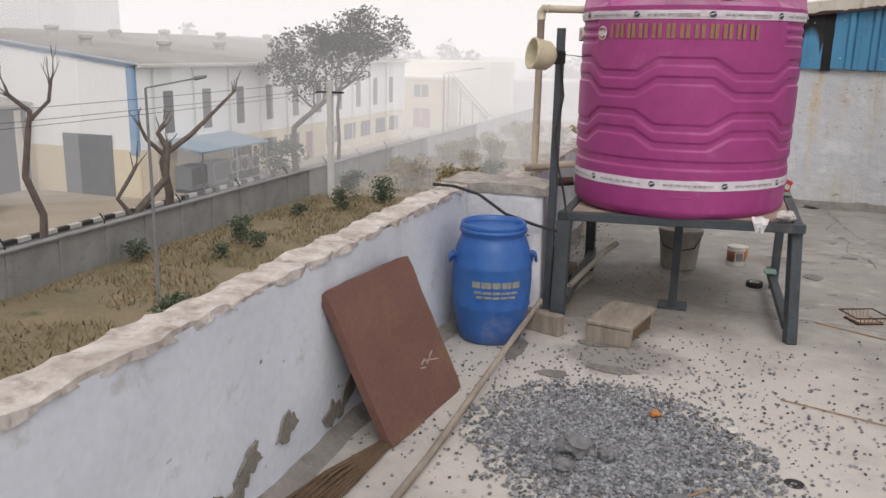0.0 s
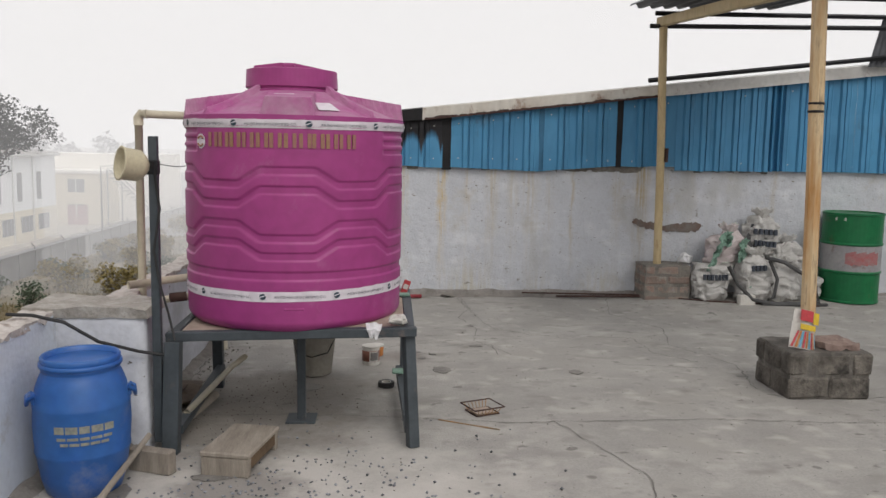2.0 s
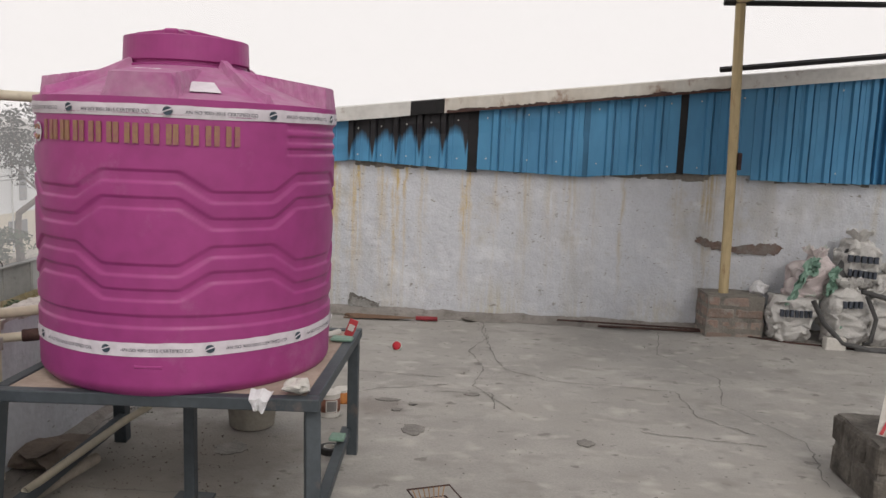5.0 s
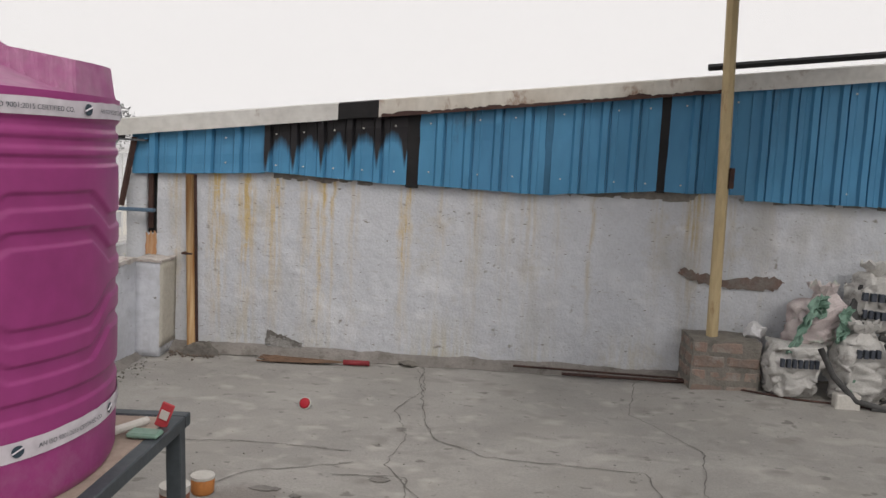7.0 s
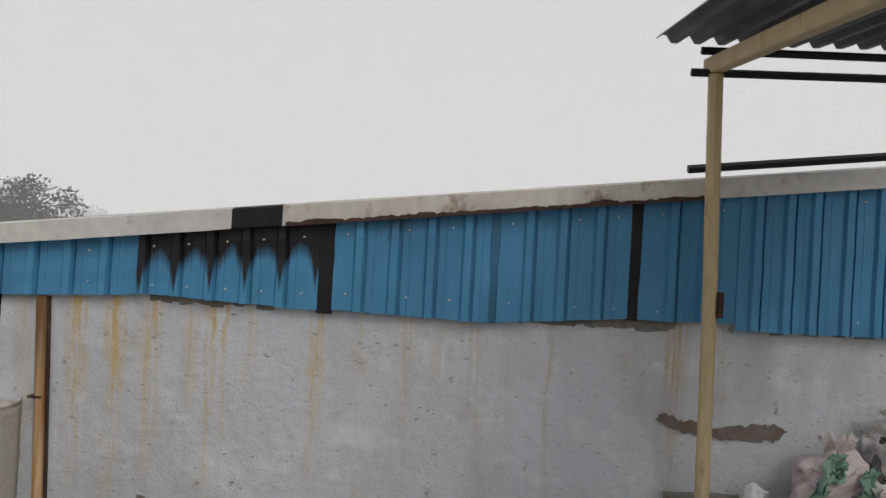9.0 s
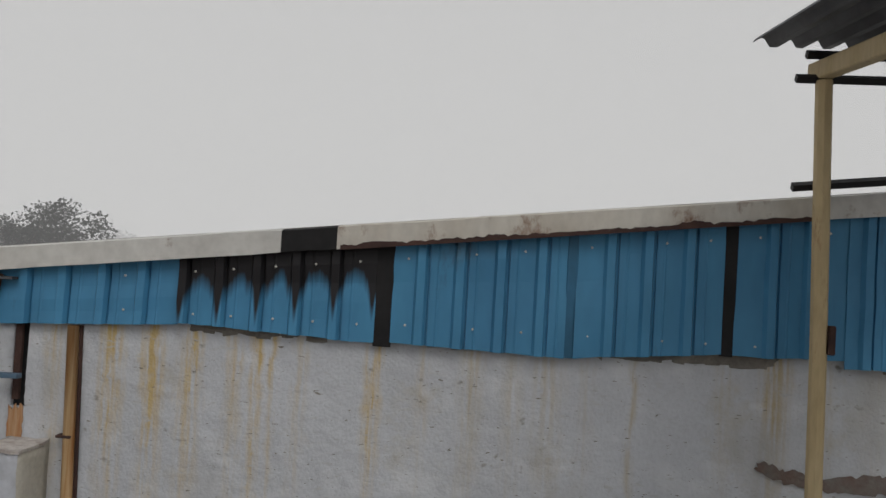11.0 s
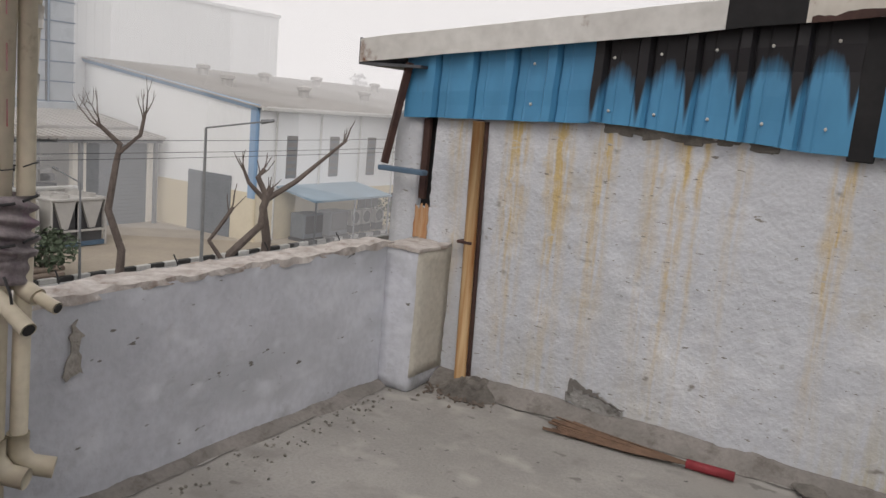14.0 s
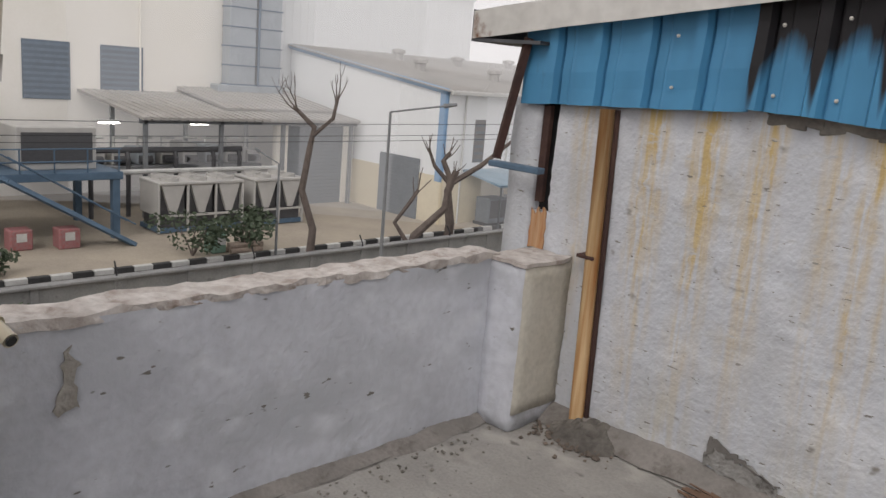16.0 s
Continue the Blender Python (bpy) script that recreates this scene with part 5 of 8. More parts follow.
bmg = grid_wall(-0.85, 0.45, 2.6, 4.0, 0.05, lambda x, y: (x, y, max(-0.02, 0.005 * (1 - ((x + 0.2) / 0.45) ** 2 - ((y - 3.3) / 0.45) ** 2) + 0.006 * noise.noise(Vector((x * 7, y * 7, 0))) - 0.004)))
GREY_DUST = mat("gravel_dust", (0.26, 0.265, 0.275), (0.17, 0.175, 0.18), 0.95, scale=12, fine=120, bump=1.0)
solid("gravel_bed", bmg, GREY_DUST, "low bed of fine grey stone dust", "gravel", "stuff", True)
pebbles("gravel_heap", 12500, heap, 0.0088, GRAVEL, "spread heap of grey stone chips on the roof floor", 3)
pebbles("scattered_chips", 2300, lambda r: (-0.15 + r.gauss(0, 0.55), 3.6 + r.gauss(0, 0.55), 0.9), 0.0085, GRAVEL, "loose grey chips strewn on the floor", 4)
pebbles("floor_grit", 900, lambda r: (r.uniform(-0.8, 5), r.uniform(2, 8.6), 0.6), 0.007, MORTAR, "fine grit strewn over the roof floor", 5)
pebbles("corner_dirt", 190, lambda r: (-0.62 + r.gauss(0, 0.1), 8.98 + r.gauss(0, 0.05), 1.0), 0.011, MUD, "dark crumbled mortar heap in the corner", 16)
pebbles("stand_dirt", 260, lambda r: (-0.45 + r.gauss(0, 0.28), 5.5 + r.gauss(0, 0.3), 0.7), 0.0065, MUD, "dark grit under the tank stand", 17)
pebbles("wall_debris", 200, lambda r: (-0.88 + abs(r.gauss(0, 0.1)), r.uniform(5.1, 8.8), 1.0), 0.008, MORTAR, "plaster crumbs along the parapet foot", 6)
for i, (x, y, s) in enumerate(((-0.32, 3.2, 0.06), (-0.2, 3.2, 0.035), (-0.34, 3.08, 0.035), (0.05, 2.95, 0.045))):
    crumple("rubble_lump", (x, y, 0.015), s, GREY_DUST, "crumbly grey mortar lump on the gravel", i + 11, 0.55, "rubble")
crumple("orange_wrapper", (-0.07, 3.62, 0.02), 0.022, ORANGE, "small crumpled orange wrapper on the gravel", 2)
crumple("white_wrapper", (0.22, 3.6, 0.012), 0.024, TIN_WHITE, "small crumpled white paper on the gravel", 5)
for x, y in ((0.42, 3.28), (0.2, 3.02)):
    solid("rubber_washer", lathe(bmesh.new(), (x, y, 0.002), [(0.012, 0.002), (0.032, 0.0), (0.034, 0.006), (0.012, 0.007), (0.012, 0.002)], 20), BLACK_RUBBER, "flat dark rubber disc on the floor", "washer", group="rubber discs")
solid("thin_rod", T([(0.42, 4.02, 0.006), (0.98, 3.85, 0.006)], 0.003, 6), SEAL, "thin bent rusty wire on the floor", "wire")
solid("thin_rod", T([(0.66, 5.2, 0.006), (0.98, 5.03, 0.008)], 0.004, 6), SEAL, "thin straw-coloured stick on the floor", "stick")
solid("thin_rod", T([(-0.1, 2.85, 0.012), (0.15, 3.1, 0.03)], 0.004, 6), SEAL, "thin straw-coloured stick on the gravel", "stick")

# cracks and stains of the floor
def crack(pts, w, seed):
    r = random.Random(seed)
    out = []
    for (a, b) in zip(pts, pts[1:]):
        a, b = Vector(a), Vector(b)
        n = max(2, int((b - a).length / 0.05))
        for k in range(n):
            p = a.lerp(b, k / n)
            out.append(p + Vector((r.uniform(-1, 1), r.uniform(-1, 1))) * 0.012)
    bm = bmesh.new()
    prev = None
    for i, p in enumerate(out):
        d = (out[min(i + 1, len(out) - 1)] - out[max(0, i - 1)])
        q = Vector((-d.y, d.x)).normalized() * w * r.uniform(0.3, 1.0)
        z = floor_z(p.x, p.y) + 0.004
        cur = (bm.verts.new((p.x + q.x, p.y + q.y, z)), bm.verts.new((p.x - q.x, p.y - q.y, z)))
        if prev:
            bm.faces.new((prev[0], prev[1], cur[1], cur[0]))
        prev = cur
    return part("crack", bm, CRACK, floor, "dark hairline crack")


for i, c_ in enumerate(([(-0.6, 5.3), (0.2, 5.28), (1.0, 5.15), (2.2, 5.2), (3.3, 5.12), (4.6, 5.3)], [(1.1, 9.0), (1.15, 8.4), (1.0, 8.0), (1.12, 7.5), (1.05, 7.1), (1.3, 6.6)],
                        [(2.6, 8.9), (2.45, 8.2), (2.75, 7.6), (2.6, 7.0), (2.9, 6.4), (2.75, 5.75)], [(0.9, 7.1), (0.4, 6.9), (0.2, 6.6)], [(1.3, 5.2), (1.6, 4.4), (1.5, 3.8)],
                        [(3.4, 5.6), (3.9, 5.7), (4.8, 5.65)], [(-0.4, 7.2), (0.3, 7.3), (0.9, 7.25)], [(0.4, 2.95), (1.3, 3.0), (2.3, 2.9)], [(2.0, 6.4), (2.7, 6.3)])):
    crack(c_, 0.0042, i)
for i, c_ in enumerate(([(X_F + 0.07, 5.3), (X_F + 0.09, 6.6), (X_F + 0.06, 7.6), (X_F + 0.07, 8.75)], [(-0.3, Y_N - 0.11), (0.9, Y_N - 0.1), (2.0, Y_N - 0.12), (2.9, Y_N - 0.11)],
                        [(1.06, 8.95), (1.09, 8.81), (1.18, 7.93), (1.27, 7.5), (1.56, 7.28), (2.37, 7.22), (2.38, 6.73), (2.67, 6.44)], [(0.82, 6.93), (1.17, 6.95), (1.19, 6.6)])):
    crack(c_, 0.006 if i < 2 else 0.0045, 40 + i)

# ---- pipes at the pier beside the tank ----
vent = thing("overflow_pipe", (-0.965, 5.28, 0.7), "cream plastic overflow pipe bent into the tank top", "pipe")
part("riser", T([(-0.965, 5.28, 0.0), (-0.965, 5.28, 1.64)], 0.021, 14), CREAM_PVC, vent, smooth=True)
part("elbow", T([(-0.965, 5.28, 1.60), (-0.965, 5.28, 1.64), (-0.95, 5.28, 1.66), (-0.92, 5.28, 1.66)], 0.026, 14), CREAM_PVC, vent, smooth=True)
part("arm", T([(-0.95, 5.28, 1.66), (-0.66, 5.3, 1.655)], 0.021, 14), CREAM_PVC, vent, smooth=True)
lamp = thing("flood_lamp", (-0.745, 4.76, 0.06), "ivory round lamp on a dark steel pole with loose cable", "lamp")
part("pole", box(bmesh.new(), -0.765, -0.725, 4.74, 4.78, 0.05, 1.54, 0.003), GREY_PAINT, lamp, "dark grey steel pole")
bm = bmesh.new()
lathe(bm, (0, 0, 0), [(0.0005, 0.0), (0.03, 0.0), (0.06, 0.02), (0.085, 0.05), (0.088, 0.14), (0.094, 0.145), (0.094, 0.152), (0.08, 0.152), (0.075, 0.1), (0.0005, 0.09)], 36)
mm = Matrix.Translation((-0.77, 4.75, 1.395)) @ Matrix.Scale(0.86, 4) @ Matrix.Rotation(radians(-80), 4, "Y") @ Matrix.Rotation(radians(35), 4, "X")
for v in bm.verts:
    v.co = mm @ v.co
part("shade", bm, IVORY, lamp, "ivory plastic lamp bowl", True)
part("clamp", B(-0.78, -0.72, 4.735, 4.785, 1.36, 1.43, 0.006), DARK_STEEL, lamp)
part("cable", T([(-0.74, 4.73, 1.42), (-0.71, 4.72, 1.2), (-0.745, 4.73, 1.0), (-0.72, 4.72, 0.85), (-0.68, 4.72, 0.7), (-0.66, 4.75, 0.56)], 0.006, 6), BLACK_RUBBER, lamp, smooth=True)
part("wire_tie", T([(-0.72, 4.73, 1.41), (-0.62, 4.7, 1.4), (-0.58, 4.7, 1.405)], 0.002, 5), DARK_STEEL, lamp)
cable = solid("loose_cable", T([(-1.33, 4.5, 0.735), (-1.2, 4.46, 0.74), (-1.08, 4.5, 0.7), (-0.95, 4.55, 0.6), (-0.8, 4.65, 0.53), (-0.7, 4.7, 0.5)], 0.008, 8), BLACK_RUBBER, "black cable slung from the parapet to the stand", "cable", smooth=True)
inlet = thing("inlet_pipes", (-0.85, 5.4, 0.6), "cream plastic inlet pipes with a dark valve behind the tank", "pipe")
part("pipe", T([(-1.0, 5.15, 0.76), (-0.62, 5.45, 0.78)], 0.022, 12), CREAM_PVC, inlet, smooth=True)
part("pipe", T([(-0.95, 5.2, 0.66), (-0.66, 5.32, 0.68)], 0.02, 12), CREAM_PVC, inlet, smooth=True)
part("valve", T([(-0.8, 5.2, 0.685), (-0.72, 5.23, 0.69)], 0.026, 10), RUST_STEEL, inlet, "dark steel valve", True)
solid("dirty_pipe", T([(-0.66, 4.95, 0.13), (-0.55, 5.6, 0.2), (-0.5, 5.75, 0.22)], 0.017, 10), CREAM_PVC, "cream pipe end lying across the tie bar", "pipe", smooth=True)
solid("dirty_pipe", T([(-0.72, 4.95, 0.05), (-0.62, 5.45, 0.07)], 0.025, 10), WOOD_GREY, "dusty pipe length under the stand", "pipe", smooth=True)
crumple("debris_heap", (-0.85, 5.5, 0), 0.16, MUD, "dark heap of dirt behind the stand", 8, 0.35, "rubble")

# ---- cut pipes at the far parapet ----
PX = X_F + 0.085
risers = thing("cut_pipes", (PX, 6.95, 0), "pair of cream plastic pipes bound with dirty rag at the parapet", "pipe")
part("riser", T([(PX, 6.86, 0.0), (PX, 6.865, 0.3), (PX + 0.02, 6.9, 1.62)], 0.024, 14), CREAM_PVC, risers, smooth=True)
part("riser", T([(PX + 0.005, 6.93, 0.3), (PX + 0.02, 6.945, 1.0), (PX + 0.025, 6.95, 1.62)], 0.024, 14), CREAM_PVC, risers, smooth=True)
part("riser", T([(PX - 0.03, 6.965, 1.05), (PX - 0.04, 7.0, 1.45), (PX - 0.04, 7.01, 1.62)], 0.02, 14), CREAM_PVC, risers, smooth=True)
for z in (1.3, 1.48):
    part("coupling", T([(PX - 0.03 - (z - 1.05) * 0.025, 6.965 + (z - 1.05) * 0.0875, z), (PX - 0.03 - (z - 0.99) * 0.025, 6.965 + (z - 0.99) * 0.0875, z + 0.06)], 0.025, 14), TIN_WHITE, risers, smooth=True)
part("foot_bend", T([(PX + 0.005, 6.93, 0.36), (PX + 0.005, 6.93, 0.3), (PX + 0.025, 6.95, 0.265), (PX + 0.07, 7.0, 0.25)], 0.031, 14), CREAM_PVC, risers, smooth=True)
part("foot_bend", T([(PX, 6.865, 0.36), (PX, 6.865, 0.3), (PX + 0.03, 6.88, 0.26), (PX + 0.08, 6.91, 0.25)], 0.031, 14), CREAM_PVC, risers, smooth=True)
part("stub", T([(PX - 0.12, 6.85, 0.84), (PX - 0.02, 6.86, 0.79), (PX + 0.17, 6.86, 0.71)], 0.022, 14), CREAM_PVC, risers, "sawn-off open pipe stub", True)
# black disc paints the dark hollow of the open pipe end; no rubber here
part("stub_mouth", T([(PX + 0.168, 6.86, 0.711), (PX + 0.172, 6.86, 0.7093)], 0.017, 12), BLACK_RUBBER, risers)
part("stub", T([(PX, 6.93, 0.79), (PX + 0.14, 6.96, 0.745)], 0.018, 14), CREAM_PVC, risers, smooth=True)
# second stub: its unlit inside is likewise a painted black disc
part("stub_mouth", T([(PX + 0.139, 6.96, 0.7455), (PX + 0.143, 6.961, 0.744)], 0.013, 12), BLACK_RUBBER, risers)
part("tee", T([(PX + 0.02, 6.935, 0.785), (PX + 0.075, 6.945, 0.765)], 0.026, 14), CREAM_PVC, risers, smooth=True)
part("back_run", T([(PX - 0.14, 6.82, 0.86), (PX - 0.1, 6.87, 0.835), (PX + 0.0, 6.92, 0.79)], 0.022, 12), CREAM_PVC, risers, smooth=True)
bm = bmesh.new()
rings = []
for j in range(40):
    z = 0.80 + 0.24 * j / 39
    ring_ = []
    for k in range(36):
        a = 2 * math.pi * k / 36
        r = 0.058 + 0.012 * math.sin(z * 150 + 2 * math.sin(a)) * (1 if z > 0.88 else 0.3) + 0.012 * noise.noise(Vector((math.cos(a) * 2, math.sin(a) * 2, z * 14))) - (0.012 if z < 0.87 else 0)
        ring_.append(bm.verts.new((PX + 0.012 + r * 0.8 * math.cos(a), 6.905 + r * 1.1 * math.sin(a), z)))
    rings.append(ring_)
for a, b in zip(rings, rings[1:]):
    for k in range(36):
        bm.faces.new((a[k], a[(k + 1) % 36], b[(k + 1) % 36], b[k]))
rag = part("rag_binding", bm, CLOTH, risers, "dirty grey rag wound round the pipes", True)
for z in (1.03, 1.12, 0.92):
    part("tie_wire", T([(PX + 0.012 + 0.062 * math.cos(a), 6.905 + 0.072 * math.sin(a), z + 0.01 * math.sin(a * 2)) for a in np.arange(0, 6.4, 0.4)], 0.004 if z != 1.12 else 0.002, 6), DARK_STEEL, risers)
part("hook_wire", T([(PX + 0.06, 6.86, 0.83), (PX + 0.09, 6.86, 0.79), (PX + 0.1, 6.86, 0.74), (PX + 0.08, 6.86, 0.72)], 0.004, 6), DARK_STEEL, risers)
for z in (1.22, 1.36, 1.5):
    part("red_print", B(PX + 0.038, PX + 0.04, 6.882, 6.885, z, z + 0.07), RED_PRINT, risers, "red printed mark")
risers.location.y += 0.01
elb = thing("drain_elbow", (PX + 0.05, 6.78, 0), "cream plastic elbow pipe standing at the parapet", "pipe")
part("pipe", T([(PX + 0.05, 6.8, 0.0), (PX + 0.045, 6.795, 0.6)], 0.024, 14), CREAM_PVC, elb, smooth=True)
part("elbow", T([(PX + 0.045, 6.795, 0.55), (PX + 0.045, 6.795, 0.615), (PX + 0.04, 6.775, 0.64), (PX + 0.035, 6.73, 0.645), (PX + 0.03, 6.5, 0.645)], 0.028, 14), CREAM_PVC, elb, smooth=True)
part("socket", T([(PX + 0.05, 6.8, 0.24), (PX + 0.05, 6.8, 0.33)], 0.032, 14), CREAM_PVC, elb, smooth=True)

# ---- post plinths and the open shed ----
def brick_plinth(name, x0, x1, y0, y1, h, courses, material, label, mort):
    ob = thing(name, ((x0 + x1) / 2, (y0 + y1) / 2, 0), label, "plinth")
    e = 0.012 if mort is SOOT_MORTAR else 0.004
    part("core", rough(slab(bmesh.new(), x0 + e, x1 - e, y0 + e, y1 - e, 0.0, h - 0.004, 0.04), 0.008, 12), mort, ob)
    ch = h / courses
    r = random.Random(len(name))
    for c in range(courses):
        z0, z1 = c * ch + 0.004, (c + 1) * ch - 0.014
        off = 0.5 if c % 2 else 0.0
        for face in range(4):
            length = (x1 - x0) if face % 2 == 0 else (y1 - y0)
            n = 2
            for k in range(n + (1 if off else 0)):
                a = max(0.0, (k - off) / n) * length + 0.007
                b = min(1.0, (k + 1 - off) / n) * length - 0.007
                if b - a < 0.05:
                    continue
                d = 0.04
                j = r.uniform(-0.004, 0.006)
                if face == 0:
                    q = (x0 + a, x0 + b, y0 - j, y0 + d)
                elif face == 1:
                    q = (x1 - d, x1 + j, y0 + a, y0 + b)
                elif face == 2:
                    q = (x0 + a, x0 + b, y1 - d, y1 + j)
                else:
                    q = (x0 - j, x0 + d, y0 + a, y0 + b)
                part("brick", rough(box(bmesh.new(), *q, z0, z1, 0.012), 0.012, 16, r.random() * 9), material, ob)
    return ob


brick_plinth("brick_plinth", 2.86, 3.4, 5.58, 6.05, 0.3, 2, BRICK_DARK, "sooty grey brick plinth round a post foot", SOOT_MORTAR)
brick_plinth("brick_plinth", 2.95, 3.42, 8.75, Y_N - 0.02, 0.39, 4, BRICK_RED, "worn plastered brick plinth against the wall", MORTAR)
solid("mortar_lump", rough(slab(bmesh.new(), 3.12, 3.36, 5.66, 5.92, 0.296, 0.335, 0.03), 0.02, 14), CAKE, "broken brown mortar cake on the plinth", "rubble")

open_shed = thing("open_shed", (3.1, 7.5, 0.3), "open post shed with a grey corrugated sheet roof", "shed")
part("post", tube(bmesh.new(), [(3.115, 8.9, 0.38), (3.09, 8.88, 1.4), (3.03, 8.83, 2.74)], 0.04, 8), POST, open_shed, "ochre painted post")
part("post", tube(bmesh.new(), [(3.09, 5.82, 0.29), (3.05, 5.81, 1.3), (2.98, 5.78, 2.56)], 0.046, 8), POST_WORN, open_shed, "ochre post with peeling rusty paint")
for z in (1.78, 1.83):
    part("wire_band", lathe(bmesh.new(), (3.021, 5.797, z), [(0.044, 0), (0.05, 0.004), (0.05, 0.012), (0.044, 0.016)], 12), DARK_STEEL, open_shed)
part("bracket", B(3.12, 3.15, 8.83, 8.87, 1.42, 1.56, 0.004), RUST_STEEL, open_shed)
part("beam", box(bmesh.new(), -0.035, 0.035, 0, 3.3, -0.045, 0.045, 0.006, Matrix.Translation((3.03, 8.95, 2.8)) @ Matrix.Rotation(radians(180), 4, "Z") @ Matrix.Rotation(radians(-4.0), 4, "X")), POST, open_shed, "weathered yellowish beam")
for y, z, z2, x0, x1 in ((8.84, 2.745, 2.87, 2.9, 9.0), (8.88, 2.875, 2.96, 2.96, 9.0), (7.3, 2.765, 2.82, 2.95, 9.0), (8.9, 2.225, 2.95, 2.93, 9.0), (5.75, 2.62, 2.67, 2.95, 9.0)):
    part("purlin", T([(x0, y, z), (x1, y, z2)], 0.024, 4), DARK_STEEL, open_shed, "dark steel purlin")


def corrugated(name, fn, n_u, n_v, amp, waves, parent, material, label):
    """fn(u, v) gives a point and normal; waves run along u."""
    bm = bmesh.new()
    rows = []
    for i in range(n_u + 1):
        u = i / n_u
        s = math.sin(u * waves * 2 * math.pi)
        s = max(-1, min(1, s * 1.6))
        row = []
        for j in range(n_v + 1):
            p, nrm = fn(u, j / n_v)
            row.append(bm.verts.new(p + nrm * amp * s))
        rows.append(row)
    for a, b in zip(rows, rows[1:]):
        for j in range(n_v):
            bm.faces.new((a[j], b[j], b[j + 1], a[j + 1]))
    ob = part(name, bm, material, parent, label)
    ob.modifiers.new("thick", "SOLIDIFY").thickness = 0.003
    return ob


def roof_pt(u, v):
    x = 2.74 + 1.46 * u
    y = 9.0 - 3.65 * v
    return Vector((x, y, 2.955 - 0.23 * v + 0.022 * (x - 2.74) + 0.006 * noise.noise(Vector((x, y, 0))))), Vector((0, 0, 1))


corrugated("roof_sheet", roof_pt, 160, 4, 0.022, 11, open_shed, SHEET_GREY, "grey corrugated roofing")
corrugated("side_sheet", lambda u, v: (Vector((5.2 + 3.7 * u + 0.12 * v, 8.93, 2.42 + 0.5 * v + 0.09 * u)), Vector((0, -1, 0))), 200, 2, 0.012, 26, open_shed, SHEET_GREY, "grey corrugated side sheet")

# ---- sacks, hose, green drum ----
def sack(c, w, d, h, lean, material, label, seed, tie=True, rot=0.0):
    ob = thing("cement_sack", c, label, "sack", group="sacks by the wall")
    bm = bmesh.new()
    n, k = 64, 40
    rings = []
    top = 0.82 if tie else 1.0
    for j in range(k + 1):
        f = j / k
        s = 0.86 + 0.14 * math.sin(f * 2.6)
        if f > 0.7 and tie:
            s *= 1 - 0.75 * ((f - 0.7) / 0.3) ** 1.3
        if f < 0.1:
            s *= 0.75 + 2.5 * f
        ring_ = []
        for i in range(n):
            a = 2 * math.pi * i / n
            ca, sa = math.cos(a), math.sin(a)
            e = 0.6
            x = math.copysign(abs(ca) ** e, ca) * w / 2 * s
            y = math.copysign(abs(sa) ** e, sa) * d / 2 * s
            q = Vector((x, y, f * h))
            nn = noise.noise_vector(q * 8 + Vector((seed * 3.1, 0, 0))) * 0.05 + noise.noise_vector(q * 20 + Vector((seed, 0, 0))) * 0.024
            fold = abs(noise.noise(q * 13 + Vector((seed * 1.7, 4, 0))))
            nn -= Vector((x, y, 0)) * 0.35 * max(0.0, 0.16 - fold) / 0.16 * 0.5
            x, y, z = x + nn.x, y + nn.y, max(0.0, f * h + nn.z * (1 if f > 0.05 else 0))
            x, z = x + lean * f * h, z
            cr, sr = math.cos(rot), math.sin(rot)
            ring_.append(bm.verts.new((c[0] + x * cr - y * sr, c[1] + x * sr + y * cr, c[2] + z)))
        rings.append(ring_)
    for a, b in zip(rings, rings[1:]):
        for i in range(n):
            bm.faces.new((a[i], a[(i + 1) % n], b[(i + 1) % n], b[i]))
    bm.faces.new(rings[0][::-1])
    bm.faces.new(rings[-1])
    bodyp = part("sack_body", bm, material, ob, smooth=True)
    if tie:
        bm = bmesh.new()
        p = Vector((c[0] + lean * h * 0.95, c[1], c[2] + h * 0.9))
        rr = []
        for j in range(6):
            f = j / 5
            rr.append([bm.verts.new(p + Vector(((0.035 + 0.075 * f) * math.cos(i * 0.262) * (1 + 0.5 * noise.noise(Vector((i * 0.9, f * 3, seed)))), (0.03 + 0.05 * f) * math.sin(i * 0.262), 0.09 * f + 0.06 * f * noise.noise(Vector((i * 0.7, f * 2, seed + 4)))))) for i in range(24)])
        for a, b in zip(rr, rr[1:]):
            for i in range(24):
                bm.faces.new((a[i], a[(i + 1) % 24], b[(i + 1) % 24], b[i]))
        t = part("gathered_mouth", bm, material, ob)
        t.modifiers.new("thick", "SOLIDIFY").thickness = 0.004
    return ob, bodyp


def sack_print(ob, c, w, z, bars, tilt=0.0, d=0.1):
    """Illegible print as dark upright bars in a row."""
    for i in range(bars):
        x = c[0] - w / 2 + w * (i + 0.5) / bars
        ww = w / bars * 0.33
        curve = d - 0.35 * abs(x - c[0]) ** 1.6
        part("print_bar", B(x - ww, x + ww, c[1] - curve - 0.012, c[1] - curve + 0.02, z + tilt * (x - c[0]) - 0.028, z + tilt * (x - c[0]) + 0.028, 0.002), INK, ob, "dark illegible print")


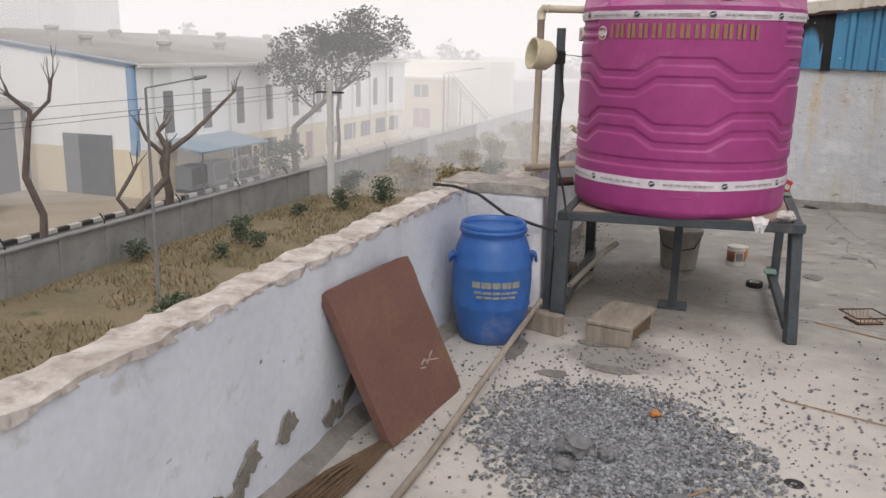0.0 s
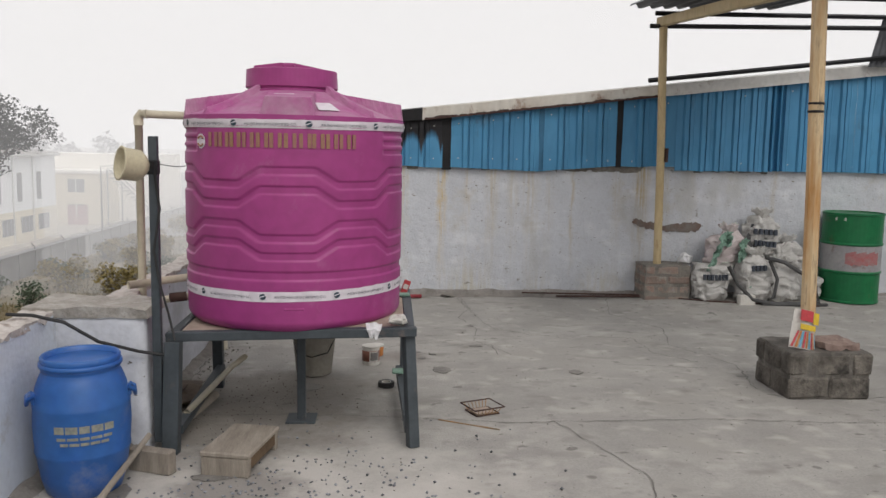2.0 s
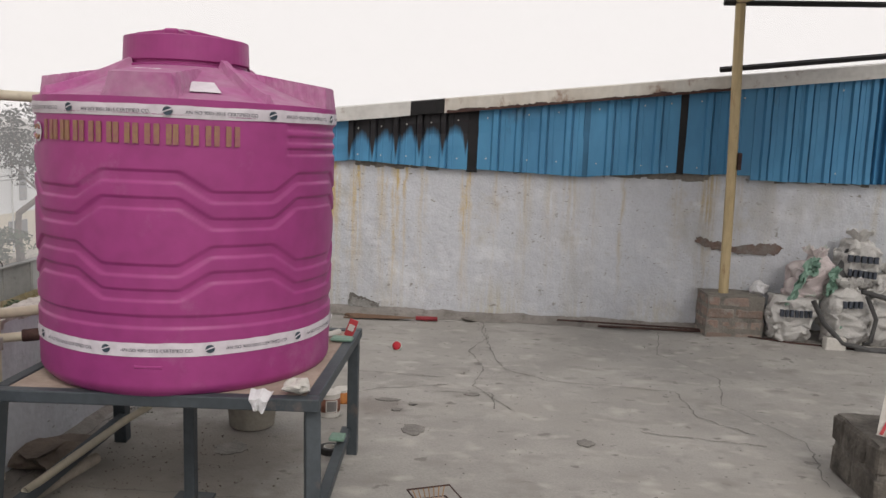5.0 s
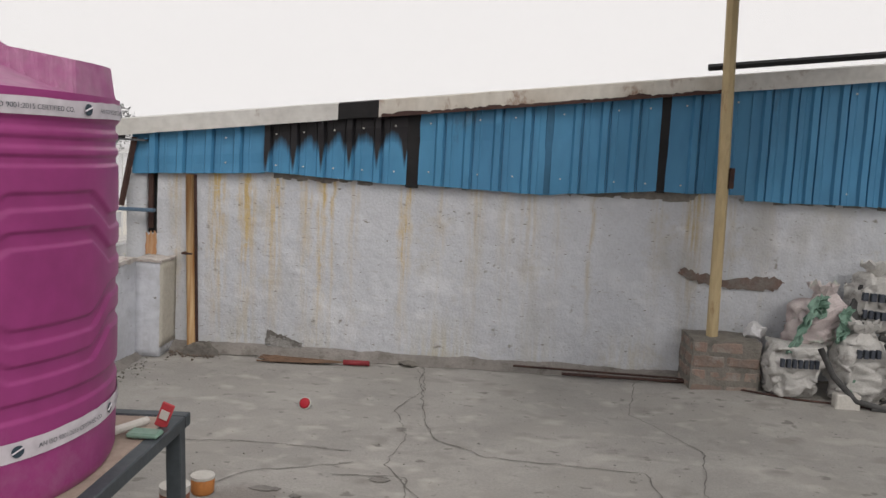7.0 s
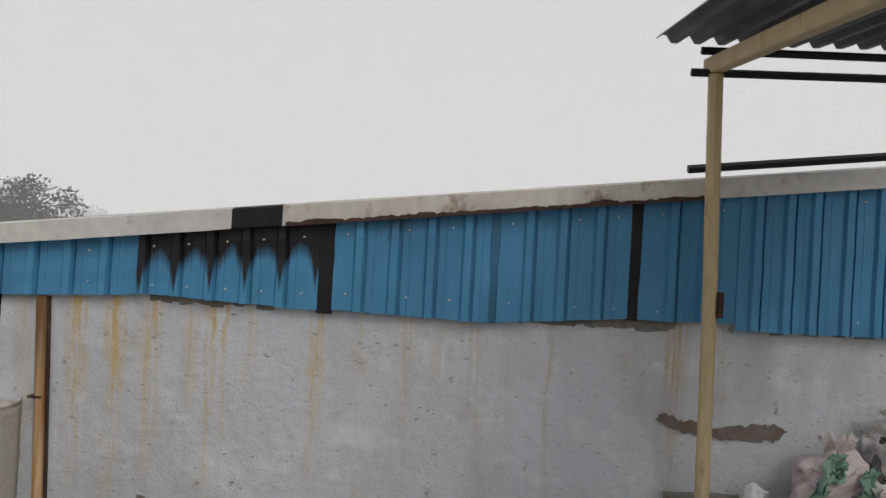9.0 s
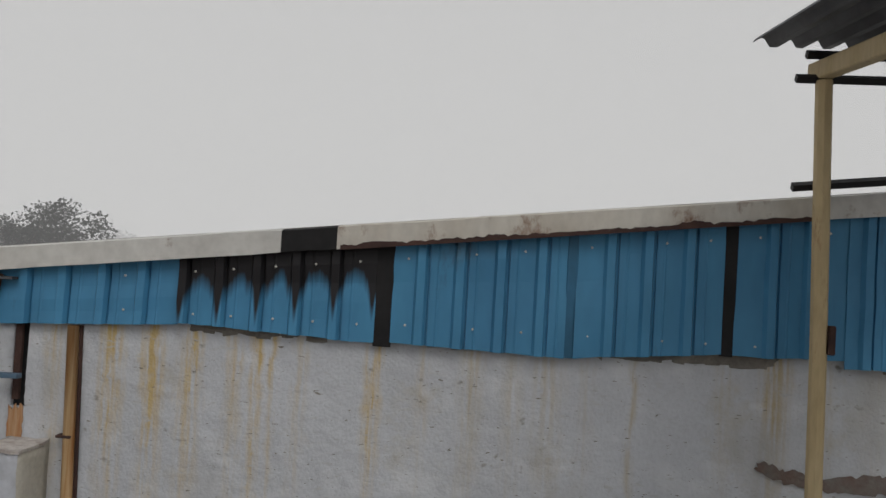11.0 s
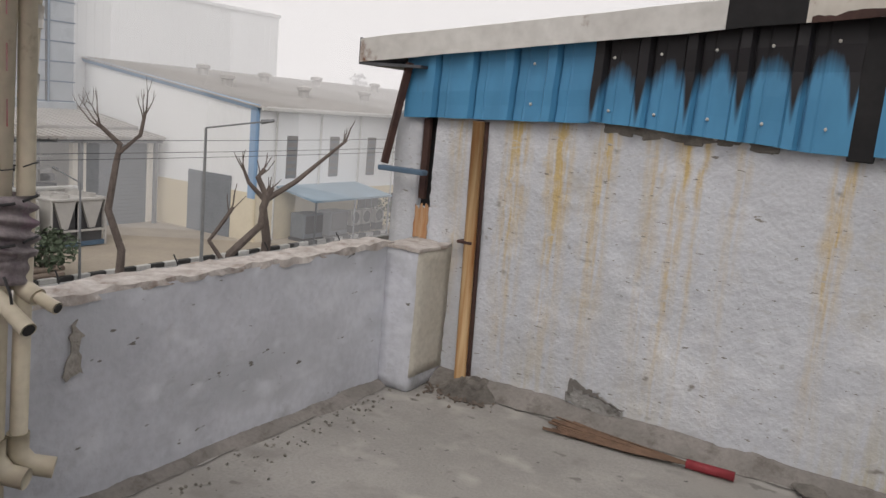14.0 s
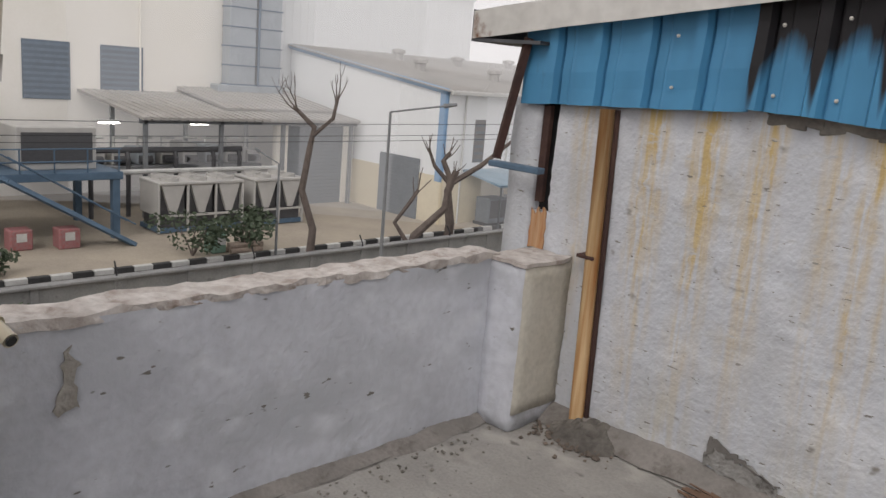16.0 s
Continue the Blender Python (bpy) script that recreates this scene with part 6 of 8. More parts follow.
s1, _ = sack((3.62, 8.74, 0.045), 0.36, 0.26, 0.36, 0.0, BAG, "dirty white woven cement sack, slumped against the wall", 1, False)
sack_print(s1, (3.62, 8.74), 0.26, 0.295, 7, 0.0, 0.145)
s2, _ = sack((3.72, 8.84, 0.34), 0.34, 0.24, 0.42, 0.25, BAG_PINK, "pinkish green cement sack leaning on another", 2, True)
s3, _ = sack((4.02, 8.68, 0.045), 0.36, 0.26, 0.5, 0.05, BAG, "dirty white woven cement sack with open mouth", 3, True)
sack_print(s3, (4.03, 8.68), 0.16, 0.4, 4, 0.05, 0.14)
s4, _ = sack((4.34, 8.72, 0.045), 0.36, 0.25, 0.4, -0.05, BAG, "dirty white woven cement sack standing by the wall", 4, True)
s5, _ = sack((4.62, 8.8, 0.045), 0.32, 0.25, 0.32, -0.06, BAG, "half-empty white woven sack by the wall", 5, True)
s6, _ = sack((4.16, 8.9, 0.48), 0.34, 0.24, 0.44, 0.06, BAG, "white cement sack lying on top of the others", 6, True)
sack_print(s6, (4.18, 8.9), 0.26, 0.74, 5, -0.05, 0.13)
sack_print(s6, (4.18, 8.9), 0.24, 0.62, 6, -0.1, 0.135)
s7, _ = sack((4.42, 8.88, 0.34), 0.34, 0.22, 0.3, 0.1, BAG, "half-empty white woven sack on the pile", 7, True)
for i, (x, y, z, h, w) in enumerate(((3.56, 8.66, 0.36, 0.36, 0.05), (3.88, 8.66, 0.45, 0.22, 0.06), (3.74, 8.7, 0.6, 0.14, 0.08), (3.95, 8.6, 0.12, 0.2, 0.05))):
    bm = grid_wall(0, 1, 0, 1, 0.06, lambda u, v: (x + w * (u - 0.5) + 0.18 * v * (1 if i == 0 else 0.3) + 0.05 * noise.noise(Vector((u * 3, v * 5, i))), y - 0.02 + 0.05 * noise.noise(Vector((u * 4, v * 6, i + 5))) + 0.06 * v, z + h * v + 0.03 * noise.noise(Vector((u * 6, v * 3, i + 9)))))
    f = solid("green_film", bm, GREEN_FILM, "torn green plastic film caught in the sacks", "litter", group="green films")
    f.modifiers.new("thick", "SOLIDIFY").thickness = 0.002
bm = bmesh.new()
for k in range(6):
    tube(bm, [(3.98 + 0.02 * k, 8.8, 0.55), (4.03 + 0.02 * k, 8.84, 0.68), (4.1 + 0.025 * k, 8.9, 0.8 - 0.01 * k)], 0.02, 7)
solid("folded_sacking", bm, HOSE, "dark folded sacking between the sacks", "sacking")
solid("rubber_hose", T([(3.72, 8.55, 0.42), (3.8, 8.5, 0.25), (3.95, 8.48, 0.1), (4.15, 8.47, 0.06), (4.45, 8.48, 0.06), (4.65, 8.52, 0.07), (4.62, 8.55, 0.22), (4.5, 8.56, 0.34), (4.3, 8.6, 0.46), (4.12, 8.62, 0.5)], 0.02, 10), HOSE, "dusty black rubber hose looped over the sacks", "hose", smooth=True)
solid("rubber_hose", T([(4.12, 8.52, 0.48), (4.2, 8.5, 0.3), (4.17, 8.49, 0.12), (4.05, 8.48, 0.06), (4.4, 8.44, 0.055), (4.7, 8.45, 0.055)], 0.018, 10), HOSE, "dusty black rubber hose beside the sacks", "hose", smooth=True)
solid("white_carton", rough(B(3.82, 3.98, 8.47, 8.55, 0.03, 0.14, 0.008), 0.004, 15), TIN_WHITE, "small dirty white carton before the sacks", "carton")
crumple("foam_lump", (3.42, 8.95, 0.36), 0.07, WHITE_FILM, "grey-white plastic bag on the plinth edge", 9, 0.9)

GC = Vector((5.1, 8.8, 0.05))
green = thing("oil_drum", GC, "green steel oil drum with a worn white band", "drum")
part("lower_shell", lathe(bmesh.new(), GC, [(0.28, 0.0), (0.292, 0.004), (0.292, 0.02), (0.284, 0.026), (0.284, 0.29), (0.284, 0.3)], 48), GREEN_DRUM, green, smooth=False)
part("hoop", lathe(bmesh.new(), GC, [(0.284, 0.295), (0.296, 0.305), (0.296, 0.315), (0.284, 0.325)], 48), GREEN_DRUM, green)
part("middle_band", lathe(bmesh.new(), GC, [(0.284, 0.325), (0.284, 0.585)], 48), DRUM_BAND, green, "worn white band with red print")
part("hoop", lathe(bmesh.new(), GC, [(0.284, 0.58), (0.296, 0.59), (0.296, 0.6), (0.284, 0.61)], 48), GREEN_DRUM, green)
part("upper_shell", lathe(bmesh.new(), GC, [(0.284, 0.61), (0.284, 0.88), (0.292, 0.886), (0.292, 0.902), (0.282, 0.905), (0.276, 0.89), (0.0005, 0.888)], 48), GREEN_DRUM, green)
bm = bmesh.new()
for k in range(14):
    box(bm, -0.12 + k * 0.024, -0.12 + (k + 1) * 0.024, 0.4 - 0.006 * (k % 3), 0.51 + 0.007 * (k % 4), 0.0, 0.0015)
for v in bm.verts:
    a = radians(-105) + v.co.x / 0.285
    v.co = GC + Vector(((0.286 + v.co.z) * math.cos(a), (0.286 + v.co.z) * math.sin(a), v.co.y))
part("red_print", bm, RED_PRINT, green, "faded red print")
bm = B(-0.06, 0.05, 0.83, 0.86, 0.0, 0.001)
for v in bm.verts:
    a = radians(-142) + v.co.x / 0.285
    v.co = GC + Vector(((0.286 + v.co.z) * math.cos(a), (0.286 + v.co.z) * math.sin(a), v.co.y))
part("paper_tag", bm, TIN_WHITE, green, "white paper tag")

# snack packet on the plinth
packet = thing("snack_packet", (2.98, 5.66, 0.3), "colourful striped foil snack packet propped against the post", "packet")
M_P = Matrix.Translation((2.98, 5.66, 0.302)) @ Matrix.Rotation(radians(15), 4, "Z") @ Matrix.Rotation(radians(-14), 4, "X") @ Matrix.Rotation(radians(14), 4, "Y")
bm = grid_wall(-0.1, 0.1, 0.0, 0.25, 0.015, lambda x, z: M_P @ Vector((x * (1 - 0.9 * z), -0.02 + 0.035 * (abs(x) / 0.1) ** 2 + 0.006 * noise.noise(Vector((x * 40, z * 30, 0))), z)))
pk = part("foil", bm, TIN_WHITE, packet)
pk.modifiers.new("thick", "SOLIDIFY").thickness = 0.004
for k in range(9):
    a = -1.0 + 2.0 * k / 8
    bm = bmesh.new()
    q = [(a * 0.09 - 0.007, 0.005), (a * 0.09 + 0.006, 0.005), (a * 0.06 + 0.006, 0.11), (a * 0.06 - 0.005, 0.11)]
    bm.faces.new([bm.verts.new(M_P @ Vector((x, -0.03 + 0.035 * (abs(x) / 0.1) ** 2, z))) for x, z in q])
    part("stripe", bm, (STRIPE_RED, ORANGE, STRIPE_BLUE)[k % 3], packet)
for (x0, x1, z0, z1, mt) in ((-0.06, 0.055, 0.12, 0.155, YELLOW), (-0.065, 0.03, 0.175, 0.245, STRIPE_RED), (0.035, 0.075, 0.165, 0.24, YELLOW)):
    part("print_block", box(bmesh.new(), x0, x1, -0.033, -0.03, z0, z1, 0.0, M_P), mt, packet)

# things near the north wall
bat = thing("red_bat", (0.5, 8.93, 0), "thin brown reed broom with a red handle on the floor", "broom")
part("handle", T([(0.52, 8.93, 0.02), (0.71, 8.94, 0.02)], 0.02, 10), BROOM_RED, bat, smooth=True)
bm = bmesh.new()
for k in range(26):
    f = k / 25
    tube(bm, [(0.53, 8.93 + 0.02 * (f - 0.5), 0.02), (0.3, 8.93 + 0.09 * (f - 0.5), 0.01 + 0.008 * rng.random()), (-0.12 + 0.1 * rng.random(), 8.96 + 0.17 * (f - 0.5), 0.005 + 0.008 * rng.random())], 0.0035, 4)
part("reeds", bm, REED, bat, "dry brown reeds")
cap_ = thing("plastic_cup", (0.47, 7.9, 0), "small red and white plastic cup tipped over on the floor", "cup")
mm = Matrix.Translation((0.47, 7.9, 0.03)) @ Matrix.Rotation(radians(62), 4, "X") @ Matrix.Rotation(radians(-8), 4, "Y")
for name, prof, m in (("cup", [(0.001, -0.035), (0.025, -0.034), (0.036, 0.0), (0.042, 0.002), (0.042, 0.008), (0.036, 0.009)], TIN_WHITE), ("lining", [(0.037, 0.01), (0.025, 0.015), (0.001, 0.018)], RED_PLASTIC)):
    bm = lathe(bmesh.new(), (0, 0, 0), prof, 24)
    for v in bm.verts:
        v.co = mm @ (v.co * 0.9)
    part(name, bm, m, cap_, smooth=True)
solid("iron_rod", T([(2.1, 8.98, 0.025), (2.95, 8.9, 0.045)], 0.011, 8), RUST_STEEL, "dark iron rod on the floor by the wall", "rod")
solid("iron_rod", T([(1.75, 9.03, 0.05), (2.9, 8.97, 0.05), (3.6, 8.6, 0.055), (4.6, 8.42, 0.05)], 0.008, 8), RUST_STEEL, "long thin dark rod along the wall foot", "rod")
crumple("mud_lump", (0.98, 9.02, 0.0), 0.06, MORTAR, "flat broken mortar lump at the wall foot", 4, 0.25, "rubble")

# dark mortar mound in the corner
bm = grid_wall(-0.8, -0.28, 8.72, 9.14, 0.018, lambda x, y: (x, y, -0.018 + floor_z(x, y) + max(0.0, 0.055 * (1 - ((x + 0.58) / 0.2) ** 2 - ((y - 9.1) / 0.2) ** 2)) ** 0.85 * (1 + 0.5 * noise.noise(Vector((x * 22, y * 22, 3)))) + 0.012 * noise.noise(Vector((x * 45, y * 45, 7)))))
solid("mortar_mound", bm, SOOT_MORTAR, "dark crumbled mortar heap in the wall corner", "rubble")
# damp blotches on the floor
for i, (x, y, w, d) in enumerate(((0.745, 6.235, 0.065, 0.085), (1.665, 6.18, 0.05, 0.05), (-0.12, 5.82, 0.08, 0.09), (1.05, 6.9, 0.05, 0.03), (-0.55, 3.95, 0.07, 0.05), (-0.3, 4.1, 0.12, 0.05), (-0.78, 4.2, 0.05, 0.16), (-0.42, 4.42, 0.1, 0.04), (0.55, 6.72, 0.07, 0.03), (0.62, 6.55, 0.03, 0.03), (0.7, 6.66, 0.025, 0.02))):
    pts = [(x + w * math.cos(k * 0.785), y + d * math.sin(k * 0.785) * (1 + 0.15 * math.cos(k * 2.1 + i))) for k in range(8)]
    part("damp_patch", blob(pts, 0.003 + floor_z(x, y), 0.002, 0.008, 60 + i, "z"), DAMP, floor, "dark damp blotch")

# ---- outdoors: ground, road, boundary wall ----
G = GROUND
bm = grid_wall(-1200, 1200, -1200, 1200, 60, lambda x, y: (x, y, G - 0.06))
ground = solid("ground", bm, DRY_GROUND, "dry brown open ground with sparse weeds", "ground", "structure")
verge = solid("verge", grid_wall(-23.4, -1.4, -30, 140, 1.2, lambda x, y: (x, y, G + 0.12 * noise.noise(Vector((x * 0.3, y * 0.3, 0))))), DRY_GROUND, "dry weedy strip between building and boundary wall", "ground", "structure", True)
road = solid("road", B(-29.6, -23.6, -60, 200, G - 0.05, G), ASPHALT, "grey asphalt service road", "road", "structure")
yard = solid("pavement_yard", B(-60, -29.9, -60, 100, G - 0.05, G + 0.12), YARD, "dusty concrete factory yard", "pavement", "structure")
kerb = thing("kerb", (-29.75, 20, G), "black and white painted kerb along the yard", "kerb", kind="structure")
for k in range(70):
    y = -6 + k * 0.8
    part("kerb_stone", B(-29.9, -29.65, y, y + 0.78, G - 0.02, G + 0.2, 0.02), KERB_W if k % 2 else KERB_B, kerb)
boundary = thing("boundary_wall", (-23.5, 30, G), "grey precast concrete boundary wall with angled wire posts", "wall", kind="structure")
part("coping", B(-23.65, -23.3, -30, 130, G + 1.62, G + 1.72, 0.02), BOUND, boundary, "paler concrete coping")
for k in range(64):
    y = -28 + k * 2.5
    part("panel", B(-23.54, -23.42, y + 0.12, y + 2.38, G - 0.3, G + 1.62), BOUND, boundary)
    part("pier", B(-23.6, -23.36, y - 0.12, y + 0.12, G - 0.3, G + 1.62, 0.01), BOUND, boundary)
    if k % 2 == 0:
        part("wire_post", T([(-23.48, y, G + 1.7), (-23.48, y, G + 1.85), (-23.75, y + 0.05, G + 2.12)], 0.03, 5), DARK_STEEL, boundary)


def scatter_leaves(bm_v, bm_f, c, rad, count, size, r, squash=1.0):
    for _ in range(count):
        while True:
            p = Vector((r.uniform(-1, 1), r.uniform(-1, 1), r.uniform(-1, 1)))
            if p.length < 1:
                break
        p = Vector(c) + Vector((p.x * rad, p.y * rad, p.z * rad * squash))
        u = Vector((r.gauss(0, 1), r.gauss(0, 1), r.gauss(0, 0.6))).normalized()
        w = u.cross(Vector((r.gauss(0, 1), r.gauss(0, 1), r.gauss(0, 1)))).normalized()
        s = size * r.uniform(0.6, 1.3)
        b = len(bm_v)
        bm_v.extend([tuple(p - u * s), tuple(p + w * s * 0.5), tuple(p + u * s), tuple(p - w * s * 0.5)])
        bm_f.append((b, b + 1, b + 2, b + 3))


def leaf_part(name, parent, clumps, per, size, material, seed, squash=0.7, label=""):
    r = random.Random(seed)
    V, F = [], []
    for c, rad in clumps:
        scatter_leaves(V, F, c, rad, int(per * rad * rad), size, r, squash)
    b = BASE[root_of(parent).name]
    V = [(x - b.x, y - b.y, z - b.z) for x, y, z in V]
    me = bpy.data.meshes.new(name)
    me.from_pydata(V, [], F)
    me.materials.append(material)
    ob = new(name, me)
    ob.parent = parent
    return tagged(ob, label)


def limb(bm, a, d, length, rad, r, depth, tips, bend=0.35, up=0.1, kids=(2, 3), keep=0.6):
    """A bent tapering limb that forks."""
    pts, rads = [Vector(a)], [rad]
    p, d = Vector(a), Vector(d).normalized()
    for k in range(4):
        d = (d + Vector((r.uniform(-bend, bend), r.uniform(-bend, bend), r.uniform(-bend, bend) + up)) * 0.5).normalized()
        p = p + d * length / 4
        pts.append(p.copy())
        rads.append(rad * (1 - 0.12 * (k + 1)))
    tube(bm, pts, rads, 7 if rad > 0.08 else 5)
    if depth == 0:
        tips.append(p.copy())
        return
    for _ in range(r.randint(*kids)):
        nd = (d + Vector((r.uniform(-1, 1), r.uniform(-1, 1), r.uniform(-0.3, 0.7))) * 0.75).normalized()
        limb(bm, p, nd, length * keep * r.uniform(0.8, 1.2), rads[-1] * 0.75, r, depth - 1, tips, bend, up, kids, keep)
        if r.random() < 0.5:
            tips.append(pts[3].copy())


def bare_tree(base, stems, seed, label, depth=1):
    r = random.Random(seed)
    ob = thing("bare_tree", base, label, "tree")
    bm = bmesh.new()
    for pts, r0, r1 in stems:
        pts = [Vector(base) + Vector(p) for p in pts]
        n = len(pts)
        tube(bm, pts, [0.75 * (r0 + (r1 - r0) * i / (n - 1)) for i in range(n)], 8)
    part("trunk", rough(bm, 0.04, 2.2), BARK, ob)
    bm = bmesh.new()
    for pts, r0, r1 in stems:
        e = Vector(base) + Vector(pts[-1])
        d = Vector(pts[-1]) - Vector(pts[-2])
        tips = []
        for _ in range(4):
            nd = (d.normalized() + Vector((r.uniform(-0.8, 0.8), r.uniform(-0.8, 0.8), r.uniform(-0.2, 0.8)))).normalized()
            limb(bm, e - d.normalized() * r.uniform(0, 0.5), nd, r.uniform(0.6, 1.3), 0.035, r, depth, tips, 0.4, 0.2)
    tagged(part("top_growth", bm, BARK, ob), kind="stuff")
    return ob


# pollarded bare trees along the road
VR = Vector((0.6, 0.8, 0))      # sideways as seen from the terrace
bare_tree((-26.0, 26.2, G), [([(0, 0, 0), (0.1, 0.1, 2.0), (-0.25, -0.3, 3.6), (-0.1, -0.1, 5.4), (0.0, 0.0, 6.2), (-0.5, -0.7, 7.0)], 0.26, 0.11), ([(0.0, 0.0, 5.9), (0.4, 0.6, 6.6), (0.5, 0.75, 7.5)], 0.13, 0.08)], 3, "lopped bare tree with a stubby crown by the road", 1)
bare_tree((-26.0, 32.0, G), [([(0, 0, 0), (0.1, 0.1, 1.2), (0.9, 1.2, 2.6), (1.0, 1.3, 4.0), (0.75, 1.0, 4.8), (0.9, 1.25, 5.2)], 0.3, 0.13), ([(0, 0, 0.6), (-0.5, -0.6, 1.8), (-0.1, -0.1, 2.8), (0.1, 0.2, 3.4)], 0.18, 0.1)], 5, "lopped bare tree with twisted stems by the road", 0)
bare_tree((-26.0, 34.4, G), [([(0, 0, 0), (0.05, 0.1, 1.6), (-0.1, -0.1, 3.2), (0.1, 0.2, 4.2)], 0.33, 0.22), ([(0.0, 0.0, 3.6), (0.8, 1.1, 4.5), (1.5, 2.1, 5.6), (2.2, 3.1, 6.7)], 0.2, 0.09), ([(0.0, 0.0, 3.5), (-0.5, -0.7, 4.4), (-0.7, -1.0, 5.2)], 0.17, 0.09)], 8, "lopped bare tree with one long slanting limb", 0)

# large leafy tree
TB = Vector((-28.7, 52.6, G - 0.1))
big_tree = thing("leafy_tree", TB, "tall thin-crowned tree with sparse dusty grey-green leaves", "tree")
r_ = random.Random(21)
bm = bmesh.new()
tips = []
tube(bm, [TB, TB + 0.95 * Vector((-0.3, 0.2, 2.0)), TB + 0.95 * Vector((-0.2, 0.2, 3.6)), TB + 0.95 * Vector((1.4, 0.6, 5.0)), TB + 0.95 * Vector((2.6, 0.8, 6.0))], [0.28, 0.22, 0.2, 0.17, 0.14], 9)
tube(bm, [TB + 0.95 * Vector((3.2, 0.5, 0)), TB + 0.95 * Vector((3.4, 0.5, 2.6)), TB + 0.95 * Vector((3.2, 0.6, 5.0)), TB + 0.95 * Vector((3.6, 0.6, 7.0))], [0.15, 0.13, 0.12, 0.1], 8)
for s, d, ln in ((Vector((2.6, 0.8, 6.0)), (0.8, 0.2, 0.5), 3.0), (Vector((1.4, 0.6, 5.0)), (-0.5, 0.3, 0.9), 3.2), (Vector((3.6, 0.6, 7.0)), (0.1, -0.2, 1), 2.4), (Vector((2.0, 0.7, 5.6)), (0.1, 0.4, 1.0), 3.4), (Vector((3.3, 0.6, 6.0)), (-0.6, 0.2, 0.8), 2.6), (Vector((2.6, 0.8, 6.0)), (1, 0.1, 0.25), 4.2), (Vector((2.4, 0.8, 5.9)), (-0.9, 0.2, 0.45), 3.2), (Vector((3.5, 0.6, 6.8)), (0.7, 0.4, 0.8), 2.8), (Vector((1.4, 0.6, 5.0)), (-0.9, -0.2, 0.5), 2.6)):
    limb(bm, TB + 0.95 * s, d, ln * 0.84, 0.1, r_, 2, tips, 0.45, 0.12, (2, 3), 0.62)
part("trunk", rough(bm, 0.05, 1.5), BARK, big_tree)
leaf_part("crown", big_tree, [(t, r_.uniform(0.7, 1.2)) for t in tips], 95, 0.13, LEAF, 4, 0.7, "sparse uneven grey-green leaves")


def shrub(base, h, w, material, seed, label, name="shrub", leaf=0.1):
    r = random.Random(seed)
    ob = thing(name, base, label, "shrub", group=name + "s outdoors")
    bm = bmesh.new()
    tips = []
    for _ in range(5):
        limb(bm, base, (r.uniform(-0.6, 0.6), r.uniform(-0.6, 0.6), 1), h * 0.6, 0.035 * h ** 0.5, r, 1, tips, 0.4, 0.1)
    part("stems", bm, BARK, ob)
    leaf_part("foliage", ob, [(Vector((base[0] + (t.x - base[0]) * w * 1.3, base[1] + (t.y - base[1]) * w * 1.3, t.z)), 0.42 * h ** 0.6) for t in tips], 120, leaf, material, seed, 0.8)
    return ob


shrub((-29.2, 50.0, G), 2.3, 1.2, LEAF_GREEN, 2, "rounded dark green garden bush by the road", leaf=0.13)
# young leafy trees before the chillers
for x, y, h, sd in ((-30.6, 23.4, 1.7, 5), (-30.6, 25.8, 1.7, 6), (-30.5, 12.6, 1.6, 7), (-30.5, 15.4, 0.9, 9)):
    shrub((x, y, G + 0.1), h, 1.3, LEAF_GREEN, sd, "young dark green tree behind the kerb", "young_tree", 0.13)
# weeds on the verge
r_ = random.Random(77)
for k in range(105):
    x, y = r_.uniform(-22.6, -7), r_.uniform(8, 75)
    if k % 5 == 4:
        shrub((x * 0.5 - 10, y * 0.6 + 42, G), r_.uniform(1.2, 2.0), 0.8, LEAF_YELLOW, 100 + k, "thin yellowing sapling on the verge", "sapling", 0.12)
    else:
        shrub((x, y, G), r_.uniform(0.5, 1.25), 0.8, LEAF_GREEN, 100 + k, "low dusty green weed bush on the verge", "weed", 0.09)
V, F = [], []
for _ in range(42000):
    x, y = r_.uniform(-23.2, -5), r_.uniform(4, 90)
    if noise.noise(Vector((x * 0.35, y * 0.35, 9))) < -0.12:
        continue
    h = r_.uniform(0.08, 0.34)
    a = r_.uniform(0, 6.28)
    dx, dy = math.cos(a) * 0.035, math.sin(a) * 0.035
    b = len(V)
    lx, ly = r_.uniform(-0.2, 0.2), r_.uniform(-0.2, 0.2)
    V += [(x - dx, y - dy, G), (x + dx, y + dy, G), (x + lx, y + ly, G + h)]
    F.append((b, b + 1, b + 2))
me = bpy.data.meshes.new("dry_grass")
me.from_pydata(V, [], F)
me.materials.append(GRASS)
tagged(new("dry_grass", me), "tall dry straw-coloured grass on the verge", "grass", kind="stuff")


# ---- lamps and poles ----
def street_lamp(base, h, arm, label):
    ob = thing("street_lamp", base, label, "street lamp", group="street lamps")
    x, y, z = base
    part("pole", T([base, (x, y, z + h * 0.6), (x, y, z + h)], [0.065, 0.055, 0.042], 8), LAMP_GREY, ob)
    part("arm", T([(x, y, z + h), (x + arm[0], y + arm[1], z + h + arm[2])], 0.028, 6), LAMP_GREY, ob)
    e = Vector((x + arm[0], y + arm[1], z + h + arm[2]))
    part("head", T([e, e + Vector(arm) * 0.25], [0.08, 0.05], 6), LAMP_GREY, ob)


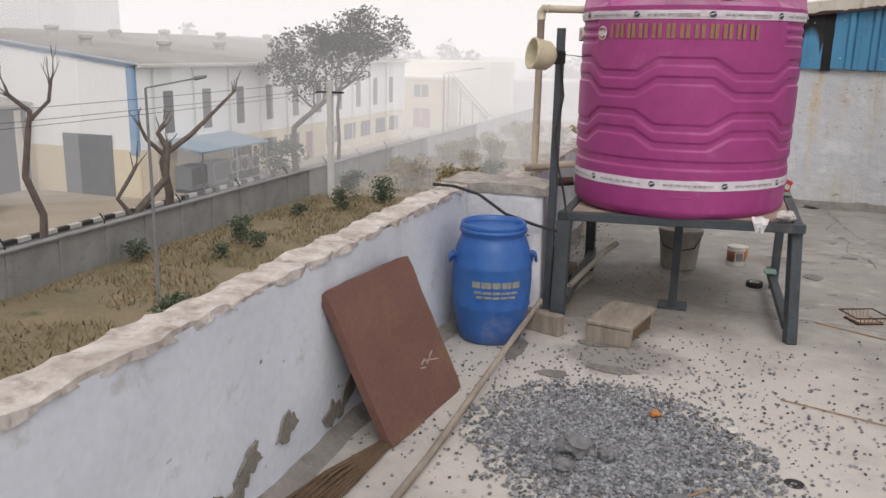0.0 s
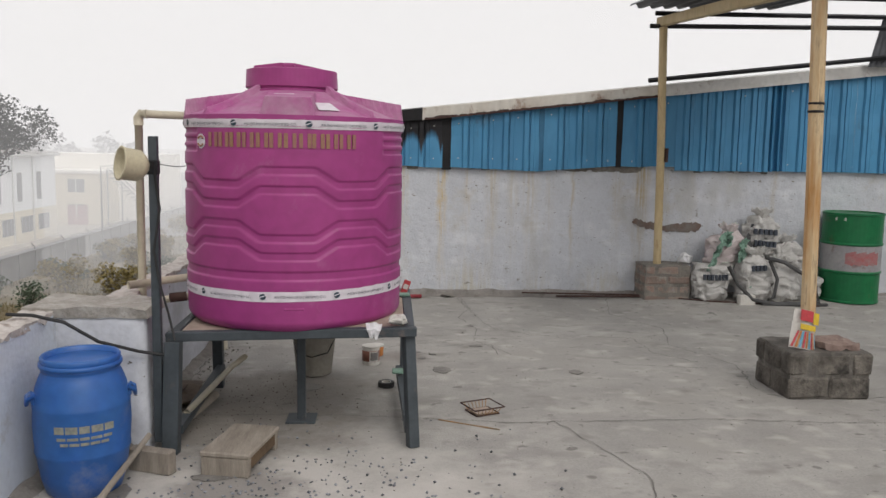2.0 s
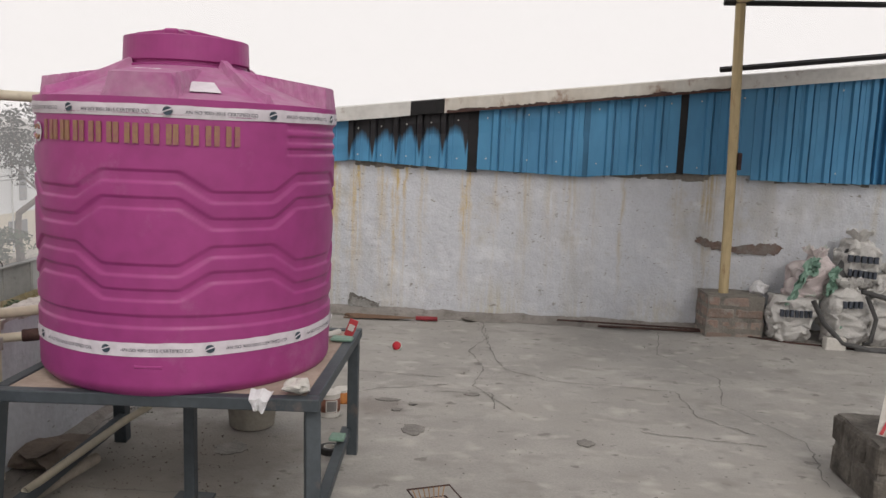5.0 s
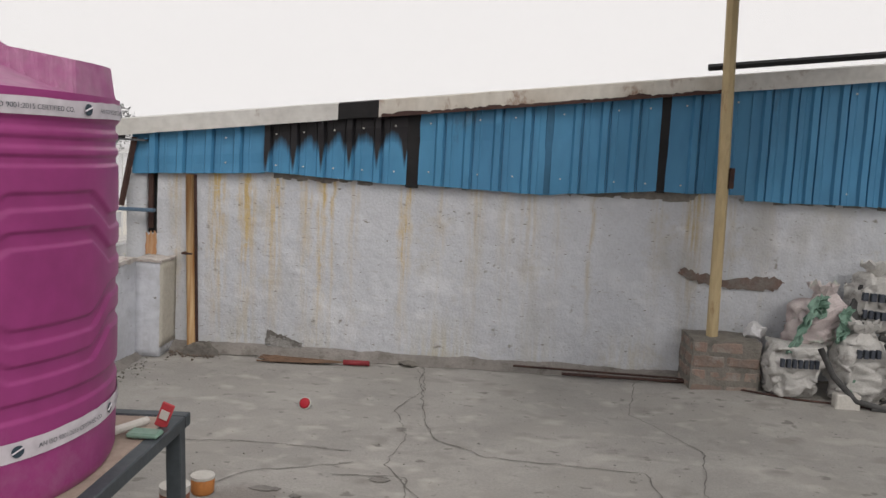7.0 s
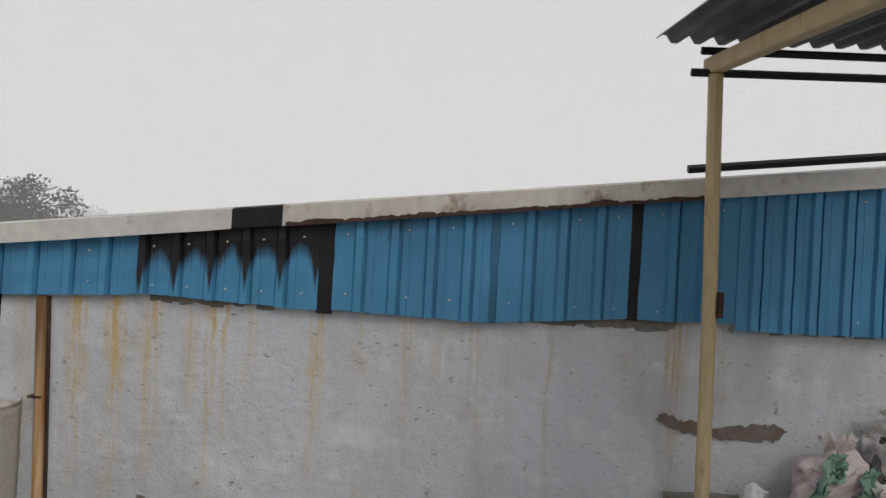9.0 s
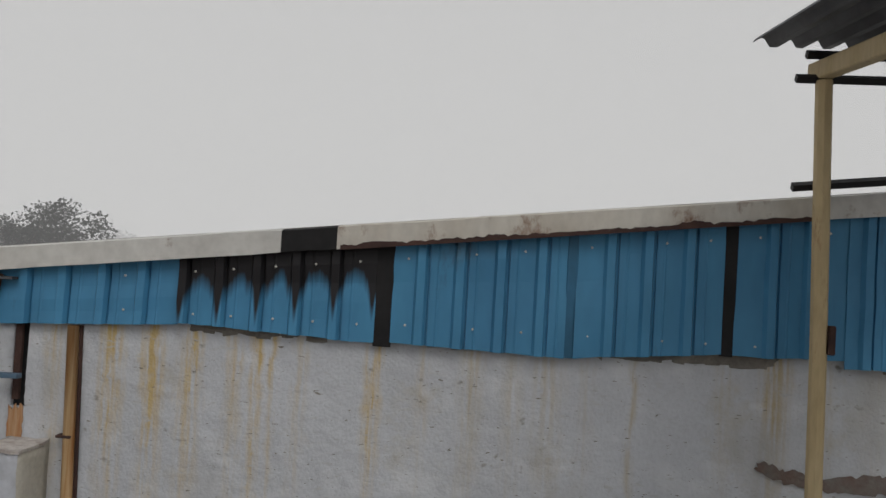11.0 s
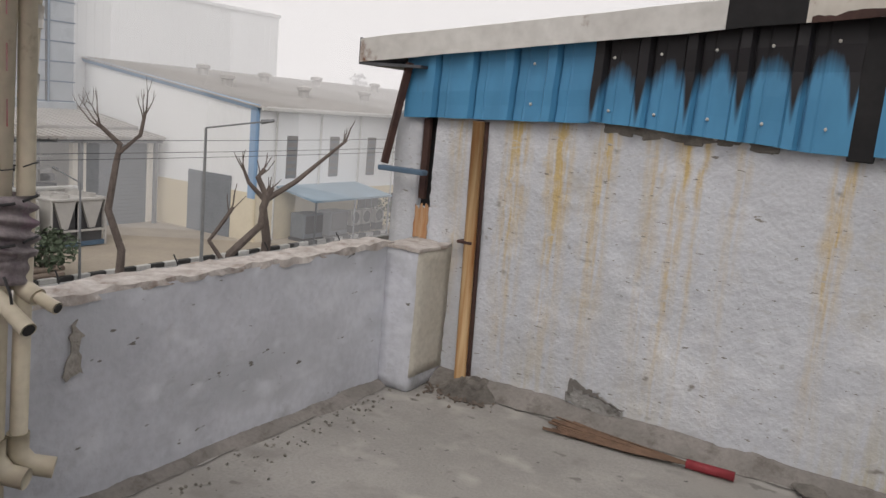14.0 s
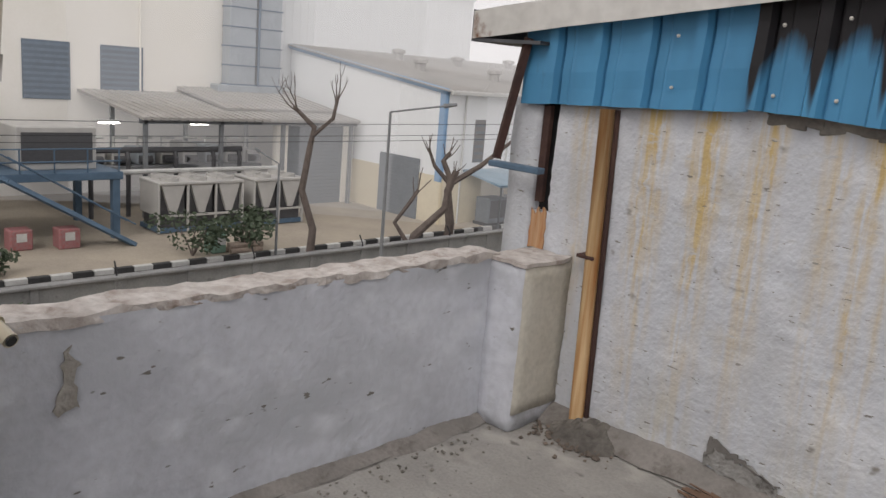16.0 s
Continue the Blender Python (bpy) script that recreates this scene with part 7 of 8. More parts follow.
street_lamp((-18.0, 23.2, G), 7.5, (1.0, 1.3, 0.3), "grey steel street lamp on the verge")
street_lamp((-22.6, 67.5, G), 7.0, (2.6, 0.4, 0.4), "grey steel street lamp beside the boundary wall")
street_lamp((-29.6, 27.0, G), 4.2, (-0.5, -0.7, 0.5), "short white yard lamp behind the kerb")
utility = thing("utility_pole", (-22.0, 44.7, G), "square concrete utility pole with a crossarm", "utility pole")
part("pole", B(-22.16, -21.84, 44.54, 44.86, G - 0.2, -0.45, 0.02), KERB_W, utility)
part("crossarm", B(-22.9, -21.1, 44.62, 44.78, -1.2, -1.1), DARK_STEEL, utility)
for k, (z0, z1) in enumerate(((-1.0, -0.45), (-1.5, -0.9), (-1.75, -1.1))):
    pts = []
    for i in range(17):
        f = i / 16
        pts.append((-30.0 + 8.0 * f, -14 + 58.7 * f, z0 + (z1 - z0) * f - 1.3 * 4 * f * (1 - f) * 0.35))
    solid("overhead_wire", T(pts, 0.011, 4), DARK_STEEL, "thin black overhead wire", "wire", group="overhead wires")


# ---- far buildings ----
def quad_sheet(bm, pts):
    bm.faces.new([bm.verts.new(p) for p in pts])
    return bm


XS, YS, YE, ZE = -31.5, 39.3, 81.0, 0.3     # near shed: east face, south gable, north end, eave
shed = thing("factory_shed", (XS - 8, 60, G), "white clad factory shed with yellow dado and blue trim", "building", kind="")
bm = bmesh.new()
box(bm, -47.0, XS, YS, YE, G + 2.9, ZE - 0.02)
part("upper_wall", bm, CLAD, shed, "white metal cladding")
bm = bmesh.new()
vs = [(-47.0, YS, ZE - 0.02), (XS, YS, ZE - 0.02), (-47.0, YS, 2.15)]
for dy in (0.0, YE - YS):
    quad_sheet(bm, [(x, y + dy, z) for x, y, z in vs])
bm.verts.ensure_lookup_table()
part("gable", bm, CLAD, shed)
part("dado", B(-46.9, XS + 0.06, YS - 0.06, YE, G, G + 2.9), DADO, shed, "cream yellow masonry base")
bm = bmesh.new()
for i in range(80):
    f0 = i / 80
    y0, y1 = YS - 0.3 + (YE - YS + 0.6) * f0, YS - 0.3 + (YE - YS + 0.6) * (f0 + 1 / 80)
    ym = y0 + (y1 - y0) * 0.85
    for a, b, dz in ((y0, ym, 0.0), (ym, y1, 0.06)):
        quad_sheet(bm, [(XS + 0.4, a, ZE + dz), (XS + 0.4, b, ZE + dz), (-47.0, b, 2.25 + dz), (-47.0, a, 2.25 + dz)])
part("roof", bm, ROOF_SHEET, shed, "grey ribbed sheet roof").modifiers.new("thick", "SOLIDIFY").thickness = 0.08
part("rake_trim", T([(XS + 0.1, YS - 0.1, ZE - 0.08), (-47.0, YS - 0.1, 2.1)], 0.17, 4), TRIM_BLUE, shed, "blue gable trim")
part("corner_trim", B(XS - 0.55, XS + 0.04, YS - 0.08, YS + 0.05, G + 2.6, ZE - 0.1), TRIM_BLUE, shed, "blue corner trim")
part("gutter", B(XS + 0.35, XS + 0.55, YS - 0.2, YE, ZE - 0.22, ZE + 0.0, 0.03), KERB_W, shed, "white eave gutter")
for k in range(10):
    y = YS + 2.4 + k * 3.9
    w = part("slit_window", B(XS - 0.05, XS + 0.03, y, y + 0.9, -3.8, -1.3), SLIT, shed, "tall narrow louvred window")
    for j in range(6):
        part("louvre", B(XS + 0.03, XS + 0.07, y + 0.05, y + 0.8, -3.75 + j * 0.41, -3.6 + j * 0.41), SHUTTER, w)
    part("downpipe", T([(XS + 0.1, y - 1.0, G), (XS + 0.1, y - 1.0, ZE - 0.1)], 0.06, 6), KERB_W, shed)
for k in range(9):
    y = YS + 9.5 + k * 3.5
    if k == 3:
        part("door", B(XS + 0.02, XS + 0.1, y, y + 1.1, G + 0.1, G + 2.3), RED_PRINT, shed, "dull red door")
        continue
    w = part("window", B(XS + 0.03, XS + 0.09, y, y + 2.2, G + 0.95, G + 2.35), GLASS_DARK, shed, "dark office window")
    for j in range(4):
        part("mullion", B(XS + 0.09, XS + 0.13, y + j * 0.72, y + j * 0.72 + 0.06, G + 0.95, G + 2.35), SHUTTER, w)
part("roller_door", B(-36.85, -33.35, YS - 0.14, YS - 0.06, G + 0.1, G + 3.7), SHUTTER, shed, "dark grey roller shutter")
for j in range(16):
    part("shutter_slat", B(-36.85, -33.35, YS - 0.17, YS - 0.14, G + 0.15 + j * 0.22, G + 0.3 + j * 0.22), SHUTTER, shed)
for x, y, z in ((-43.5, 46, 1.85), (-38.5, 43.5, 1.25), (-42.5, 51, 1.7), (-36, 48, 0.95), (-43.5, 58, 1.85), (-37, 56, 1.0), (-43.5, 66, 1.85), (-37, 65, 1.0), (-43.5, 74, 1.85), (-37, 74, 1.0)):
    part("roof_vent", lathe(bmesh.new(), (x, y, z - 0.2), [(0.35, 0.0), (0.35, 0.6), (0.5, 0.65), (0.5, 0.85), (0.1, 0.95), (0.001, 0.96)], 12), ROOF_SHEET, shed, "round roof ventilator")
# lean-to with plant beside the shed
lean = thing("lean_to", (XS + 1.5, 44, G), "open lean-to with a blue sheet roof", "shelter")
bm = bmesh.new()
quad_sheet(bm, [(XS, 41.0, G + 3.3), (XS + 3.0, 41.0, G + 2.8), (XS + 3.0, 48.5, G + 2.8), (XS, 48.5, G + 3.3)])
part("roof", bm, BLUE_ROOF, lean, "pale blue sheet roof").modifiers.new("thick", "SOLIDIFY").thickness = 0.12
for y in (41.2, 44.8, 48.3):
    part("post", T([(XS + 2.9, y, G), (XS + 2.9, y, G + 2.8)], 0.06, 6), LAMP_GREY, lean)
for y, mt, s in ((41.8, SHUTTER, 1.7), (44.2, SHUTTER, 1.7)):
    u = thing("condensing_unit", (XS + 1.2, y, G), "grey cabinet condensing unit under the lean-to", "air conditioner", group="condensing units")
    part("cabinet", B(XS + 0.5, XS + 1.6, y, y + s, G + 0.3, G + 1.75, 0.04), mt, u)
    part("grille", B(XS + 1.6, XS + 1.64, y + 0.1, y + s - 0.1, G + 0.6, G + 1.65), COIL, u)
    part("base_frame", B(XS + 0.45, XS + 1.65, y - 0.05, y + s + 0.05, G + 0.12, G + 0.3), DARK_STEEL, u)
for y in (47.0, 48.2, 49.6):
    u = thing("outdoor_unit", (XS + 1.0, y, G), "white outdoor air conditioner with round fan grille", "air conditioner", group="outdoor units")
    part("case", B(XS + 0.6, XS + 1.0, y, y + 1.0, G + 0.6, G + 1.6, 0.03), CHILLER, u)
    bm = bmesh.new()
    bmesh.ops.create_circle(bm, cap_ends=True, radius=0.38, segments=20)
    for v in bm.verts:
        v.co = Vector((XS + 1.012, y + 0.45 + v.co.x, G + 1.1 + v.co.y))
    part("fan_grille", bm, COIL, u)
    part("stand", B(XS + 0.6, XS + 1.0, y + 0.1, y + 0.9, G + 0.12, G + 0.6), DARK_STEEL, u)

# tall cream hall and clad block
hall = thing("tall_hall", (-52, 20, G), "tall cream factory hall with blue louvred windows", "building")
part("wall", B(-58, -47.05, -25, 38.2, G, 13.5), CREAM, hall)
part("roof", B(-58.2, -46.9, -25.2, 38.4, 13.5, 13.8), ROOF_SHEET, hall)
for y0 in (26.25, 22.0, 17.7, 13.4, 9.0, 4.5):
    w = part("window", B(-47.06, -47.0, y0, y0 + 2.55, -2.0, 1.2), GLASS_BLUE, hall, "dark blue louvred window")
    for j in range(10):
        part("louvre", B(-47.0, -46.95, y0 + 0.04, y0 + 2.5, -1.95 + j * 0.32, -1.8 + j * 0.32), STEEL_BLUE, w)
for y in (28.6, 18.5, 7.0):
    part("downpipe", T([(-46.95, y, G), (-46.95, y, 13.4)], 0.06, 6), CREAM, hall)
block = thing("clad_block", (-52, 48, G), "tall white clad factory block behind the shed", "building")
bm = bmesh.new()
for k in range(60):
    y0 = 38.4 + k * 0.31
    box(bm, -56, -47.02 + (0.015 if k % 2 else 0.0), y0, y0 + 0.31, G, 7.0)
part("wall", bm, CLAD, block)
part("parapet_cap", B(-56.1, -46.9, 38.3, 57.1, 7.0, 7.25), CLAD, block)
duct = thing("air_duct", (-46.3, 36, -1.1), "paired galvanised air ducts rising up the hall wall", "duct")
for y0, y1 in ((34.0, 35.9), (36.2, 37.8)):
    bm = bmesh.new()
    for k in range(12):
        box(bm, -46.95, -46.0, y0, y1, -0.6 + k * 1.2, 0.56 + k * 1.2, 0.03)
    part("duct_run", bm, DUCT, duct)
    for k in range(13):
        part("flange", B(-46.98, -45.94, y0 - 0.06, y1 + 0.06, -0.66 + k * 1.2, -0.58 + k * 1.2), STEEL_BLUE, duct)
part("plenum", B(-46.95, -45.9, 33.2, 38.0, -1.6, -0.66, 0.05), DUCT, duct)
part("support", T([(-45.9, 36.05, -0.7), (-45.9, 36.05, 13)], 0.08, 6), STEEL_BLUE, duct)

# plant canopy
canopy = thing("plant_canopy", (-43, 30, G), "long grey sheet canopy on steel posts over machinery", "shelter")


def slope_roof(name, x0, x1, y0, y1, z0, z1, t=0.15):
    bm = bmesh.new()
    n = max(4, int((y1 - y0) / 0.5))
    for i in range(n):
        a, b = y0 + (y1 - y0) * i / n, y0 + (y1 - y0) * (i + 1) / n
        m_ = a + (b - a) * 0.8
        quad_sheet(bm, [(x1, a, z1), (x1, m_, z1), (x0, m_, z0), (x0, a, z0)])
        quad_sheet(bm, [(x1, m_, z1 + 0.05), (x1, b, z1 + 0.05), (x0, b, z0 + 0.05), (x0, m_, z0 + 0.05)])
    ob = part(name, bm, ROOF_SHEET, canopy)
    ob.modifiers.new("thick", "SOLIDIFY").thickness = t


slope_roof("roof", -47, -38.6, 24.9, 38.9, -1.35, -2.15)
slope_roof("roof", -47, -41.0, 31.0, 38.8, -0.95, -1.75)
slope_roof("roof", -47, -40.0, 6.0, 18.4, -0.5, -1.0)
for y in (25.2, 29.5, 33.5, 38.5):
    for x in (-39.0, -43.0):
        part("post", B(x - 0.1, x + 0.1, y - 0.1, y + 0.1, G, -2.2 + (0.35 if x < -40 else 0)), LAMP_GREY, canopy)
for y in (8, 13, 18):
    part("post", B(-40.4, -40.2, y - 0.1, y + 0.1, G, -1.1), LAMP_GREY, canopy)
part("fascia_beam", B(-39.1, -38.9, 24.9, 38.9, -2.5, -2.25), LAMP_GREY, canopy)
part("end_wall", B(-46.9, -39.6, 38.4, 39.2, G, -2.2), CREAM, canopy)
part("side_wall", B(-39.9, -39.5, 33.4, 34.2, G, -2.4), CREAM, canopy)
part("roller_door", B(-39.8, -39.7, 34.2, 38.4, G, -2.6), SHUTTER, canopy, "grey roller shutter")
for j in range(22):
    part("shutter_slat", B(-39.7, -39.66, 34.2, 38.4, G + 0.1 + j * 0.22, G + 0.26 + j * 0.22), SHUTTER, canopy)
part("back_floor", B(-46.9, -41, 21.5, 33.4, -5.2, -5.0), LAMP_GREY, canopy, "steel service floor")
part("long_pipe", T([(-38.6, 21.0, -4.9), (-38.6, 33.0, -4.9)], 0.14, 8), KERB_W, canopy, "long pale insulated pipe")
part("long_pipe", T([(-39.4, 22.0, -3.9), (-39.4, 31.0, -3.9)], 0.16, 8), COIL, canopy, "dark header pipe")
for y in (22.5, 24.4, 27.0, 29.2, 30.8):
    part("drop_pipe", T([(-39.4, y, -3.9), (-39.2, y, -4.3), (-39.2, y, G + 0.2)], 0.12, 8), COIL, canopy)
r_ = random.Random(31)
for k in range(9):
    y = 21.9 + k * 1.35
    u = thing("pump_unit", (-42.5, y, -5.0), "pale boxed pump unit on the service floor", "machine", group="machines under the canopy")
    h = r_.uniform(0.7, 1.4)
    part("case", B(-43.3, -41.6, y, y + r_.uniform(0.8, 1.15), -5.0, -5.0 + h, 0.06), CHILLER if k % 3 else DUCT, u)
    part("motor", T([(-41.5, y + 0.1, -4.7), (-41.5, y + 0.8, -4.7)], 0.22, 10), COIL, u)
    part("pipe", T([(-42.4, y + 0.4, -5.0 + h), (-42.4, y + 0.4, -3.6), (-42.4, y + 1.2, -3.6)], 0.08, 6), KERB_W, u)
for y in (24.6, 29.8):
    lampo = thing("tube_light", (-42.0, y, -2.75), "lit white tube light under the canopy", "lamp", group="tube lights")
    part("housing", B(-42.1, -41.9, y - 0.6, y + 0.6, -2.72, -2.62), KERB_W, lampo)
    GLOW = bpy.data.materials.new("tube_glow")
    GLOW.use_nodes = True
    GLOW.node_tree.nodes["Principled BSDF"].inputs["Emission Color"].default_value = (1, 0.97, 0.88, 1)
    GLOW.node_tree.nodes["Principled BSDF"].inputs["Emission Strength"].default_value = 12
    part("tube", T([(-42.0, y - 0.55, -2.78), (-42.0, y + 0.55, -2.78)], 0.05, 8), GLOW, lampo)


def chiller(y0, n, label):
    u = thing("air_chiller", (-36, y0, G), label, "chiller", group="air-cooled chillers")
    L = 1.5 * n
    z0 = G + 0.12
    part("base_frame", B(-37.0, -35.0, y0, y0 + L, z0 + 0.05, z0 + 0.28), STEEL_BLUE, u)
    part("lower_box", B(-36.9, -35.1, y0 + 0.15, y0 + L - 0.15, z0 + 0.28, z0 + 0.85), COIL, u)
    part("top_deck", B(-37.05, -34.95, y0 - 0.05, y0 + L + 0.05, z0 + 2.35, z0 + 2.5, 0.03), CHILLER, u)
    part("end_panel", B(-37.0, -35.0, y0, y0 + 0.06, z0 + 0.85, z0 + 2.35), CHILLER, u)
    part("end_panel", B(-37.0, -35.0, y0 + L - 0.06, y0 + L, z0 + 0.85, z0 + 2.35), CHILLER, u)
    part("deck_rail", B(-35.06, -34.96, y0, y0 + L, z0 + 0.8, z0 + 0.9), CHILLER, u)
    for k in range(n):
        y = y0 + k * 1.5
        part("upright", B(-35.08, -34.97, y - 0.05, y + 0.05, z0 + 0.05, z0 + 2.35), CHILLER, u)
        part("dark_bay", B(-36.9, -35.2, y + 0.1, y + 1.4, z0 + 0.9, z0 + 2.33), COIL, u)
        bm = bmesh.new()
        pr = [(y + 0.15, z0 + 2.33), (y + 1.35, z0 + 2.33), (y + 0.9, z0 + 0.95), (y + 0.6, z0 + 0.95)]
        f = bm.faces.new([bm.verts.new((-35.02, a, b)) for a, b in pr])
        g_ = bmesh.ops.extrude_face_region(bm, geom=[f])
        for v in g_["geom"]:
            if isinstance(v, bmesh.types.BMVert):
                v.co.x -= 0.17
        bmesh.ops.recalc_face_normals(bm, faces=bm.faces[:])
        part("coil_panel", bm, CHILLER, u, "pale V-shaped coil panel")
        for x in (-36.5, -35.5):
            part("fan_ring", lathe(bmesh.new(), (x, y + 0.75, z0 + 2.5), [(0.44, 0.0), (0.44, 0.16), (0.4, 0.16), (0.4, 0.04), (0.001, 0.04)], 18), CHILLER, u)
    part("upright", B(-35.08, -34.97, y0 + L - 0.05, y0 + L + 0.05, z0 + 0.05, z0 + 2.35), CHILLER, u)


chiller(24.0, 3, "pale air-cooled chiller with three V coils in the yard")
chiller(29.2, 2, "smaller pale air-cooled chiller with V coils in the yard")

# steel platform with stair
plat = thing("steel_platform", (-37, 16, G), "blue-grey steel platform with handrails and a stair", "platform")
PZ = G + 3.2
part("deck", B(-40.0, -35.0, 8.0, 20.8, PZ - 0.35, PZ, 0.02), STEEL_BLUE, plat)
for y in (9, 14.7, 20.5):
    for x in (-35.2, -39.6):
        part("column", B(x - 0.16, x + 0.16, y - 0.16, y + 0.16, G, PZ - 0.35), STEEL_BLUE, plat)
plat.location.y += 1.5
for z in (0.5, 1.05):
    part("handrail", T([(-35.0, 8.0, PZ + z), (-35.0, 20.7, PZ + z)], 0.035, 5), STEEL_BLUE, plat)
for k in range(10):
    part("rail_post", T([(-35.0, 8.0 + k * 1.4, PZ), (-35.0, 8.0 + k * 1.4, PZ + 1.05)], 0.035, 5), STEEL_BLUE, plat)
for x in (-34.8, -33.9):
    part("stringer", T([(x, 15.6, PZ - 0.1), (x + 0.6, 20.6, G + 0.15)], 0.13, 4), STEEL_BLUE, plat)
    part("stair_rail", T([(x, 15.6, PZ + 0.9), (x + 0.6, 20.6, G + 1.1)], 0.035, 5), STEEL_BLUE, plat)
for k in range(14):
    f = (k + 0.5) / 14
    part("tread", B(-34.8 + 0.6 * f, -33.9 + 0.6 * f, 15.6 + 5 * f - 0.14, 15.6 + 5 * f + 0.14, PZ - 0.1 + (G + 0.2 - PZ) * f, PZ - 0.05 + (G + 0.2 - PZ) * f), STEEL_BLUE, plat)
for y0, y1, h in ((16.6, 20.0, 1.9), (11.5, 15.0, 2.1)):
    u = thing("platform_cabinet", (-37, y0, PZ), "pale equipment cabinet on the steel platform", "machine", group="platform cabinets")
    u.location.y += 1.5
    part("case", B(-39, -36, y0, y1, PZ, PZ + h, 0.05), CHILLER, u)
    part("louvre_panel", B(-35.99, -35.95, y0 + 0.2, y1 - 0.2, PZ + 0.3, PZ + h - 0.25), COIL, u)
for x, y, s, mt, lab in ((-34.6, 17.2, 0.9, RED_PRINT, "dull red fire cabinet in the yard"), (-34.2, 19.0, 0.9, RED_PRINT, "dull red hose box with a white sign"), (-30.9, 24.3, 0.7, GREEN_FILM, "green waste bin near the kerb")):
    u = thing("yard_box", (x, y, G), lab, "box")
    part("case", B(x - 0.4, x + 0.4, y, y + s, G + 0.12, G + 1.0, 0.05), mt, u)
    part("sign", B(x + 0.4, x + 0.43, y + 0.25, y + 0.65, G + 0.5, G + 0.85), KERB_W, u)
u = thing("log_stack", (-30.4, 25.9, G), "short stack of brown timber logs behind the kerb", "logs")
for k in range(5):
    x, z = -30.65 + 0.24 * (k % 3) + (0.12 if k > 2 else 0), G + 0.24 + (0.21 if k > 2 else 0)
    part("log", T([(x, 25.0 + 0.1 * (k % 2), z), (x + 0.02, 26.8 - 0.1 * (k % 3), z)], 0.12, 8), PLY, u)

# yellow office building beyond the shed
office = thing("office_building", (-33, 95, G), "cream yellow two-storey office with an outside steel stair", "building")
part("wall", B(-46, -30.5, 90, 104, G, G + 5.6), DADO, office)
part("upper_wall", B(-44, -26.5, 96, 108, G, G + 7.6), CREAM, office)
part("roof", B(-46.2, -30.3, 89.8, 104.2, G + 5.6, G + 5.9), CREAM, office)
for x, z in ((-40.5, 1.0), (-37.5, 1.0), (-33.8, 3.6), (-33.8, 0.9), (-40.5, 3.4), (-37.5, 3.4)):
    w = part("window", B(x, x + 1.7, 89.93, 89.99, G + z, G + z + 1.4), GLASS_DARK, office)
    part("mullion", B(x + 0.8, x + 0.9, 89.88, 89.93, G + z, G + z + 1.4), KERB_W, w)
part("door", B(-33.9, -31.8, 89.9, 89.97, G, G + 2.2), RED_PRINT, office, "dull red door")
for k in range(14):
    part("tread", B(-29.8 + 0.35 * k, -29.4 + 0.35 * k, 91, 92.4, G + 5.0 - k * 0.33, G + 5.08 - k * 0.33), LAMP_GREY, office)
part("stair_rail", T([(-30, 91, G + 6.2), (-25, 91, G + 1.2)], 0.06, 5), LAMP_GREY, office)
part("stair_rail", T([(-30, 92.4, G + 6.2), (-25, 92.4, G + 1.2)], 0.06, 5), LAMP_GREY, office)
for k in range(4):
    part("stair_post", T([(-30 + k * 1.5, 91, G), (-30 + k * 1.5, 91, G + 6.0 - k * 1.4)], 0.07, 5), LAMP_GREY, office)
low = thing("low_building", (-20, 120, G), "long low pale building far along the road", "building")
part("wall", B(-40, -5, 118, 130, G, G + 4.5), BOUND, low)
part("roof", B(-40.5, -4.5, 117.5, 130.5, G + 4.5, G + 4.9), ROOF_SHEET, low)
for k in range(8):
    part("window", B(-38 + k * 4, -36 + k * 4, 117.9, 117.97, G + 1.2, G + 2.8), GLASS_DARK, low)
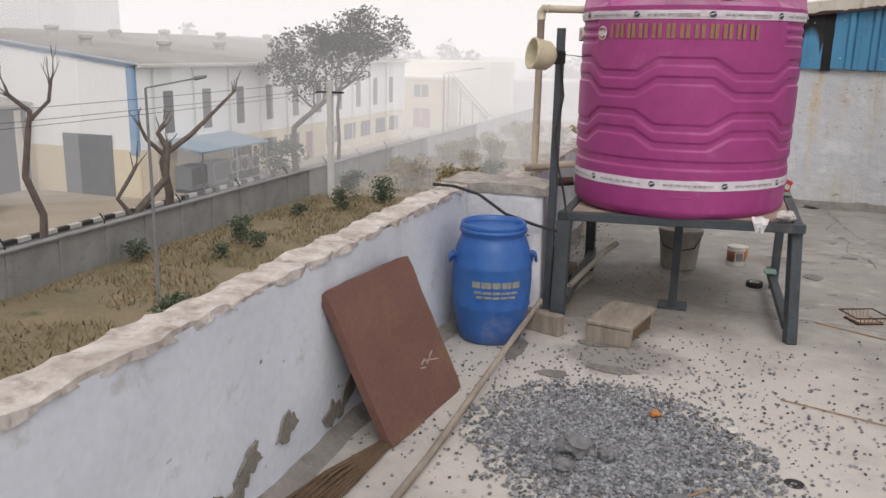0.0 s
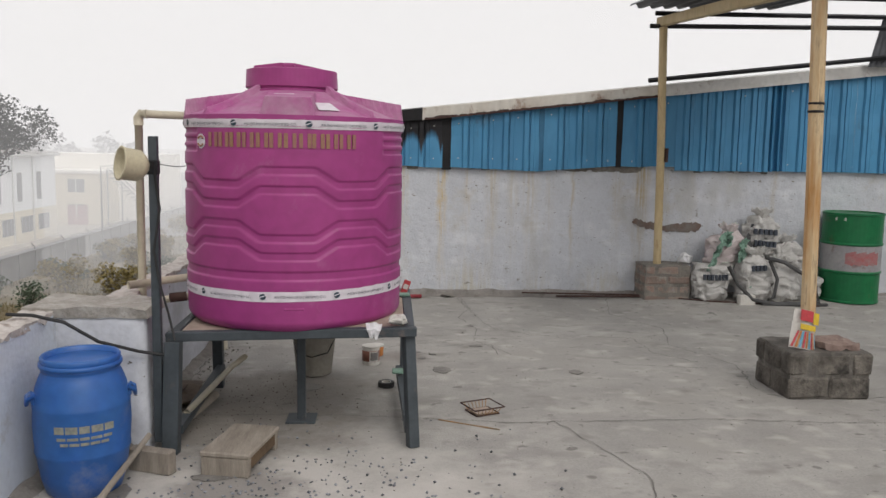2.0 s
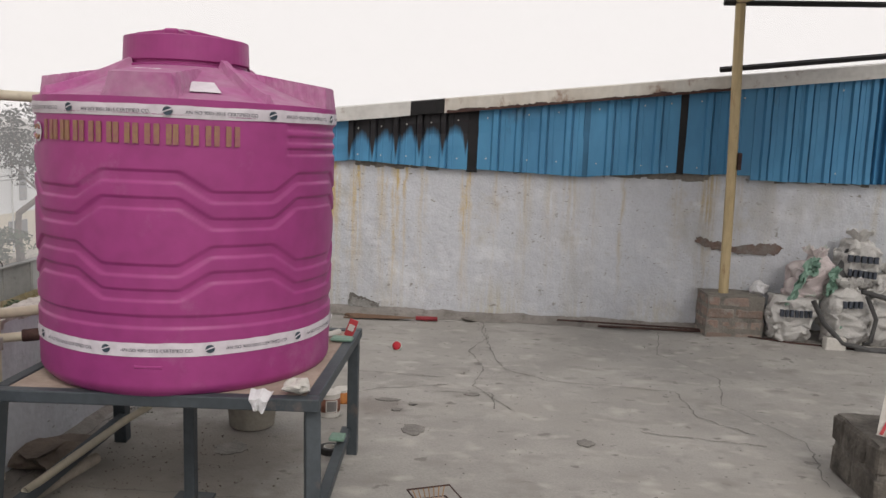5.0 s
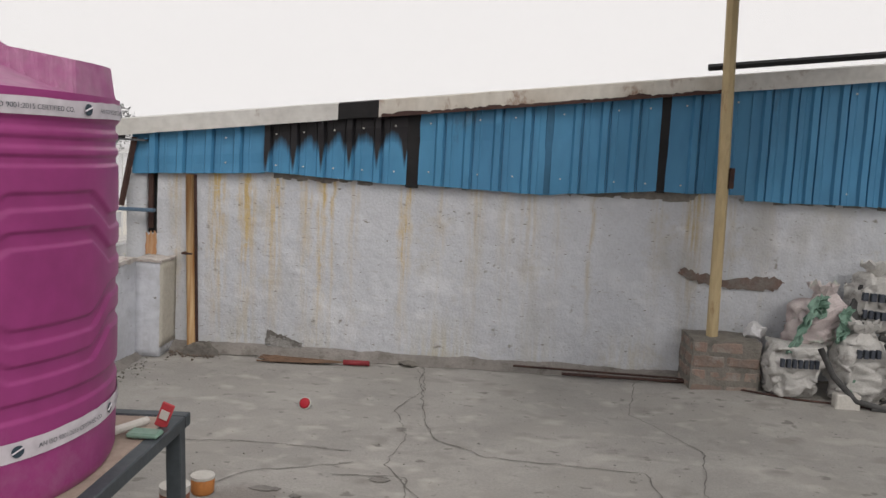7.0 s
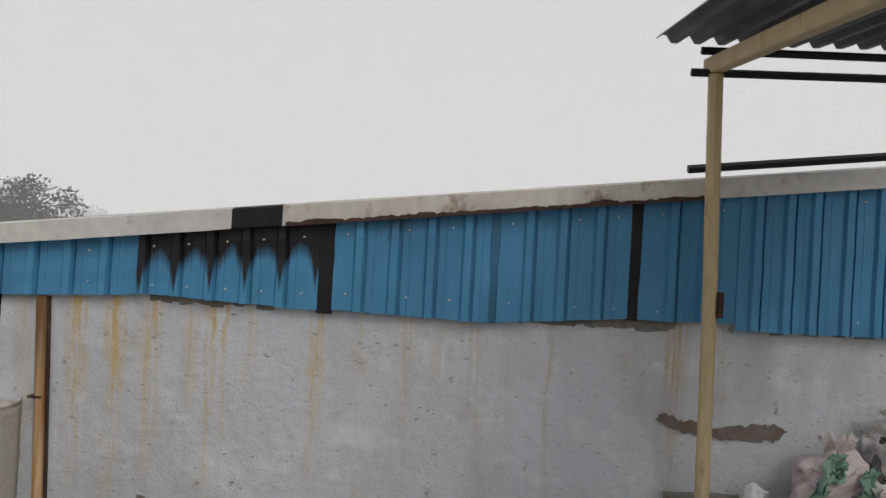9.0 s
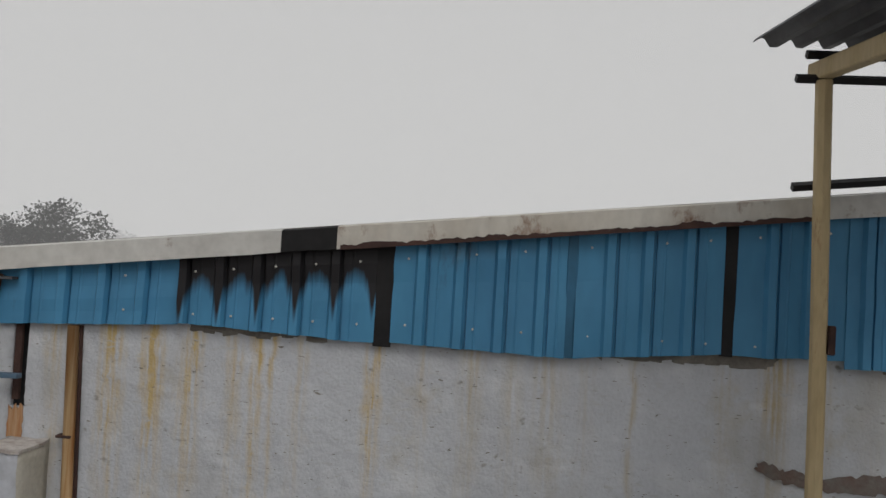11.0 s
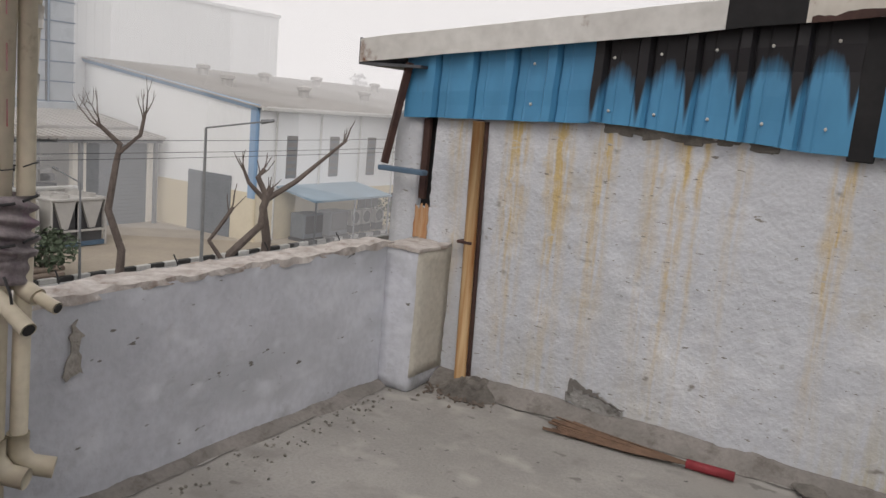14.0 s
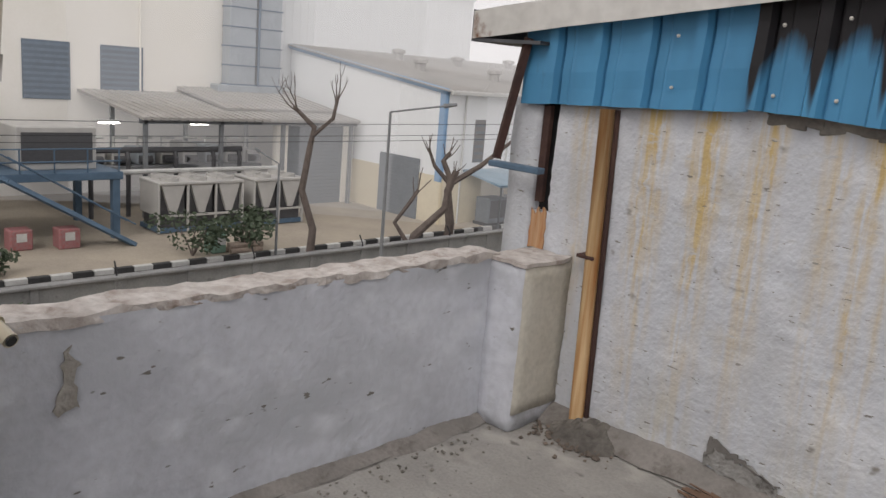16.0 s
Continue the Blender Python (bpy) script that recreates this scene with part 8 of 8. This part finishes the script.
# far belt of trees
r_ = random.Random(9)
V, F = [], []
for k in range(60):
    a = radians(r_.uniform(-75, 25))
    d = r_.uniform(130, 175)
    h = r_.uniform(3, 7)
    for j in range(5):
        scatter_leaves(V, F, (d * math.sin(a) + r_.uniform(-4, 4), d * math.cos(a) + r_.uniform(-4, 4), G + h + r_.uniform(-2, 2.5)), r_.uniform(1.8, 3.6), 110, 0.5, r_, 0.85)
me = bpy.data.meshes.new("far_woods")
me.from_pydata(V, [], F)
me.materials.append(LEAF)
tagged(new("far_woods", me), "far belt of hazy grey-green trees", "trees", kind="stuff")
for x, y, h in ((-60, 105, 9.5), (-52, 112, 9.0), (-70, 95, 10)):
    ob = thing("far_tree", (x, y, G), "broad hazy tree behind the factory roofs", "tree")
    part("trunk", T([(x, y, G), (x + 0.3, y, G + 3), (x, y, G + h * 0.7)], [0.5, 0.4, 0.2], 7), BARK, ob)
    leaf_part("crown", ob, [(Vector((x + r_.gauss(0, 2.4), y + r_.gauss(0, 2.4), G + h * 0.8 + r_.gauss(0, 1.2))), r_.uniform(1.2, 2.2)) for _ in range(16)], 60, 0.35, LEAF, int(x + 500), 0.8)


# ---- distance haze painted by plain glowing translucent backdrops, all beyond fifty metres ----
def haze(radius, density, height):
    m = bpy.data.materials.new("haze_glow")
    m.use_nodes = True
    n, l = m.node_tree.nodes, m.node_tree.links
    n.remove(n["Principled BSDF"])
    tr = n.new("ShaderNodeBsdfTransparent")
    # self-lit pale grey imitates the light scattered by hazy air
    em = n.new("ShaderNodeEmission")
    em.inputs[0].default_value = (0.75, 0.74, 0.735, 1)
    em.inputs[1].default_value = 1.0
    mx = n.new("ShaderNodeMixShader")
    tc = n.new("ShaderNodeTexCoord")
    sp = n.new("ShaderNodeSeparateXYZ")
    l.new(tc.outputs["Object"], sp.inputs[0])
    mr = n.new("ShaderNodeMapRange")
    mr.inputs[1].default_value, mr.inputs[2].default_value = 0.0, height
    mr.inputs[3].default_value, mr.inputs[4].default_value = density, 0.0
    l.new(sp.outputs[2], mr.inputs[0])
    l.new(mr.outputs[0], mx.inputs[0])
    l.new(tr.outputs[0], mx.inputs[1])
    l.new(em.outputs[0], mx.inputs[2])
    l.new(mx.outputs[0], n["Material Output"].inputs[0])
    bm = bmesh.new()
    prev = None
    for k in range(49):
        a = radians(-110 + 165 * k / 48)
        p = (radius * math.sin(a), radius * math.cos(a))
        cur = [bm.verts.new((p[0], p[1], z)) for z in (G - 0.05, 0.0, height)]
        if prev:
            for j in range(2):
                bm.faces.new((prev[j], cur[j], cur[j + 1], prev[j + 1]))
        prev = cur
    return solid("backdrop", bm, m, "glowing translucent shell painting pale distance haze", "backdrop", "structure")


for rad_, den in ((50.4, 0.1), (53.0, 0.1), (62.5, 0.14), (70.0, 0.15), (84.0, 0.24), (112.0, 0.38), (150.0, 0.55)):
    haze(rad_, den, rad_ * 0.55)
